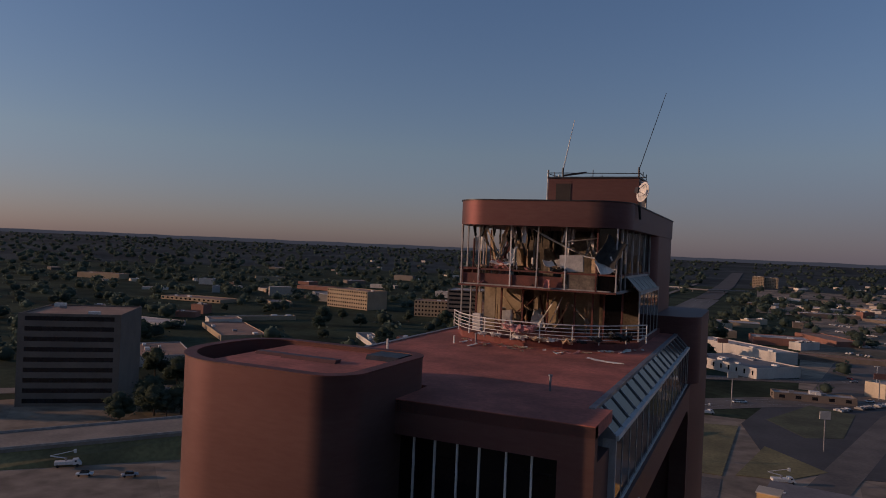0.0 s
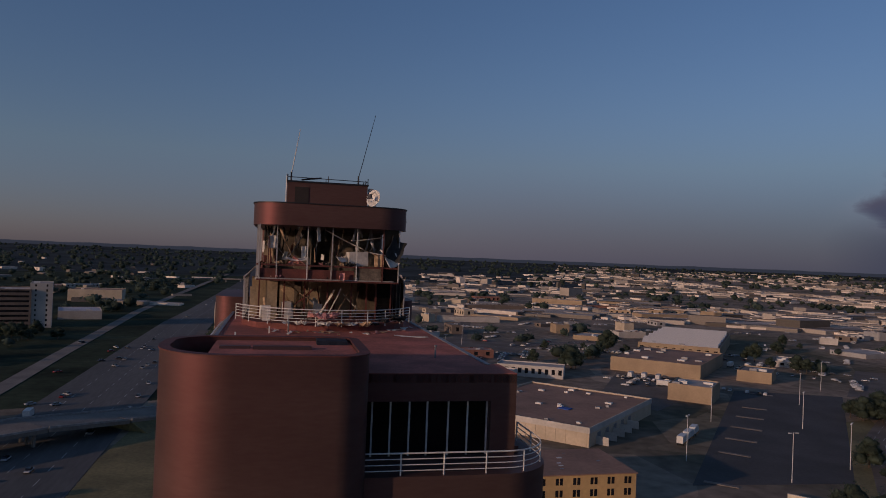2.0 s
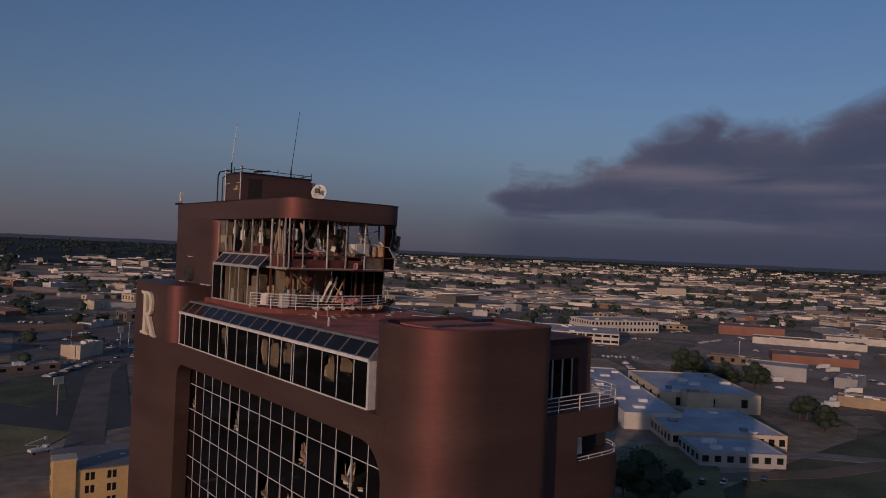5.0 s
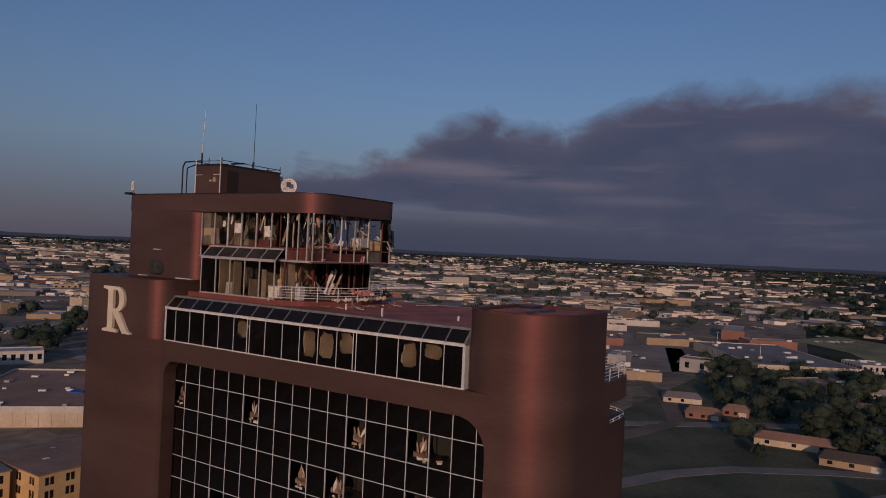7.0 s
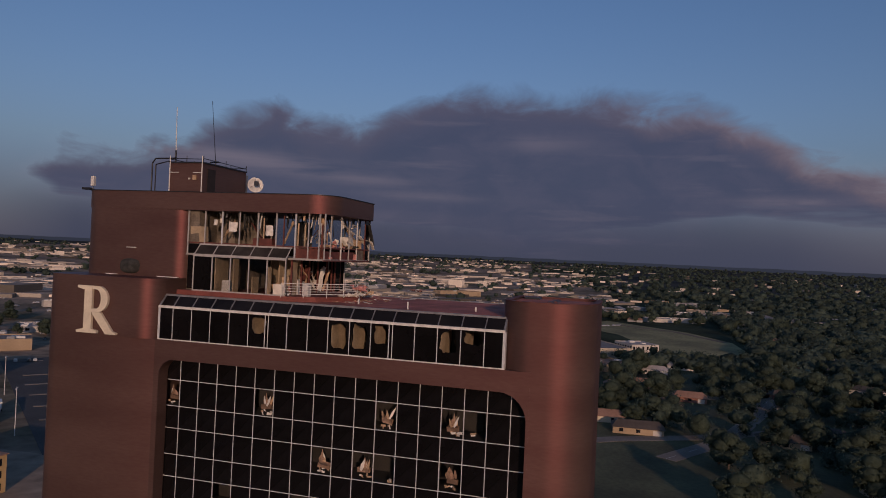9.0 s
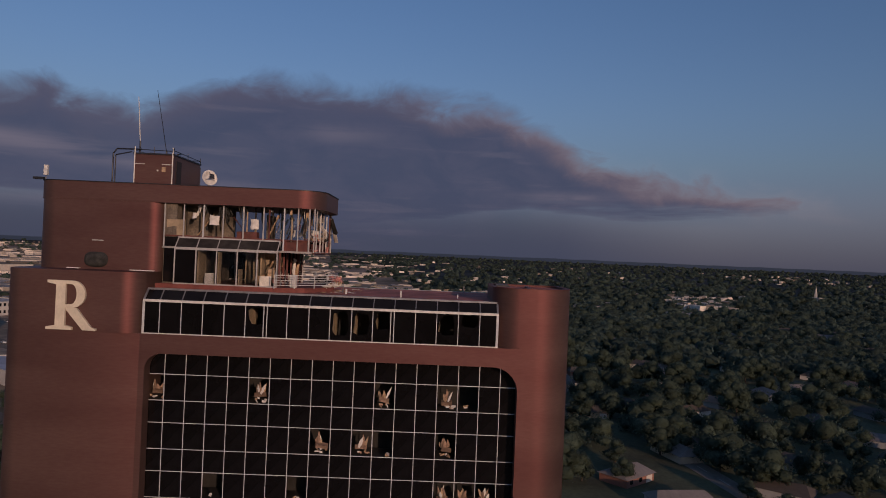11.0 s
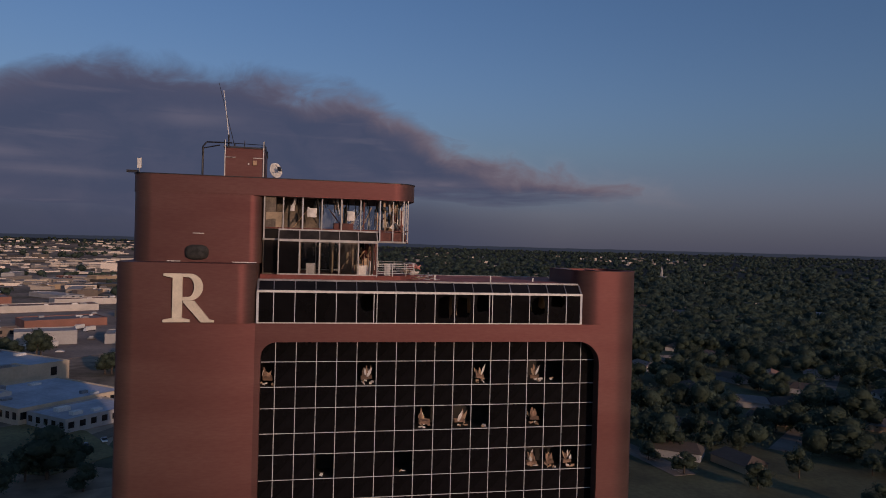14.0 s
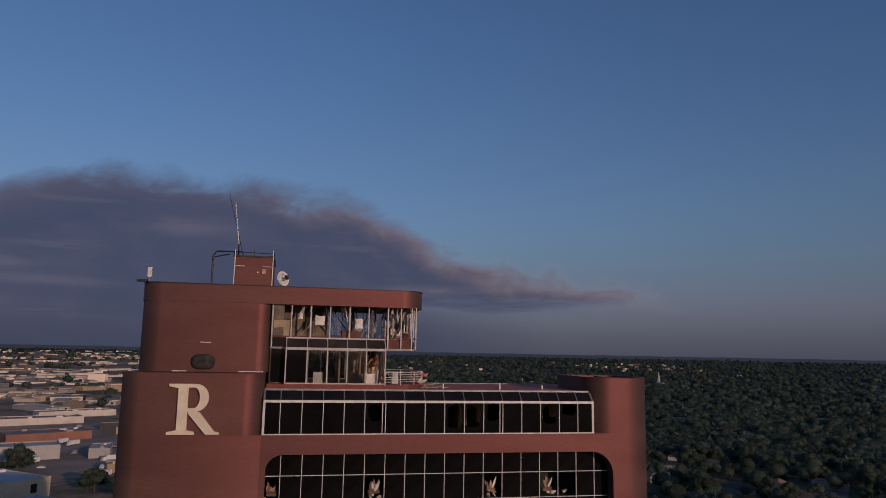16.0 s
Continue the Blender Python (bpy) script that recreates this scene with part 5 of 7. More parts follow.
# ---- town ----
# the last wall tone is a brown darkened to carry a shaded side
WALLS = [material(n, c, 0.85, vary=0.12, scale=0.1, fine=1.0) for n, c in (("cream_wall", (0.5, 0.41, 0.3)), ("white_wall", (0.49, 0.45, 0.4)), ("tan_wall", (0.34, 0.25, 0.16)), ("brick_red_wall", (0.24, 0.11, 0.08)), ("grey_wall", (0.33, 0.32, 0.31)), ("yellow_stucco", (0.52, 0.34, 0.15)), ("shade_darkened_brown_wall", (0.16, 0.125, 0.1)))]
CREAM_W, WHITE_W, TAN_W, RED_W, GREY_W, YELLOW_W, BROWN_SHADE_W = WALLS
ROOFS = [material(n, c, 0.85, vary=0.18, scale=0.08, fine=0.8) for n, c in (("brown_gravel_roof", (0.31, 0.175, 0.115)), ("white_membrane_roof", (0.42, 0.37, 0.33)), ("grey_roof", (0.2, 0.175, 0.16)), ("pale_blue_metal_roof", (0.42, 0.42, 0.46)), ("brown_shingles", (0.09, 0.07, 0.055)), ("blue_tarp", (0.03, 0.08, 0.3)))]
BROWN_R, WHITE_R, GREY_R, BLUE_R, SHINGLE, TARP = ROOFS
WINDOW = material("dark_window", (0.012, 0.013, 0.016), 0.15, vary=0.2, scale=0.3, fine=1.0)
NAMES = {WALLS[0]: "cream", WALLS[1]: "white", WALLS[2]: "tan", WALLS[3]: "red brick", WALLS[4]: "grey", WALLS[5]: "yellow", WALLS[6]: "brown"}
RNAMES = {ROOFS[0]: "brown gravel", ROOFS[1]: "white membrane", ROOFS[2]: "grey", ROOFS[3]: "pale blue metal", ROOFS[4]: "brown shingle", ROOFS[5]: "blue"}
rng = random.Random(11)


def flat_building(name, cx, cy, w, d, h, rz, wall, roof, storeys=0, units=0, kind_word="building", win_w=1.6, gap=1.6, parapet=0.6, label="", single=True, unit=1.0, pairs=False):
    """A flat-roofed building: walls with a parapet, a roof, window bands and roof units."""
    ob = thing(name, cx, cy, terrain(cx, cy), label or f"{NAMES[wall]} flat-roofed {kind_word} with {RNAMES[roof]} roof", kind_word, "town buildings", rz=rz)
    b = fresh()
    o = [(-w / 2, -d / 2), (w / 2, -d / 2), (w / 2, d / 2), (-w / 2, d / 2)]
    i_ = [(-w / 2 + 0.4, -d / 2 + 0.4), (w / 2 - 0.4, -d / 2 + 0.4), (w / 2 - 0.4, d / 2 - 0.4), (-w / 2 + 0.4, d / 2 - 0.4)]
    ring(b, o, i_, -0.5, h)
    part("wall", b, wall, ob)
    b = fresh()
    e = 0.4 if parapet > 0 else -0.35
    box(b, -w / 2 + e, w / 2 - e, -d / 2 + e, d / 2 - e, h - parapet - 0.3 * (parapet > 0), h - parapet + 0.25 * (parapet < 0))
    roof_ob = part("roof", b, roof, ob)
    for k in range(units):
        s = rng.uniform(1.2, 2.6) * unit
        x, y = rng.uniform(-w / 2 + 3, w / 2 - 3), rng.uniform(-d / 2 + 3, d / 2 - 3)
        b = fresh()
        box(b, x - s, x + s, y - s * 0.6, y + s * 0.6, h - parapet, h - parapet + rng.uniform(0.8, 1.6) * unit)
        part("roof_unit", b, rng.choice((WHITE_METAL, GREY_METAL, WHITE_METAL)), roof_ob)
    if storeys:
        sh = h / storeys
        for s in range(storeys):
            for side, length, off in (("s", w, d), ("w", d, w)):
                n = int((length - 2) / (win_w + gap))
                if n < 1:
                    continue
                b = fresh()
                step = length / n
                z0, z1 = s * sh + sh * (0.22 if pairs else 0.32), s * sh + sh * (0.8 if pairs else 0.75)
                me = None
                for k in range(n):
                    a = -length / 2 + step * (k + 0.5)
                    if single:
                        if me is None:
                            b1 = fresh()
                            box(b1, -win_w / 2, win_w / 2, -0.04, 0.1, z0, z1)
                            me = mesh_of(b1, "window", WINDOW)
                        for e in ((-0.62, 0.62) if pairs else (0,)):
                            piece("window", me, ob, pose(a + e, -off / 2, 0) if side == "s" else pose(-off / 2, a + e, 0, 0, 0, -90))
                    elif side == "s":
                        box(b, a - win_w / 2, a + win_w / 2, -off / 2 - 0.03, -off / 2 + 0.1, z0, z1)
                    else:
                        box(b, -off / 2 - 0.03, -off / 2 + 0.1, a - win_w / 2, a + win_w / 2, z0, z1)
                if single:
                    b.free()
                else:
                    tagged(part("windows", b, WINDOW, ob), kind="stuff")
    return ob


flat_building("warehouse", 108.5, 289.5, 62, 77, 7.5, -46.3, CREAM_W, BROWN_R, 0, 22, "warehouse", unit=0.6)
b = fresh()
box(b, 6, 11, -12, -8, 6.95, 7.3)
flat = [o for o in bpy.data.objects if o.name == "warehouse"][0]
part("roof_tarp", b, TARP, flat, "crumpled blue roof tarp")
b = fresh()
ring(b, [(-31.2, -38.7), (31.2, -38.7), (31.2, 38.7), (-31.2, 38.7)], [(-30.9, -38.4), (30.9, -38.4), (30.9, 38.4), (-30.9, 38.4)], 5.3, 7.6)
part("wall_band", b, WHITE_W, flat, "white metal band along the wall top")
for k in range(15):
    b = fresh()
    box(b, -30 + k * 4.28 - 0.15, -30 + k * 4.28 + 0.15, -38.62, -38.45, -0.3, 5.28)
    part("pilaster", b, CREAM_W, flat)
for k in range(5):
    b = fresh()
    box(b, 30.95, 31.06, -30 + k * 9, -26.5 + k * 9, 0.9, 4.4)
    part("dock_door", b, GREY_METAL, flat, "grey roll-up dock door")
    b = fresh()
    box(b, 31.0, 36.0, -31 + k * 9, -30.7 + k * 9, 0, 3.2)
    part("dock_wall", b, WHITE_W, flat)
flat_building("apartment_block", 64, 190, 47, 25, 10.0, 0, YELLOW_W, BROWN_R, 3, 12, "apartment block", 0.9, 3.9, parapet=-0.1, unit=0.3, pairs=True)
apartments = flat_building("apartment_block", 22, 200, 36, 22, 10.0, -8, YELLOW_W, GREY_R, 3, 8, "apartment block", 0.9, 3.9, parapet=-0.1, unit=0.3, pairs=True)
b = fresh()
box(b, -18.7, -13.6, -11.7, -6.4, -0.3, 13.2)
tower_ = part("stair_tower", b, YELLOW_W, apartments, "taller yellow stair tower at the corner")
b = fresh()
box(b, -19.0, -13.3, -12.0, -6.1, 13.2, 13.45)
part("tower_roof", b, CREAM_W, tower_)
flat_building("store", 249, 432, 57, 78, 9, -44, TAN_W, BROWN_R, 0, 10, "store")
flat_building("store", 283, 385, 20, 26, 7, -44, TAN_W, GREY_R, 0, 3, "store")
saw = flat_building("factory_hall", 326, 532, 60, 135, 10, -38, TAN_W, BROWN_R, 1, 6, "factory", 2.5, 3.0)
for k in range(5):
    b = fresh()
    y = -62 + k * 25
    vs = [b.verts.new(p) for p in ((-28, y, 9.4), (28, y, 9.4), (28, y + 12, 9.4), (-28, y + 12, 9.4), (-28, y + 11.6, 13.6), (28, y + 11.6, 13.6))]
    for f in ((0, 1, 5, 4), (3, 4, 5, 2), (0, 4, 3), (1, 2, 5), (0, 3, 2, 1)):
        b.faces.new([vs[i] for i in f])
    part("roof_monitor", b, DEBRIS_WHITE, saw, "white sloped roof light")
flat_building("shop", 138, 402, 40, 16, 7, -26, WHITE_W, WHITE_R, 1, 0, "shop", 2.0, 1.6)
flat_building("shop", 100, 372, 46, 18, 7, 47, WHITE_W, BLUE_R, 0, 2, "shop")
# factory complex by the car park
flat_building("factory_hall", 256, 207, 24, 118, 7, -40, WHITE_W, BLUE_R, 0, 8, "factory", 1.2, 2.4)
flat_building("factory_hall", 292, 190, 46, 62, 9, -40, CREAM_W, BLUE_R, 1, 8, "factory", 3.0, 9.0)
flat_building("factory_hall", 232, 146, 44, 46, 6, -40, CREAM_W, BLUE_R, 1, 6, "factory", 2.2, 1.6)
flat_building("factory_hall", 206, 122, 30, 22, 5, -40, GREY_W, BLUE_R, 1, 3, "factory", 2.2, 1.6)
flat_building("roof_house", 262, 168, 12, 9, 11, -40, CREAM_W, WHITE_R, 0, 2, "factory")
office = flat_building("office_building", 446, 392, 74, 60, 9, -52, WHITE_W, WHITE_R, 2, 5, "office building", 5.5, 0.9)
flat_building("office_building", 540, 420, 76, 40, 12, -20, WHITE_W, WHITE_R, 2, 4, "office building", 2.0, 2.0)
flat_building("store", 665, 345, 60, 40, 9, -60, RED_W, GREY_R, 0, 4, "store")
flat_building("warehouse", -256, 336, 58, 40, 8, -38, GREY_W, GREY_R, 0, 4, "warehouse")
flat_building("warehouse", -310, 300, 50, 36, 6, -38, GREY_W, BROWN_R, 0, 4, "warehouse")
flat_building("hotel", -240, 632, 58, 40, 31, 15, BROWN_SHADE_W, WHITE_R, 8, 3, "hotel", 26, 0.6, label="dark glass hotel with a white end tower")
flat_building("hotel_tower", -205, 640, 16, 34, 36, 15, WHITE_W, WHITE_R, 9, 1, "hotel", 1.2, 5.0)
flat_building("office_building", -300, 655, 34, 24, 16, 15, TAN_W, BROWN_R, 4, 2, "office building")
flat_building("office_building", -400, 672, 62, 30, 20, -15, TAN_W, BROWN_R, 5, 2, "office building")
# this block's wall colour holds the shade of the sides in view
flat_building("office_building", -262, 215, 38, 40, 37, 36, BROWN_SHADE_W, BROWN_R, 9, 3, "office building", 33, 1.0, label="office block in shade-darkened brown with dark horizontal window bands")
flat_building("store", 505, 80, 66, 120, 7, -58, CREAM_W, GREY_R, 0, 14, "store")
flat_building("store", 522, 18, 24, 26, 6, -58, WHITE_W, WHITE_R, 1, 2, "store")
flat_building("restaurant", 610, 95, 40, 22, 7, -58, RED_W, WHITE_R, 0, 2, "restaurant")
flat_building("warehouse", -6.5, 490, 56, 36, 6.5, -43, WHITE_W, GREY_R, 1, 8, "warehouse", 1.3, 4.6)
flat_building("hotel", 2, 1880, 26, 20, 27, -4, TAN_W, BROWN_R, 7, 7, "hotel", 1.6, 1.8)
flat_building("hotel", 31, 1892, 30, 20, 25, -4, TAN_W, BROWN_R, 7, 8, "hotel", 1.6, 1.8)
flat_building("warehouse", -195, 718, 36, 44, 8, 15, WHITE_W, BLUE_R, 0, 2, "warehouse")
flat_building("warehouse", -232, 945, 60, 40, 14, 5, CREAM_W, BROWN_R, 0, 2, "warehouse")

# the nearer town, block by block
for x, y, w, d, rz, wl_ in ((450, 200, 56, 30, -60, RED_W), (560, 250, 90, 26, -62, WHITE_W), (505, 148, 44, 40, -60, TAN_W), (640, 230, 70, 22, -60, WHITE_W)):
    flat_building("warehouse", x + 60, y + 20, w, d, 6, rz, wl_, rng.choice((BROWN_R, GREY_R)), 0, 5, "warehouse")


def pole_sign(x, y, h, w, d, rz, mat, word):
    ob = thing("pole_sign", x, y, 0, f"blank {word} roadside sign board on a tall pole", "sign", "roadside signs", rz=rz)
    b = fresh()
    rod(b, (0, 0, 0), (0, 0, h), 0.25, 8)
    part("pole", b, GREY_METAL, ob)
    b = fresh()
    box(b, -w / 2, w / 2, -0.25, 0.25, h - d, h)
    bmesh.ops.bevel(b, geom=b.edges[:], offset=0.06, segments=1, affect="EDGES")
    part("board", b, mat, ob)


for q in ((-9, 363, 17, 5, 3, 30, WHITE_W, "white"), (-149, 171, 16, 5, 5, -30, WHITE_W, "white"), (60, 430, 14, 6, 3, 20, RED_W, "red"), (-20, 520, 16, 7, 3, 20, RED_W, "red"), (95, 470, 14, 4, 4, 20, WHITE_W, "white"), (25, 300, 15, 4, 3, 20, WHITE_W, "white"), (-171, 230, 12, 3, 3, -30, WHITE_W, "white")):
    pole_sign(*q)
frame_ob = thing("billboard_frame", -21.7, 258, 0, "bare white steel billboard frame on posts", "billboard frame", rz=12)
for k in range(4):
    b = fresh()
    rod(b, (-1.8 + 1.2 * k, 0, 0), (-1.8 + 1.2 * k, 0, 6.2), 0.1, 6)
    part("post", b, WHITE_METAL, frame_ob)
for k in range(4):
    b = fresh()
    rod(b, (-2.1, 0, 1.6 + 1.5 * k), (2.1, 0, 1.6 + 1.5 * k), 0.09, 6)
    part("crossbar", b, WHITE_METAL, frame_ob)
church = thing("church", 1424, -789, terrain(1424, -789), "far white church with a tall steeple", "church")
b = fresh()
box(b, -14, 14, -8, 8, -1, 9)
part("nave", b, WHITE_W, church)
b = fresh()
rod(b, (14, 0, -1), (14, 0, 16), 3.2, 4)
rod(b, (14, 0, 16), (14, 0, 34), 3.0, 8, 0.1)
part("steeple", b, WHITE_W, church)

placed = [(o.location.x, o.location.y, 62 if o.name.startswith("factory") else 52) for o in bpy.data.objects if o.get("group") == "town buildings"]
tries = 0
count = 0
while count < 165 and tries < 6000:
    tries += 1
    az = rng.uniform(-52, 100)
    r = 380 + 900 * rng.random() ** 0.8
    x, y = r * math.sin(radians(az)), r * math.cos(radians(az))
    if az < 8 and rng.random() < 0.5:
        continue
    if az > 88 and rng.random() < 0.8:
        continue
    if 225 < x < 420 and 225 < y < 420 or 460 < x < 820 and -90 < y < 120:
        continue
    if noise.noise(Vector((x / 160, y / 160, 7.0))) < -0.18 or -175 < x < (20 if y < 480 else -45) and y > 0 or any((x - p) ** 2 + (y - q) ** 2 < (s + 12) ** 2 for p, q, s in placed):
        continue
    w, d = 10 + 75 * rng.random() ** 2.4, rng.uniform(9, 34)
    placed.append((x, y, max(w, d) * 0.42))
    wall = rng.choice((WHITE_W, CREAM_W, TAN_W, TAN_W, GREY_W, GREY_W, RED_W, BROWN_SHADE_W))
    roof = rng.choice((WHITE_R, BROWN_R, GREY_R, WHITE_R, BROWN_R))
    flat_building(rng.choice(("warehouse", "shop", "store", "warehouse")), x, y, w, d, rng.choice((3.6, 4.2, 5.0, 6.0, 8.5)) + rng.uniform(-0.4, 0.4), rng.choice((-42, -42, 48, 8, 5, -70)) + rng.uniform(-7, 7), wall, roof, 1 if rng.random() < 0.3 else 0, rng.randint(0, 4), "building", 2.6, 3.4)
    count += 1


# far town and woods
def joined(name, verts, faces, mats, idx, label, category):
    me = bpy.data.meshes.new(name)
    me.from_pydata(verts, [], faces)
    for m in mats:
        me.materials.append(m)
    me.polygons.foreach_set("material_index", idx)
    me.update()
    return tagged(new(name, me), label, category, kind="stuff")


FAR_W = material("far_walls", (0.45, 0.39, 0.325), 0.9, vary=0.1, island=True, spread=0.9)
FAR_R = material("far_roofs", (0.3, 0.25, 0.21), 0.9, vary=0.1, island=True, spread=0.8)
V, F, I = [], [], []
for k in range(6000):
    az = rng.gauss(42, 36)
    if az < -60 or az > 140:
        continue
    r = 900 + 3300 * rng.random() ** 1.3
    if az < 22 and r > 1900 + 40 * max(0, az):
        continue
    dens = 1.0 if 12 < az < 88 else (0.3 if az <= 12 else 0.14)
    if rng.random() > dens:
        continue
    x, y = r * math.sin(radians(az)), r * math.cos(radians(az))
    if abs(x + 78) < 70 or noise.noise(Vector((x / 330, y / 330, 7.0))) < rng.uniform(-0.3, 0.15):
        continue
    w, d, h = 9 + 70 * rng.random() ** 2.2, 8 + 30 * rng.random() ** 2, rng.uniform(2.5, 5.0) if rng.random() < 0.985 or az > 80 else rng.uniform(8, 16)
    a = radians(rng.choice((-42, 8, -20)) + rng.uniform(-15, 15))
    z = terrain(x, y) - 1
    c, s = math.cos(a), math.sin(a)
    base = len(V)
    for zz in (z, z + h + 1):
        for px, py in ((-w / 2, -d / 2), (w / 2, -d / 2), (w / 2, d / 2), (-w / 2, d / 2)):
            V.append((x + px * c - py * s, y + px * s + py * c, zz))
    for q in ((0, 1, 5, 4), (1, 2, 6, 5), (2, 3, 7, 6), (3, 0, 4, 7)):
        F.append([base + i for i in q])
        I.append(0)
    base = len(V)
    for i in range(4):
        V.append(V[base - 4 + i])
    F.append([base, base + 1, base + 2, base + 3])
    I.append(1)
# pale groups of buildings far out among the woods
for k in range(210):
    az0, az1, r0, r1 = ((108, 113, 1050, 1500), (112, 122, 2700, 3400), (96, 106, 2300, 3300), (86, 96, 1500, 3300), (-30, 8, 1200, 2600))[k % 5 if k < 120 else k % 2]
    az, r = rng.uniform(az0, az1), rng.uniform(r0, r1)
    x, y = r * math.sin(radians(az)), r * math.cos(radians(az))
    if abs(x + 75) < 75:
        continue
    w, d, h, z, a = rng.uniform(10, 34), rng.uniform(8, 14), rng.uniform(6, 9), terrain(x, y) - 1, radians(rng.uniform(-50, 10))
    c, s = math.cos(a), math.sin(a)
    base = len(V)
    for zz in (z, z + h):
        for px, py in ((-w / 2, -d / 2), (w / 2, -d / 2), (w / 2, d / 2), (-w / 2, d / 2)):
            V.append((x + px * c - py * s, y + px * s + py * c, zz))
    for q in ((0, 1, 5, 4), (1, 2, 6, 5), (2, 3, 7, 6), (3, 0, 4, 7), (4, 5, 6, 7)):
        F.append([base + i for i in q])
        I.append(0)
joined("far_town", V, F, (FAR_W, FAR_R), I, "far town of pale low roofs and walls", "town")

# ---- trees ----
BARK = material("grey_brown_bark", (0.08, 0.06, 0.045), 0.95, vary=0.3, scale=1.0, fine=8.0)
LEAF = material("dusky_leaves", (0.096, 0.126, 0.092), 0.95, vary=0.4, scale=0.09, fine=0.8, island=True, spread=0.15, spec=0.05)
FOREST = material("far_woods_leaves", (0.098, 0.132, 0.105), 0.9, vary=0.3, scale=0.02, fine=0.2, island=True, spread=0.15, spec=0.1)
for m in (LEAF, FOREST):
    n, l = m.node_tree.nodes, m.node_tree.links
    thin = n.new("ShaderNodeBsdfTranslucent")
    blend = n.new("ShaderNodeMixShader")
    blend.inputs["Fac"].default_value = 0.58
    b = n["Principled BSDF"]
    l.new(b.inputs["Base Color"].links[0].from_socket, thin.inputs["Color"])
    l.new(b.outputs["BSDF"], blend.inputs[1])
    l.new(thin.outputs["BSDF"], blend.inputs[2])
    l.new(blend.outputs["Shader"], n["Material Output"].inputs["Surface"])
nprng = np.random.default_rng(5)


def crowns(centres, radii_, per, size, fine=2, core=0.8):
    """Crowns: a lumpy leafy core each, with many small leaf sheets leaning off it."""
    c, r = np.array(centres, float), np.array(radii_, float)
    n = len(c) * per
    d = nprng.normal(size=(n, 3))
    d /= np.linalg.norm(d, axis=1)[:, None]
    rr = 0.55 + 0.5 * nprng.random((n, 1)) ** 0.8
    lump = 1 + 0.18 * np.sin(d[:, :1] * 5 + np.repeat(c[:, :1], per, 0)) * np.cos(d[:, 2:] * 6 + np.repeat(c[:, 1:2], per, 0))
    p = np.repeat(c, per, 0) + d * rr * lump * np.repeat(r, per, 0)
    lean = d + 0.75 * nprng.normal(size=(n, 3))
    u = np.cross(lean, nprng.normal(size=(n, 3)))
    u /= np.linalg.norm(u, axis=1)[:, None]
    w = np.cross(lean, u)
    w /= np.linalg.norm(w, axis=1)[:, None]
    s = np.repeat(np.broadcast_to(size, (len(c),)), per)[:, None] * nprng.uniform(0.6, 1.3, (n, 1))
    vs = np.stack((p - u * s, p + w * s * 0.65, p + u * s, p - w * s * 0.65), 1).reshape(-1, 3)
    fs = np.arange(n * 4).reshape(-1, 4).tolist()
    b = bmesh.new()
    bmesh.ops.create_icosphere(b, subdivisions=fine, radius=1.0)
    unit = np.array([v.co[:] for v in b.verts])
    tri = np.array([[v.index for v in f.verts] for f in b.faces])
    b.free()
    k = len(unit)
    bump = core * nprng.uniform(0.78, 1.16, (len(c), k, 1))
    body = (c[:, None] + unit[None] * bump * r[:, None]).reshape(-1, 3)
    tris = (tri[None] + (np.arange(len(c)) * k)[:, None, None] + len(vs)).reshape(-1, 3).tolist()
    return np.concatenate((vs, body)).tolist(), fs + tris


def tree(h, seed):
    """A tapered trunk with limbs under a lumpy crown of leaf sheets."""
    r_ = random.Random(seed)
    ob = thing("tree", 0, 0, 0, "dark green leafy tree with a rounded crown", "tree", "town trees")
    b = fresh()
    rod(b, (0, 0, -0.3), (0.1, 0, h * 0.45), h * 0.03, 7, h * 0.018)
    cs, rs = [], []
    for k in range(9):
        a = 2 * math.pi * k / 8 + r_.uniform(-0.3, 0.3)
        rad = h * r_.uniform(0.16, 0.32) if k < 8 else 0
        zc = h * r_.uniform(0.3, 0.72) if k < 8 else h * 0.78
        cs.append((rad * math.cos(a), rad * math.sin(a), zc))
        s = h * r_.uniform(0.19, 0.29)
        rs.append((s, s, s * 0.8))
        if k % 2 == 0:
            rod(b, (0.1, 0, h * 0.38), cs[-1], h * 0.013, 5, h * 0.005)
    part("trunk", b, BARK, ob)
    vs, fs = crowns(cs, rs, 130, h * 0.03, 2, 0.72)
    me = bpy.data.meshes.new("crown")
    me.from_pydata(vs, [], fs)
    me.materials.append(LEAF)
    me.polygons.foreach_set("use_smooth", np.ones(len(me.polygons), bool))
    crown = new("crown", me)
    crown.parent = ob
    return ob


trees = [tree(h, 40 + i) for i, h in enumerate((9, 11, 13, 8))]
spots = []
tr = random.Random(21)


# the houses along the first street: x, y, width, wall and roof kind
NEAR_HOUSES = ((311, 92, 18, 0, 2), (281, 75, 15, 3, 0), (298, 64, 11, 3, 0), (253, 35, 28, 0, 0), (237, 15, 20, 2, 4), (335, 26, 15, 2, 0), (350, 9, 20, 3, 0), (405, 6, 16, 1, 1), (433, -12, 18, 1, 1), (319, -10, 16, 3, 0))


def front_yard(x, y):
    return any(-24 < x - p < 8 and abs(y - q) < w / 2 + 1 for p, q, w, _, _ in NEAR_HOUSES)


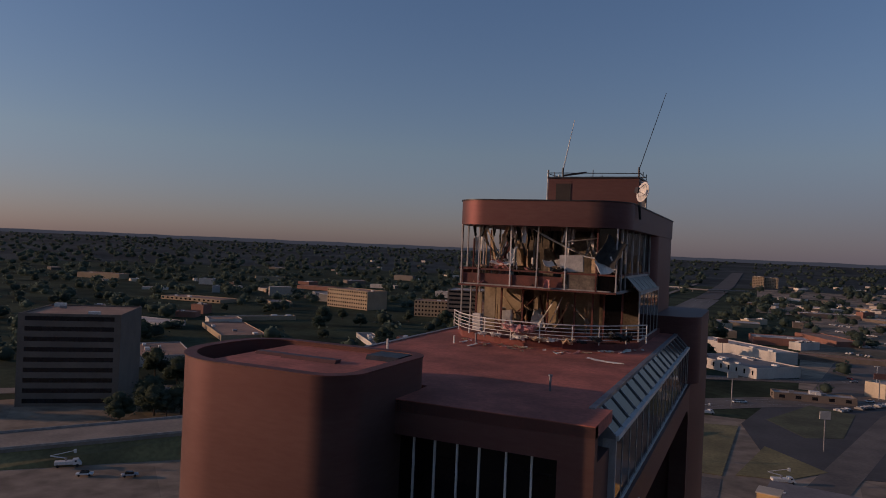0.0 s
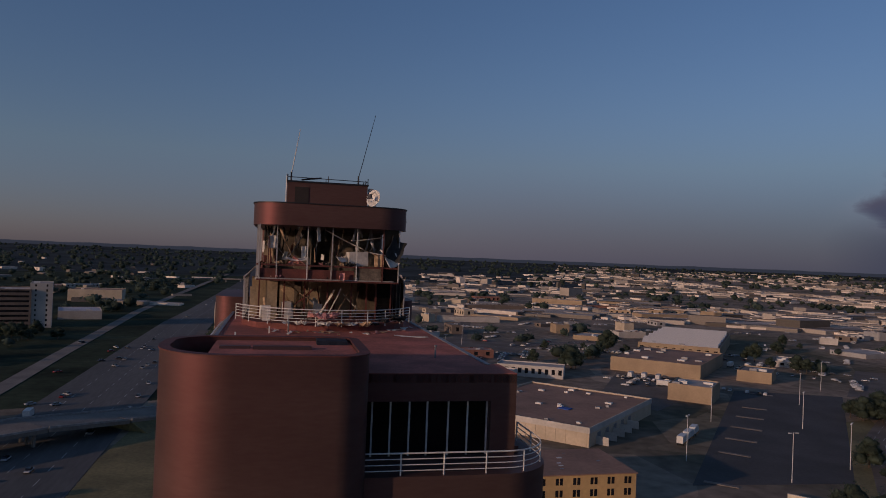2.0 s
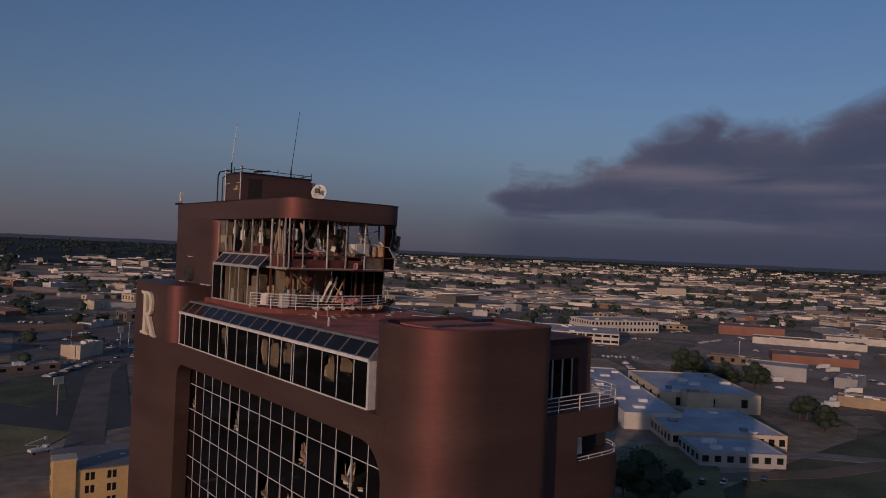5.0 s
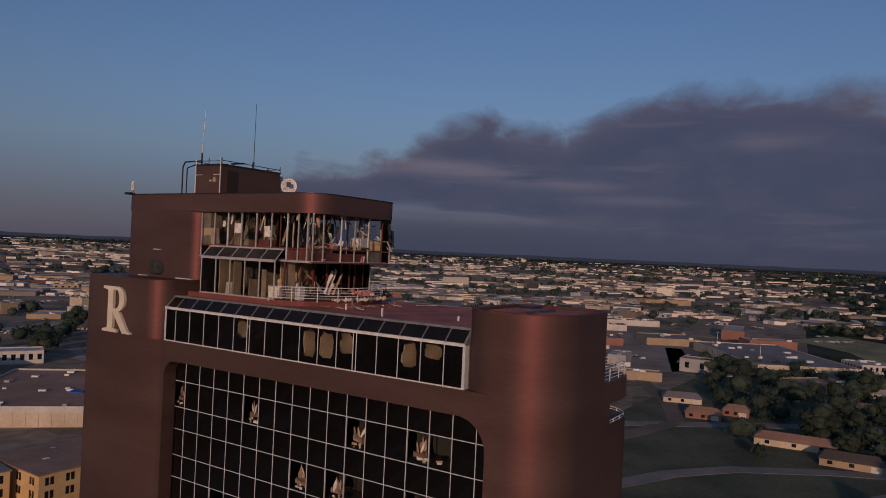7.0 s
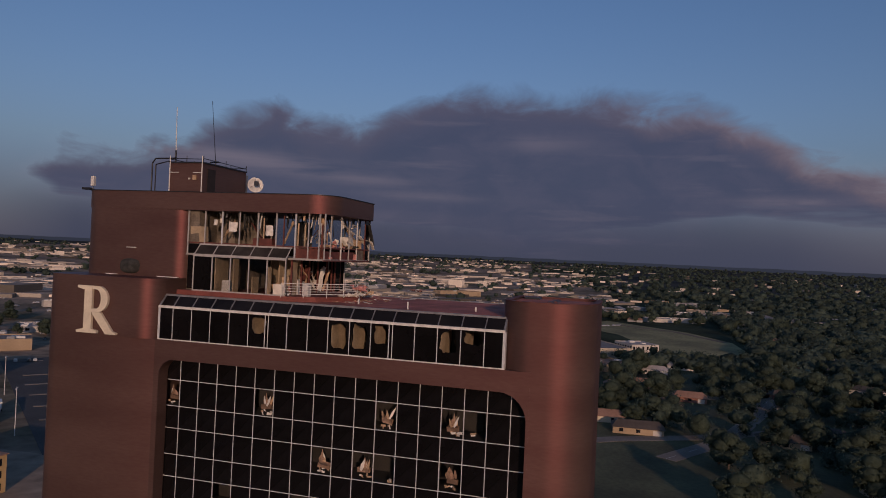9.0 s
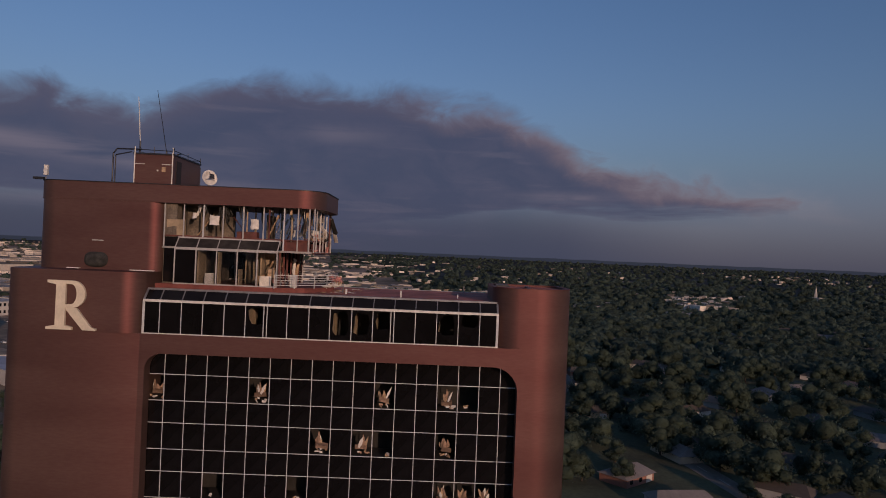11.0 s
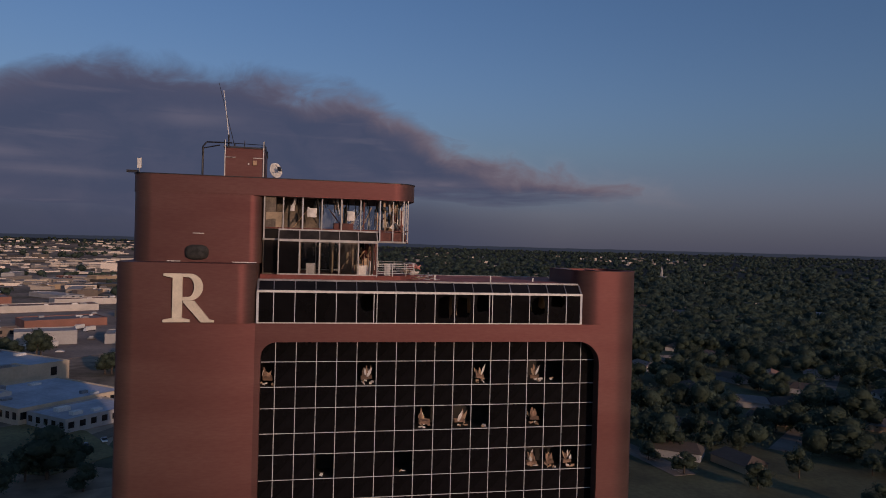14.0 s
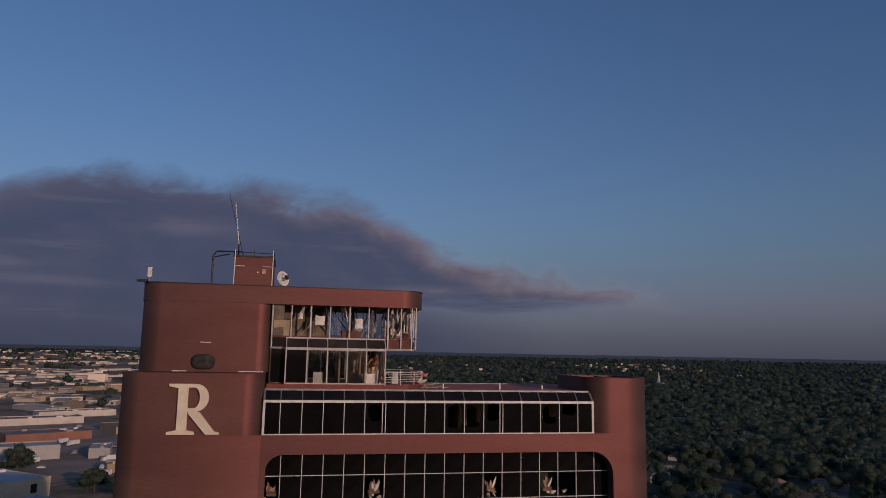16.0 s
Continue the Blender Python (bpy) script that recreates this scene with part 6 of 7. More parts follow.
def in_lot(x, y):
    q = ((117, 195), (174, 190), (297, 330), (242, 350))
    return all((q[(k + 1) % 4][0] - q[k][0]) * (y - q[k][1]) - (q[(k + 1) % 4][1] - q[k][1]) * (x - q[k][0]) > -300 for k in range(4))


def free(x, y, pad=3):
    if in_lot(x, y) or front_yard(x, y):
        return False
    if -165 < x < -66 and y > -300 or -66 < x < -15 and 180 < y < 400:
        return False
    if abs(x - XC) < 25 and 5 < y < 75:
        return False
    return not any((x - p) ** 2 + (y - q) ** 2 < (s * 0.85 + pad) ** 2 for p, q, s in placed)


# the residential side
while len(spots) < 130:
    az = tr.uniform(84, 142)
    r = 130 + 330 * tr.random() ** 0.9
    x, y = r * math.sin(radians(az)), r * math.cos(radians(az))
    if 480 < x < 770 and -60 < y < 110 or 115 < x < 212 and -12 < y < 62 or not free(x, y):
        continue
    spots.append((x, y))
# verges, yards and streets
for x0, y0, n, s in ((-53, 450, 13, 7), (-48, 530, 12, 9), (-50, 640, 12, 14), (-54, 780, 10, 12), (-220, 214, 9, 12), (-250, 252, 10, 16), (-345, 315, 8, 20), (-390, 345, 8, 24), (370, 228, 5, 8), (350, 200, 6, 8), (325, 172, 7, 8), (303, 146, 7, 8), (284, 132, 5, 8), (208, 178, 20, 14), (243, 232, 14, 10), (272, 268, 10, 10), (95, 385, 6, 12), (170, 430, 7, 12), (230, 490, 8, 18), (-215, 250, 14, 30), (-300, 180, 10, 30), (-190, 560, 12, 30), (-330, 520, 14, 60), (160, 130, 20, 26), (340, 430, 8, 20), (420, 540, 14, 30), (600, 260, 8, 30), (90, 480, 8, 20), (60, 560, 8, 20), (140, 470, 5, 12), (180, 330, 4, 8), (350, 480, 8, 25)):
    for k in range(n):
        x, y = tr.gauss(x0, s), tr.gauss(y0, s)
        if free(x, y, -2):
            spots.append((x, y))
spots = spots[:296]
for k, (x, y) in enumerate(spots):
    src = trees[k % 4]
    sc = tr.uniform(0.75, 1.35)
    m = pose(x, y, terrain(x, y), 0, 0, tr.uniform(0, 360)) @ Matrix.Diagonal((sc, sc, sc * tr.uniform(0.85, 1.1), 1))
    if k < 4:
        trees[k].matrix_world = m
    else:
        copy_thing(src, m)

# far woods: joined crowns
cs, rs = [], []
for k in range(12500):
    az = tr.uniform(-62, 145) if k % 3 else tr.uniform(84, 145)
    r = 430 + 4100 * tr.random() ** 1.4
    if az < 84 and r < 700 and tr.random() < 0.7:
        continue
    town = 8 < az < 90
    if town and r < 2600 and tr.random() < 0.3:
        continue
    x, y = r * math.sin(radians(az)), r * math.cos(radians(az))
    if town and r < 3000 and noise.noise(Vector((x / 330, y / 330, 7.0))) > tr.uniform(-0.35, 0.2):
        continue
    if 470 < x < 800 and -72 < y < 110 or -170 < x < -45 and y < 1300 or y >= 1300 and abs(x + 72) < 55 or r < 1300 and any((x - p) ** 2 + (y - q) ** 2 < (s + 6) ** 2 for p, q, s in placed):
        continue
    s = tr.uniform(3.5, 6.5) * min(1.5, 1 + r / 4000)
    cs.append((x, y, terrain(x, y) + s * 0.7))
    rs.append((s * tr.uniform(0.9, 1.5), s * tr.uniform(0.9, 1.5), s * tr.uniform(0.6, 1.05)))
vs, fs = crowns(cs, rs, 30, [0.22 * q[0] for q in rs], 1, 0.8)
me = bpy.data.meshes.new("far_woods")
me.from_pydata(vs, [], fs)
me.materials.append(FOREST)
me.polygons.foreach_set("use_smooth", np.ones(len(me.polygons), bool))
tagged(new("far_woods", me), "far dark green woods in the dusk", "woods", kind="stuff")


# the wooded housing side: a dense canopy between the houses
HOUSES = ((140, -78), (126, -92), (178, -141), (206, -151), (150, -34), (127, -43), (168, -100), (230, -110), (262, -60), (200, -70), (310, -90), (350, -60), (390, -110), (440, -60), (300, -150), (260, -180), (380, -30), (240, -40), (180, -60), (420, -160), (330, -190), (202, -166), (265, -236), (318, -172), (492, -190), (161, -178), (440, -240), (520, -120), (560, -170), (480, -290), (380, -300), (600, -260), (470, -110), (545, -215), (300, -260), (230, -200), (520, -340))
far_houses = []
while len(far_houses) < 85:
    az, r = tr.uniform(88, 138), tr.uniform(240, 900)
    x, y = r * math.sin(radians(az)), r * math.cos(radians(az))
    if not (y > 50 and x < 540) and not (465 < x < 805 and -76 < y < 125) and not (105 < x < 218 and -18 < y < 68) and free(x, y) and all((x - a) ** 2 + (y - c) ** 2 > 700 for a, c in list(HOUSES) + [q[:2] for q in NEAR_HOUSES] + far_houses):
        far_houses.append((x, y))
cs, rs = [], []
while len(cs) < 1850:
    az = tr.uniform(76, 146)
    r = 170 + 700 * tr.random() ** 0.8
    x, y = r * math.sin(radians(az)), r * math.cos(radians(az))
    if 470 < x < 800 and -72 < y < 125 or 105 < x < 218 and -18 < y < 68 or not free(x, y):
        continue
    if any((x - p - 7 * 0.79) ** 2 + (y - q) ** 2 < 100 for p, q in list(HOUSES) + far_houses):
        continue
    if az < 84 and not 225 < r < 470:
        continue
    if r < 430 and tr.random() < 0.4:
        continue
    s = tr.uniform(2.6, 6.2)
    cs.append((x, y, s * 1.05))
    rs.append((s * tr.uniform(0.85, 1.3), s * tr.uniform(0.85, 1.3), s * tr.uniform(0.7, 1.15)))
vs, fs = crowns(cs, rs, 150, 0.5, 2, 0.66)
me = bpy.data.meshes.new("wooded_yards")
me.from_pydata(vs, [], fs)
me.materials.append(LEAF)
me.polygons.foreach_set("use_smooth", np.ones(len(me.polygons), bool))
tagged(new("wooded_yards", me), "dense dark tree canopy between the houses", "woods", kind="stuff")


# ---- houses ----
def house(x, y, w, d, rz, wall, roof):
    ob = thing("house", x, y, terrain(x, y), f"single-storey {NAMES[wall]} house with a {RNAMES[roof]} gable roof", "house", "houses", rz=rz)
    b = fresh()
    box(b, -w / 2, w / 2, -d / 2, d / 2, -0.3, 2.8)
    part("wall", b, wall, ob)
    b = fresh()
    e = 0.6
    A = [b.verts.new(p) for p in ((-w / 2 - e, -d / 2 - e, 2.6), (w / 2 + e, -d / 2 - e, 2.6), (w / 2 + e, d / 2 + e, 2.6), (-w / 2 - e, d / 2 + e, 2.6), (-w / 2 + d * 0.2, 0, 5.0), (w / 2 - d * 0.2, 0, 5.0))]
    for f in ((0, 1, 5, 4), (2, 3, 4, 5), (3, 0, 4), (1, 2, 5), (0, 3, 2, 1)):
        b.faces.new([A[i] for i in f])
    part("roof", b, roof, ob)
    for k in range(3):
        b = fresh()
        a = -w / 2 + w * (k + 0.5) / 3
        box(b, a - 0.8, a + 0.8, -d / 2 - 0.04, -d / 2 + 0.1, 0.9, 2.2)
        part("window", b, WINDOW, ob)
    b = fresh()
    box(b, w / 2 - 4.2, w / 2 - 1.0, -d / 2 - 0.06, -d / 2 - 0.03, 0, 2.2)
    part("garage_door", b, WHITE_W, ob)


for x, y, w, i, k in NEAR_HOUSES:
    house(x, y, w, 9.5, -90 + math.degrees(math.atan2(y - 6, x + 57)) + tr.uniform(-5, 5), WALLS[i], ROOFS[k])
for x, y in far_houses:
    house(x, y, tr.uniform(12, 20), tr.uniform(8, 11), tr.uniform(0, 180), tr.choice((WHITE_W, CREAM_W, WHITE_W, RED_W, GREY_W)), tr.choice((GREY_R, SHINGLE, WHITE_R, BROWN_R)))
for x, y in HOUSES:
    house(x, y, tr.uniform(13, 19), tr.uniform(8, 11), tr.choice((-42, 48, 10, -80)) + tr.uniform(-8, 8), tr.choice((TAN_W, RED_W, CREAM_W, GREY_W, WHITE_W)), tr.choice((SHINGLE, SHINGLE, SHINGLE, GREY_R)))

# ---- street lamps, vehicles ----
lamp = thing("street_lamp", 153, 194, 0, "tall grey parking lot lamp post with two heads", "street lamp", "lamp posts")
b = fresh()
rod(b, (0, 0, 0), (0, 0, 16.5), 0.16, 8, 0.1)
part("pole", b, WHITE_METAL, lamp)
b = fresh()
rod(b, (-1.6, 0, 16.4), (1.6, 0, 16.4), 0.07, 6)
part("arm", b, WHITE_METAL, lamp)
for sx in (-1, 1):
    b = fresh()
    box(b, sx * 1.3 - 0.5, sx * 1.3 + 0.5, -0.25, 0.25, 16.2, 16.45)
    part("lamp_head", b, WHITE_METAL, lamp)
for x, y in ((131, 221), (179, 278), (253, 311), (323, 320), (214, 262), (242, 240), (186, 205), (300, 350), (380, 330), (60, 440), (100, 470), (130, 540), (440, 240), (470, 80), (530, 120)):
    copy_thing(lamp, pose(x, y, 0, 0, 0, 40))

PAINTS = [material(n, c, 0.35, vary=0.05) for n, c in (("white_car_paint", (0.65, 0.65, 0.63)), ("silver_car_paint", (0.35, 0.36, 0.37)), ("dark_car_paint", (0.03, 0.03, 0.035)), ("red_car_paint", (0.3, 0.03, 0.03)))]
TYRE = material("black_tyre", (0.02, 0.02, 0.02), 0.9)


def car(x, y, rz, paint, word, long=4.6):
    ob = thing("car", x, y, 0.2, f"{word} parked car seen from far above", "car", "cars", rz=rz)
    b = fresh()
    box(b, -long / 2, long / 2, -0.9, 0.9, 0.35, 0.85)
    bmesh.ops.bevel(b, geom=b.edges[:], offset=0.12, segments=1, affect="EDGES")
    part("body", b, paint, ob)
    b = fresh()
    v = box(b, -long * 0.3, long * 0.25, -0.8, 0.8, 0.85, 1.42)
    for q in v:
        if q.co.z > 1.2:
            q.co.x *= 0.72
            q.co.y *= 0.85
    part("cabin", b, WINDOW, ob)
    for wx in (-0.3, 0.3):
        for wy in (-0.85, 0.85):
            b = fresh()
            rod(b, (long * wx, wy - 0.1, 0.33), (long * wx, wy + 0.1, 0.33), 0.33, 10)
            part("wheel", b, TYRE, ob)
    return ob


cars = [car(203 + 7 * i, 380 - 6 * i, 40, PAINTS[i], ("white", "silver", "dark", "red")[i]) for i in range(4)]
for k in range(130):
    zone = tr.choice(((70, 480, 45, 60), (205, 370, 22, 22), (380, 360, 35, 35), (460, 230, 50, 40), (470, 100, 30, 30), (300, 430, 20, 30), (620, 300, 40, 40), (-112, 420, 10, 160), (190, 560, 50, 60), (330, 480, 30, 30)))
    x, y = tr.gauss(zone[0], zone[2] * 0.6), tr.gauss(zone[1], zone[3] * 0.6)
    if any((x - p) ** 2 + (y - q) ** 2 < (s * 0.55) ** 2 for p, q, s in placed):
        continue
    copy_thing(cars[tr.choice((0, 0, 1, 1, 2, 3))], pose(x, y, 0.2, 0, 0, tr.choice((-45, 45)) + tr.uniform(-4, 4)))


LANES = ((-107, 150, -108, 400), (-101, 100, -103, 560), (-96, 0, -97, 400), (-84, 200, -86, 560), (-78, 100, -80, 500), (-74, 250, -77, 640), (-86, 400, -80, 1000), (-104, 500, -98, 1000), (-38, 120, -38, 280), (-10, 374, 60, 424), (60, 385, 122, 522), (-20, 450, 110, 509), (120, 514, 320, 606), (350, 336, 476, 438), (-141, 400, -148, 560), (236, 243, 340, 328))
for k in range(60):
    x0, y0, x1, y1 = LANES[k % len(LANES)]
    f = tr.random()
    copy_thing(cars[tr.choice((0, 0, 1, 1, 2, 2, 3))], pose(x0 + f * (x1 - x0) + tr.uniform(-1.5, 1.5), y0 + f * (y1 - y0), 0.22, 0, 0, math.degrees(math.atan2(y1 - y0, x1 - x0))))
for x, y, rz in ((-163, 151, 50), (-174, 145, 40), (-76, 373, 100), (-185, 160, 45), (176, 108, 20), (182, 104, 20), (188, 101, 24), (170, 112, 18), (313, 404, 45), (320, 398, 45), (328, 388, 45), (342, 421, -45), (350, 414, -45), (357, 405, -45), (364, 399, -45)):
    copy_thing(cars[tr.choice((0, 1, 0, 2))], pose(x, y, 0.2, 0, 0, rz))

for k in range(44):
    row, i = divmod(k, 11)
    if tr.random() < 0.8:
        copy_thing(cars[tr.choice((0, 0, 1, 2, 3))], pose(92 + row * 22 + i * 3.2 * 0.4, 430 + row * 14 + i * 3.2, 0.2, 0, 0, -20 + tr.uniform(-3, 3)))

# the many parked cars farther out in the town
V, F, I = [], [], []
CAR_FAR = material("mixed_car_paints", (0.3, 0.3, 0.3), 0.4, vary=0.1, island=True, spread=0.95)
n_cars = 0
while n_cars < 1100:
    az, r = tr.uniform(4, 86), tr.uniform(380, 1250)
    cx, cy = r * math.sin(radians(az)), r * math.cos(radians(az))
    a = radians(tr.choice((-42, 48, 8)) + tr.uniform(-4, 4))
    c, s = math.cos(a), math.sin(a)
    for k in range(tr.randint(3, 16)):
        x, y = cx + c * 3.0 * k + tr.uniform(-0.4, 0.4), cy + s * 3.0 * k + tr.uniform(-0.4, 0.4)
        if tr.random() < 0.3 or any((x - p) ** 2 + (y - q) ** 2 < (q_ + 2) ** 2 for p, q, q_ in placed):
            continue
        n_cars += 1
        for hx, hy, z0, z1 in ((0.9, 2.2, 0.3, 0.95), (0.75, 1.2, 0.95, 1.5)):
            base = len(V)
            for zz in (z0, z1):
                for px, py in ((-hx, -hy), (hx, -hy), (hx, hy), (-hx, hy)):
                    V.append((x + px * c - py * s, y + px * s + py * c, zz + 0.15 + terrain(x, y)))
            for q in ((0, 1, 5, 4), (1, 2, 6, 5), (2, 3, 7, 6), (3, 0, 4, 7), (4, 5, 6, 7)):
                F.append([base + i for i in q])
                I.append(0)
joined("parked_cars", V, F, (CAR_FAR,), I, "rows of mixed parked cars in the town lots", "cars")


def truck(x, y, rz):
    ob = thing("box_truck", x, y, 0.15, "white box truck parked in a yard", "truck", "trucks", rz=rz)
    b = fresh()
    box(b, -4.5, 2.4, -1.25, 1.25, 1.0, 3.7)
    part("cargo_box", b, WHITE_METAL, ob)
    b = fresh()
    v = box(b, 2.6, 4.6, -1.15, 1.15, 0.6, 2.8)
    for q in v:
        if q.co.z > 2 and q.co.x > 4:
            q.co.x -= 0.6
    part("cab", b, PAINTS[0], ob)
    b = fresh()
    box(b, -4.5, 4.4, -0.5, 0.5, 0.6, 1.0)
    part("chassis", b, DARK_METAL, ob)
    for wx in (-3.2, 3.4):
        for wy in (-1.1, 1.1):
            b = fresh()
            rod(b, (wx, wy - 0.15, 0.48), (wx, wy + 0.15, 0.48), 0.48, 10)
            part("wheel", b, TYRE, ob)
    return ob


tk = truck(200, 393, 52)
for x, y, rz in ((207, 389, 52), (213, 383, 52), (205, 362, -40), (210, 357, -40), (143, 243, 45), (150, 250, 45), (157, 257, 48), (300, 436, 40), (310, 430, 40), (440, 250, 30), (448, 244, 30), (-108, 300, 95), (430, 215, 150), (470, 190, 150), (480, 200, 150), (395, 150, 130), (377, 200, 150), (388, 190, 150), (338, 140, 150), (359, 144, 150)):
    copy_thing(tk, pose(x, y, 0.15, 0, 0, rz))


def bucket_truck(x, y, rz):
    """A utility truck with its folded two-piece boom and bucket."""
    ob = thing("bucket_truck", x, y, 0.18, "white utility truck with a raised boom and bucket", "truck", "utility trucks", rz=rz)
    b = fresh()
    box(b, -3.4, 1.4, -1.1, 1.1, 0.8, 1.7)
    bmesh.ops.bevel(b, geom=b.edges[:], offset=0.06, segments=1, affect="EDGES")
    part("service_body", b, WHITE_METAL, ob)
    b = fresh()
    for q in box(b, 1.5, 3.9, -1.05, 1.05, 0.6, 2.2):
        if q.co.z > 2:
            q.co.x = 1.5 + (q.co.x - 1.5) * 0.55
    cab = part("cab", b, PAINTS[0], ob)
    b = fresh()
    box(b, 2.05, 2.6, -1.08, 1.08, 1.5, 1.95)
    part("window", b, WINDOW, cab)
    b = fresh()
    rod(b, (-0.4, 0, 1.6), (-0.4, 0, 2.6), 0.3, 10)
    part("turret", b, GREY_METAL, ob)
    b = fresh()
    rod(b, (-0.4, 0, 2.5), (-4.6, 0, 3.4), 0.16, 8)
    part("lower_boom", b, WHITE_METAL, ob)
    b = fresh()
    rod(b, (-4.6, 0.2, 3.4), (1.8, 0.2, 4.6), 0.12, 8)
    part("upper_boom", b, WHITE_METAL, ob)
    b = fresh()
    box(b, 1.6, 2.3, -0.1, 0.6, 3.9, 4.9)
    part("bucket", b, WHITE_METAL, ob)
    for wx in (-2.4, 2.8):
        for wy in (-0.95, 0.95):
            b = fresh()
            rod(b, (wx, wy - 0.14, 0.45), (wx, wy + 0.14, 0.45), 0.45, 10)
            part("wheel", b, TYRE, ob)
    return ob


bt = bucket_truck(9.7, 248.8, 20)
for x, y, rz in ((-185, 148, 45), (-36.4, 294, 100), (-25.3, 297, 80), (-19, 340, 30), (-37, 208, 98)):
    copy_thing(bt, pose(x, y, 0.18, 0, 0, rz))

# ---- smoke cloud far off ----
def cloud_material():
    """A far bank of smoke: its ragged outline from noise on the height within the bank, streaks of late light inside, a
    warm lit rim, haze and a dim ridge below, all painted as emission.
    """
    m = bpy.data.materials.new("smoke_cloud")
    m.use_nodes = True
    n, l = m.node_tree.nodes, m.node_tree.links
    n.remove(n["Principled BSDF"])
    uv = n.new("ShaderNodeUVMap")
    uv.uv_map = "UVMap"

    def value(v):
        return v if hasattr(v, "is_linked") else None

    def math_node(op, a, b=0.0, c=0.0):
        q = n.new("ShaderNodeMath")
        q.operation = op
        for k, v in enumerate((a, b, c)):
            if value(v):
                l.new(v, q.inputs[k])
            else:
                q.inputs[k].default_value = v
        return q.outputs["Value"]

    def attribute(word):
        q = n.new("ShaderNodeAttribute")
        q.attribute_name = word
        return q.outputs["Fac"]

    def puff(sx, sy, detail, rough=0.55, warp=0.0):
        mp = n.new("ShaderNodeMapping")
        mp.inputs["Scale"].default_value = (sx, sy, 1)
        l.new(uv.outputs["UV"], mp.inputs["Vector"])
        q = n.new("ShaderNodeTexNoise")
        q.inputs["Scale"].default_value = 1.0
        q.inputs["Detail"].default_value = detail
        q.inputs["Roughness"].default_value = rough
        q.inputs["Distortion"].default_value = warp
        l.new(mp.outputs["Vector"], q.inputs["Vector"])
        return q.outputs["Fac"]

    def step(v, lo, hi, top=1.0):
        q = n.new("ShaderNodeMapRange")
        q.interpolation_type = "SMOOTHSTEP"
        q.inputs["From Min"].default_value, q.inputs["From Max"].default_value, q.inputs["To Max"].default_value = lo, hi, top
        l.new(v, q.inputs["Value"])
        return q.outputs["Result"]

    def blend(fac, a, b):
        q = n.new("ShaderNodeMix")
        q.data_type = "RGBA"
        l.new(fac, q.inputs[0])
        for k, v in ((6, a), (7, b)):
            if value(v):
                l.new(v, q.inputs[k])
            else:
                q.inputs[k].default_value = (*v, 1)
        return q.outputs[2]

    billow = puff(0.24, 0.42, 6, 0.58, 0.5)
    wisp = puff(0.10, 0.9, 5, 0.55, 0.3)
    d_top = math_node("MULTIPLY_ADD", math_node("SUBTRACT", billow, 0.5), 4.2, attribute("under_top"))
    d_low = math_node("MULTIPLY_ADD", math_node("SUBTRACT", wisp, 0.5), 3.0, attribute("over_base"))
    dense = math_node("MULTIPLY", step(d_top, -0.7, 2.1), step(d_low, -1.4, 1.5))
    dense = math_node("MULTIPLY", dense, 0.95)
    body = blend(step(billow, 0.36, 0.66), (0.074, 0.087, 0.158), (0.092, 0.099, 0.17))
    streak = math_node("MULTIPLY", attribute("lit"), step(wisp, 0.25, 0.55))
    loose = math_node("MULTIPLY", step(wisp, 0.55, 0.75), 0.3)
    body = blend(math_node("MAXIMUM", streak, loose), body, (0.21, 0.185, 0.245))
    near_top = math_node("SUBTRACT", 1.0, step(d_top, 0.5, 3.4))
    body = blend(math_node("MULTIPLY", near_top, attribute("rim")), body, (0.30, 0.215, 0.235))
    # haze painted as a glowing veil, the ridge in a hazy blue-grey
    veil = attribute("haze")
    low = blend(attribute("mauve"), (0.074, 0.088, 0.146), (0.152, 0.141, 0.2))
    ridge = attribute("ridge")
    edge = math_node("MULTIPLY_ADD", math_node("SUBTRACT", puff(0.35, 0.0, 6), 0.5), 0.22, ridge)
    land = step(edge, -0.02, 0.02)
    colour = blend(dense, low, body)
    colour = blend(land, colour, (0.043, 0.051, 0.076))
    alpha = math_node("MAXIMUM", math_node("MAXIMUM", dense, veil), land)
    em = n.new("ShaderNodeEmission")
    l.new(colour, em.inputs["Color"])
    clear = n.new("ShaderNodeBsdfTransparent")
    mx = n.new("ShaderNodeMixShader")
    l.new(alpha, mx.inputs["Fac"])
    l.new(clear.outputs["BSDF"], mx.inputs[1])
    l.new(em.outputs["Emission"], mx.inputs[2])
    l.new(mx.outputs["Shader"], n["Material Output"].inputs["Surface"])
    return m


TOP = ((-80, -6), (38, -1), (42, 4.9), (43.5, 6.4), (45, 7.4), (49.5, 7.5), (51, 8.2), (53.4, 8.8), (57, 11.1), (60, 11.7), (63, 10.5), (66.5, 10.4), (69, 11.9), (72, 12.9), (76.4, 13.9), (80, 13.4), (85, 13.5), (89.5, 12.9), (93.5, 12.9), (96, 11.7), (98.6, 10.6), (101.5, 9.0), (106, 7.5), (110.5, 7.1), (115.5, 6.3), (119, 5.2), (124, 1.0), (162, -6))
BASE = ((-80, 5.0), (42, 4.6), (45, 2.6), (62, 2.4), (72, 1.2), (80, 0.8), (90, 2.0), (97, 3.4), (106, 2.9), (112, 3.6), (118, 4.2), (162, 5.2))
LIT = ((55, 7.0, 7, 0.55, 0.95), (61, 6.4, 6, 0.5, 0.6), (67, 5.8, 5, 0.45, 0.6), (72, 4.7, 5, 0.35, 0.5), (81.5, 9.3, 3.5, 0.7, 0.55), (100.5, 5.0, 4, 0.4, 0.8), (60, 2.9, 12, 0.45, 0.35))
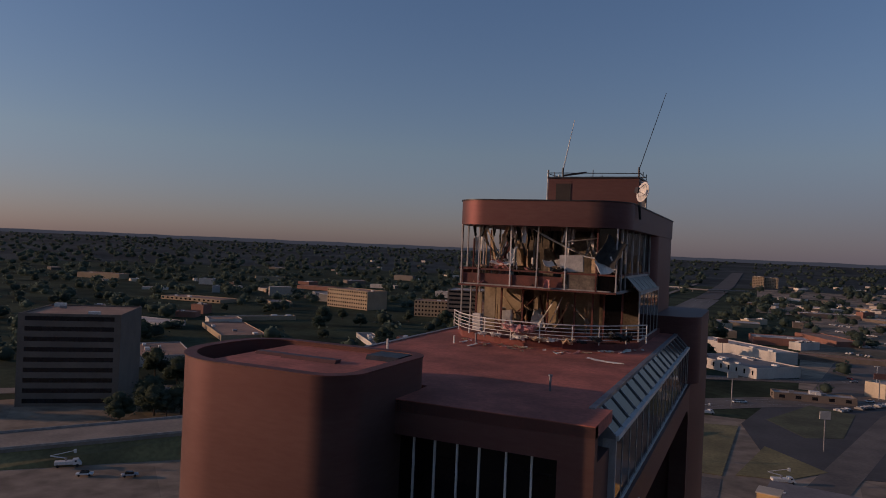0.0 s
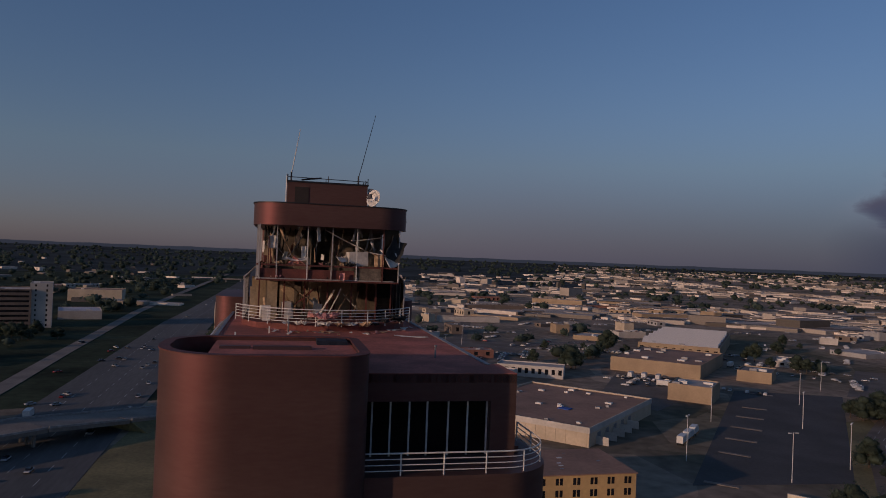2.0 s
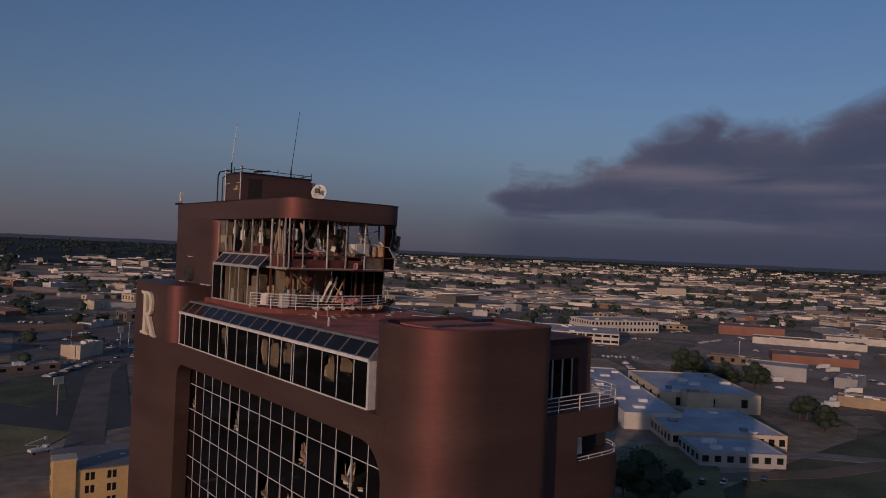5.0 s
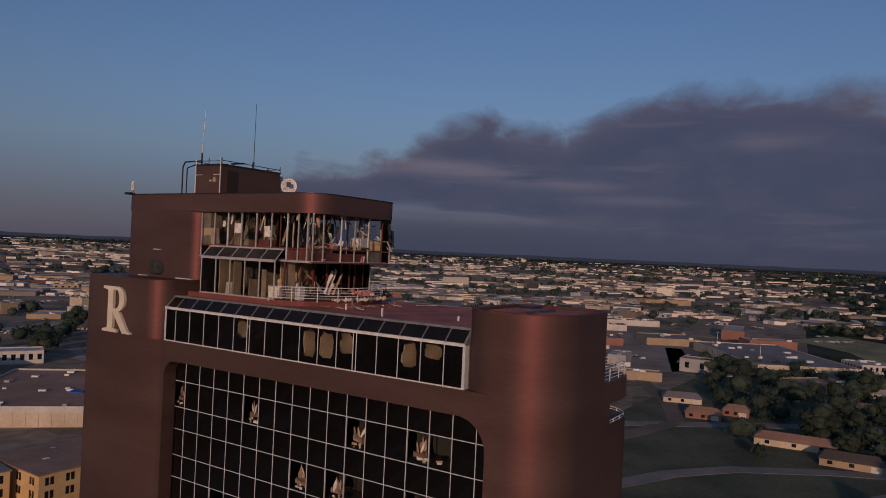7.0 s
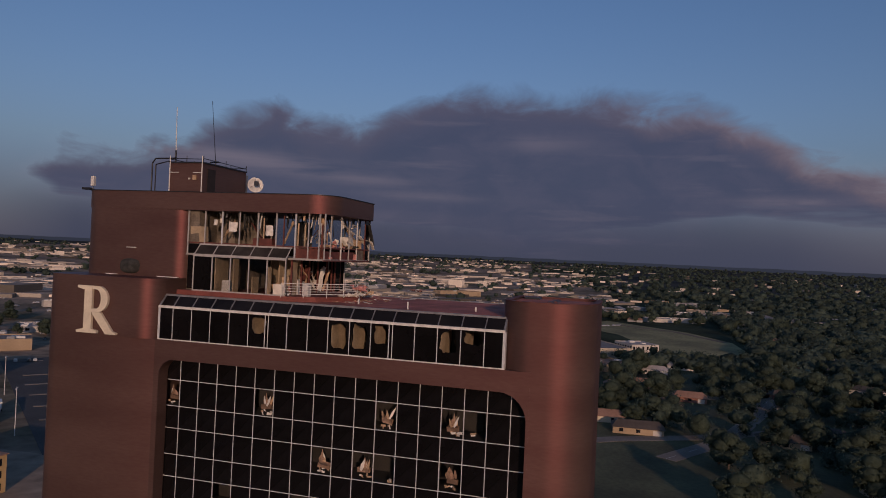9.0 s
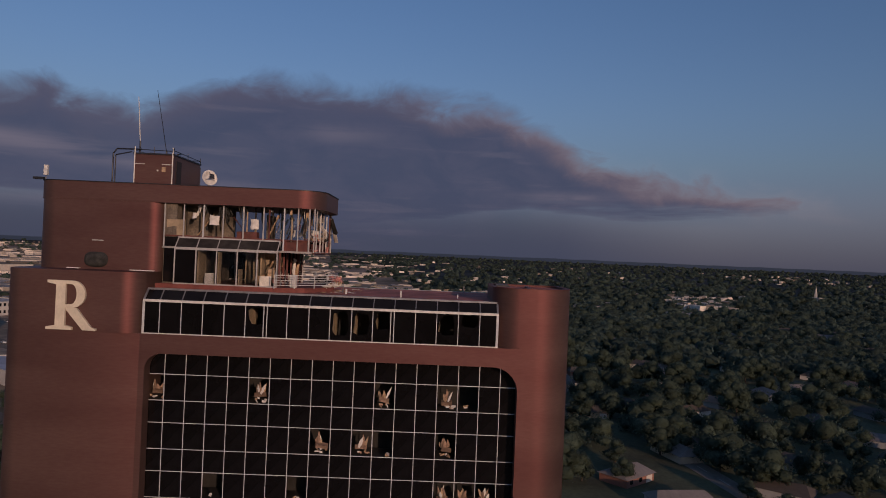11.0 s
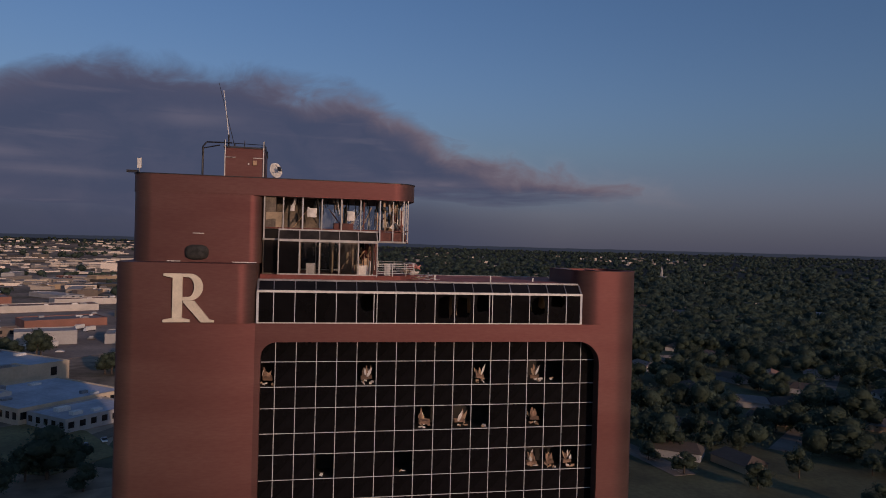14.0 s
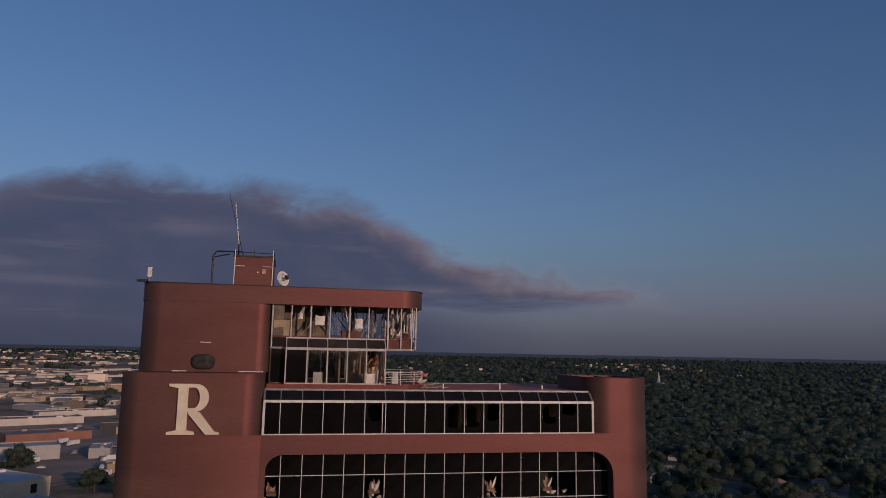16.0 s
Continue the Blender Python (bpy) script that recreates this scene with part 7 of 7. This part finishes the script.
R_CLOUD = 4650
az, el = np.meshgrid(np.linspace(-75, 160, 471), np.linspace(-0.6, 17.4, 73), indexing="ij")
az, el = az.ravel(), el.ravel()
ca, ce = np.radians(az), np.radians(el)
V = np.stack((R_CLOUD * np.cos(ce) * np.sin(ca), R_CLOUD * np.cos(ce) * np.cos(ca), 69 + R_CLOUD * np.sin(ce)), 1)
q = (np.arange(470)[:, None] * 73 + np.arange(72)[None]).ravel()
me = bpy.data.meshes.new("smoke_cloud")
me.from_pydata(V.tolist(), [], np.stack((q, q + 73, q + 74, q + 1), 1).tolist())
fields = {
    "under_top": np.interp(az, *zip(*TOP)) - el,
    "over_base": el - np.interp(az, *zip(*BASE)),
    "rim": 0.25 + 0.72 * np.clip((az - 84) / 14, 0, 1),
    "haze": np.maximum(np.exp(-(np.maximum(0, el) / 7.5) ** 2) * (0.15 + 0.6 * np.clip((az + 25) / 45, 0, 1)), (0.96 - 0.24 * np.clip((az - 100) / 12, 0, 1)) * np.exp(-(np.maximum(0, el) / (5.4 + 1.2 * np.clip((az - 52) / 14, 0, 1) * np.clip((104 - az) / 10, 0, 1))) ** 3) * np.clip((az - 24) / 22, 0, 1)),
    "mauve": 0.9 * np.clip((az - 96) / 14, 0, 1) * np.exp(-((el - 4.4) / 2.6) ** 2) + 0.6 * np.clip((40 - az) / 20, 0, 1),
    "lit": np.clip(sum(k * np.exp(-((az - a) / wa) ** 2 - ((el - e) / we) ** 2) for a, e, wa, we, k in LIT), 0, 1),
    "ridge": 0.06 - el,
}
for word, values in fields.items():
    me.attributes.new(word, "FLOAT", "POINT").data.foreach_set("value", values.astype(np.float32))
lay = me.uv_layers.new(name="UVMap")
corner = np.zeros(len(me.loops), np.int32)
me.loops.foreach_get("vertex_index", corner)
lay.data.foreach_set("uv", np.stack((az, el), 1)[corner].astype(np.float32).ravel())
me.polygons.foreach_set("use_smooth", np.ones(len(me.polygons), bool))
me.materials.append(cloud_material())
cl = tagged(new("backdrop", me), "far painted backdrop of grey-violet smoke cloud, haze and dim ridge", "cloud", kind="structure")
cl.visible_shadow = False
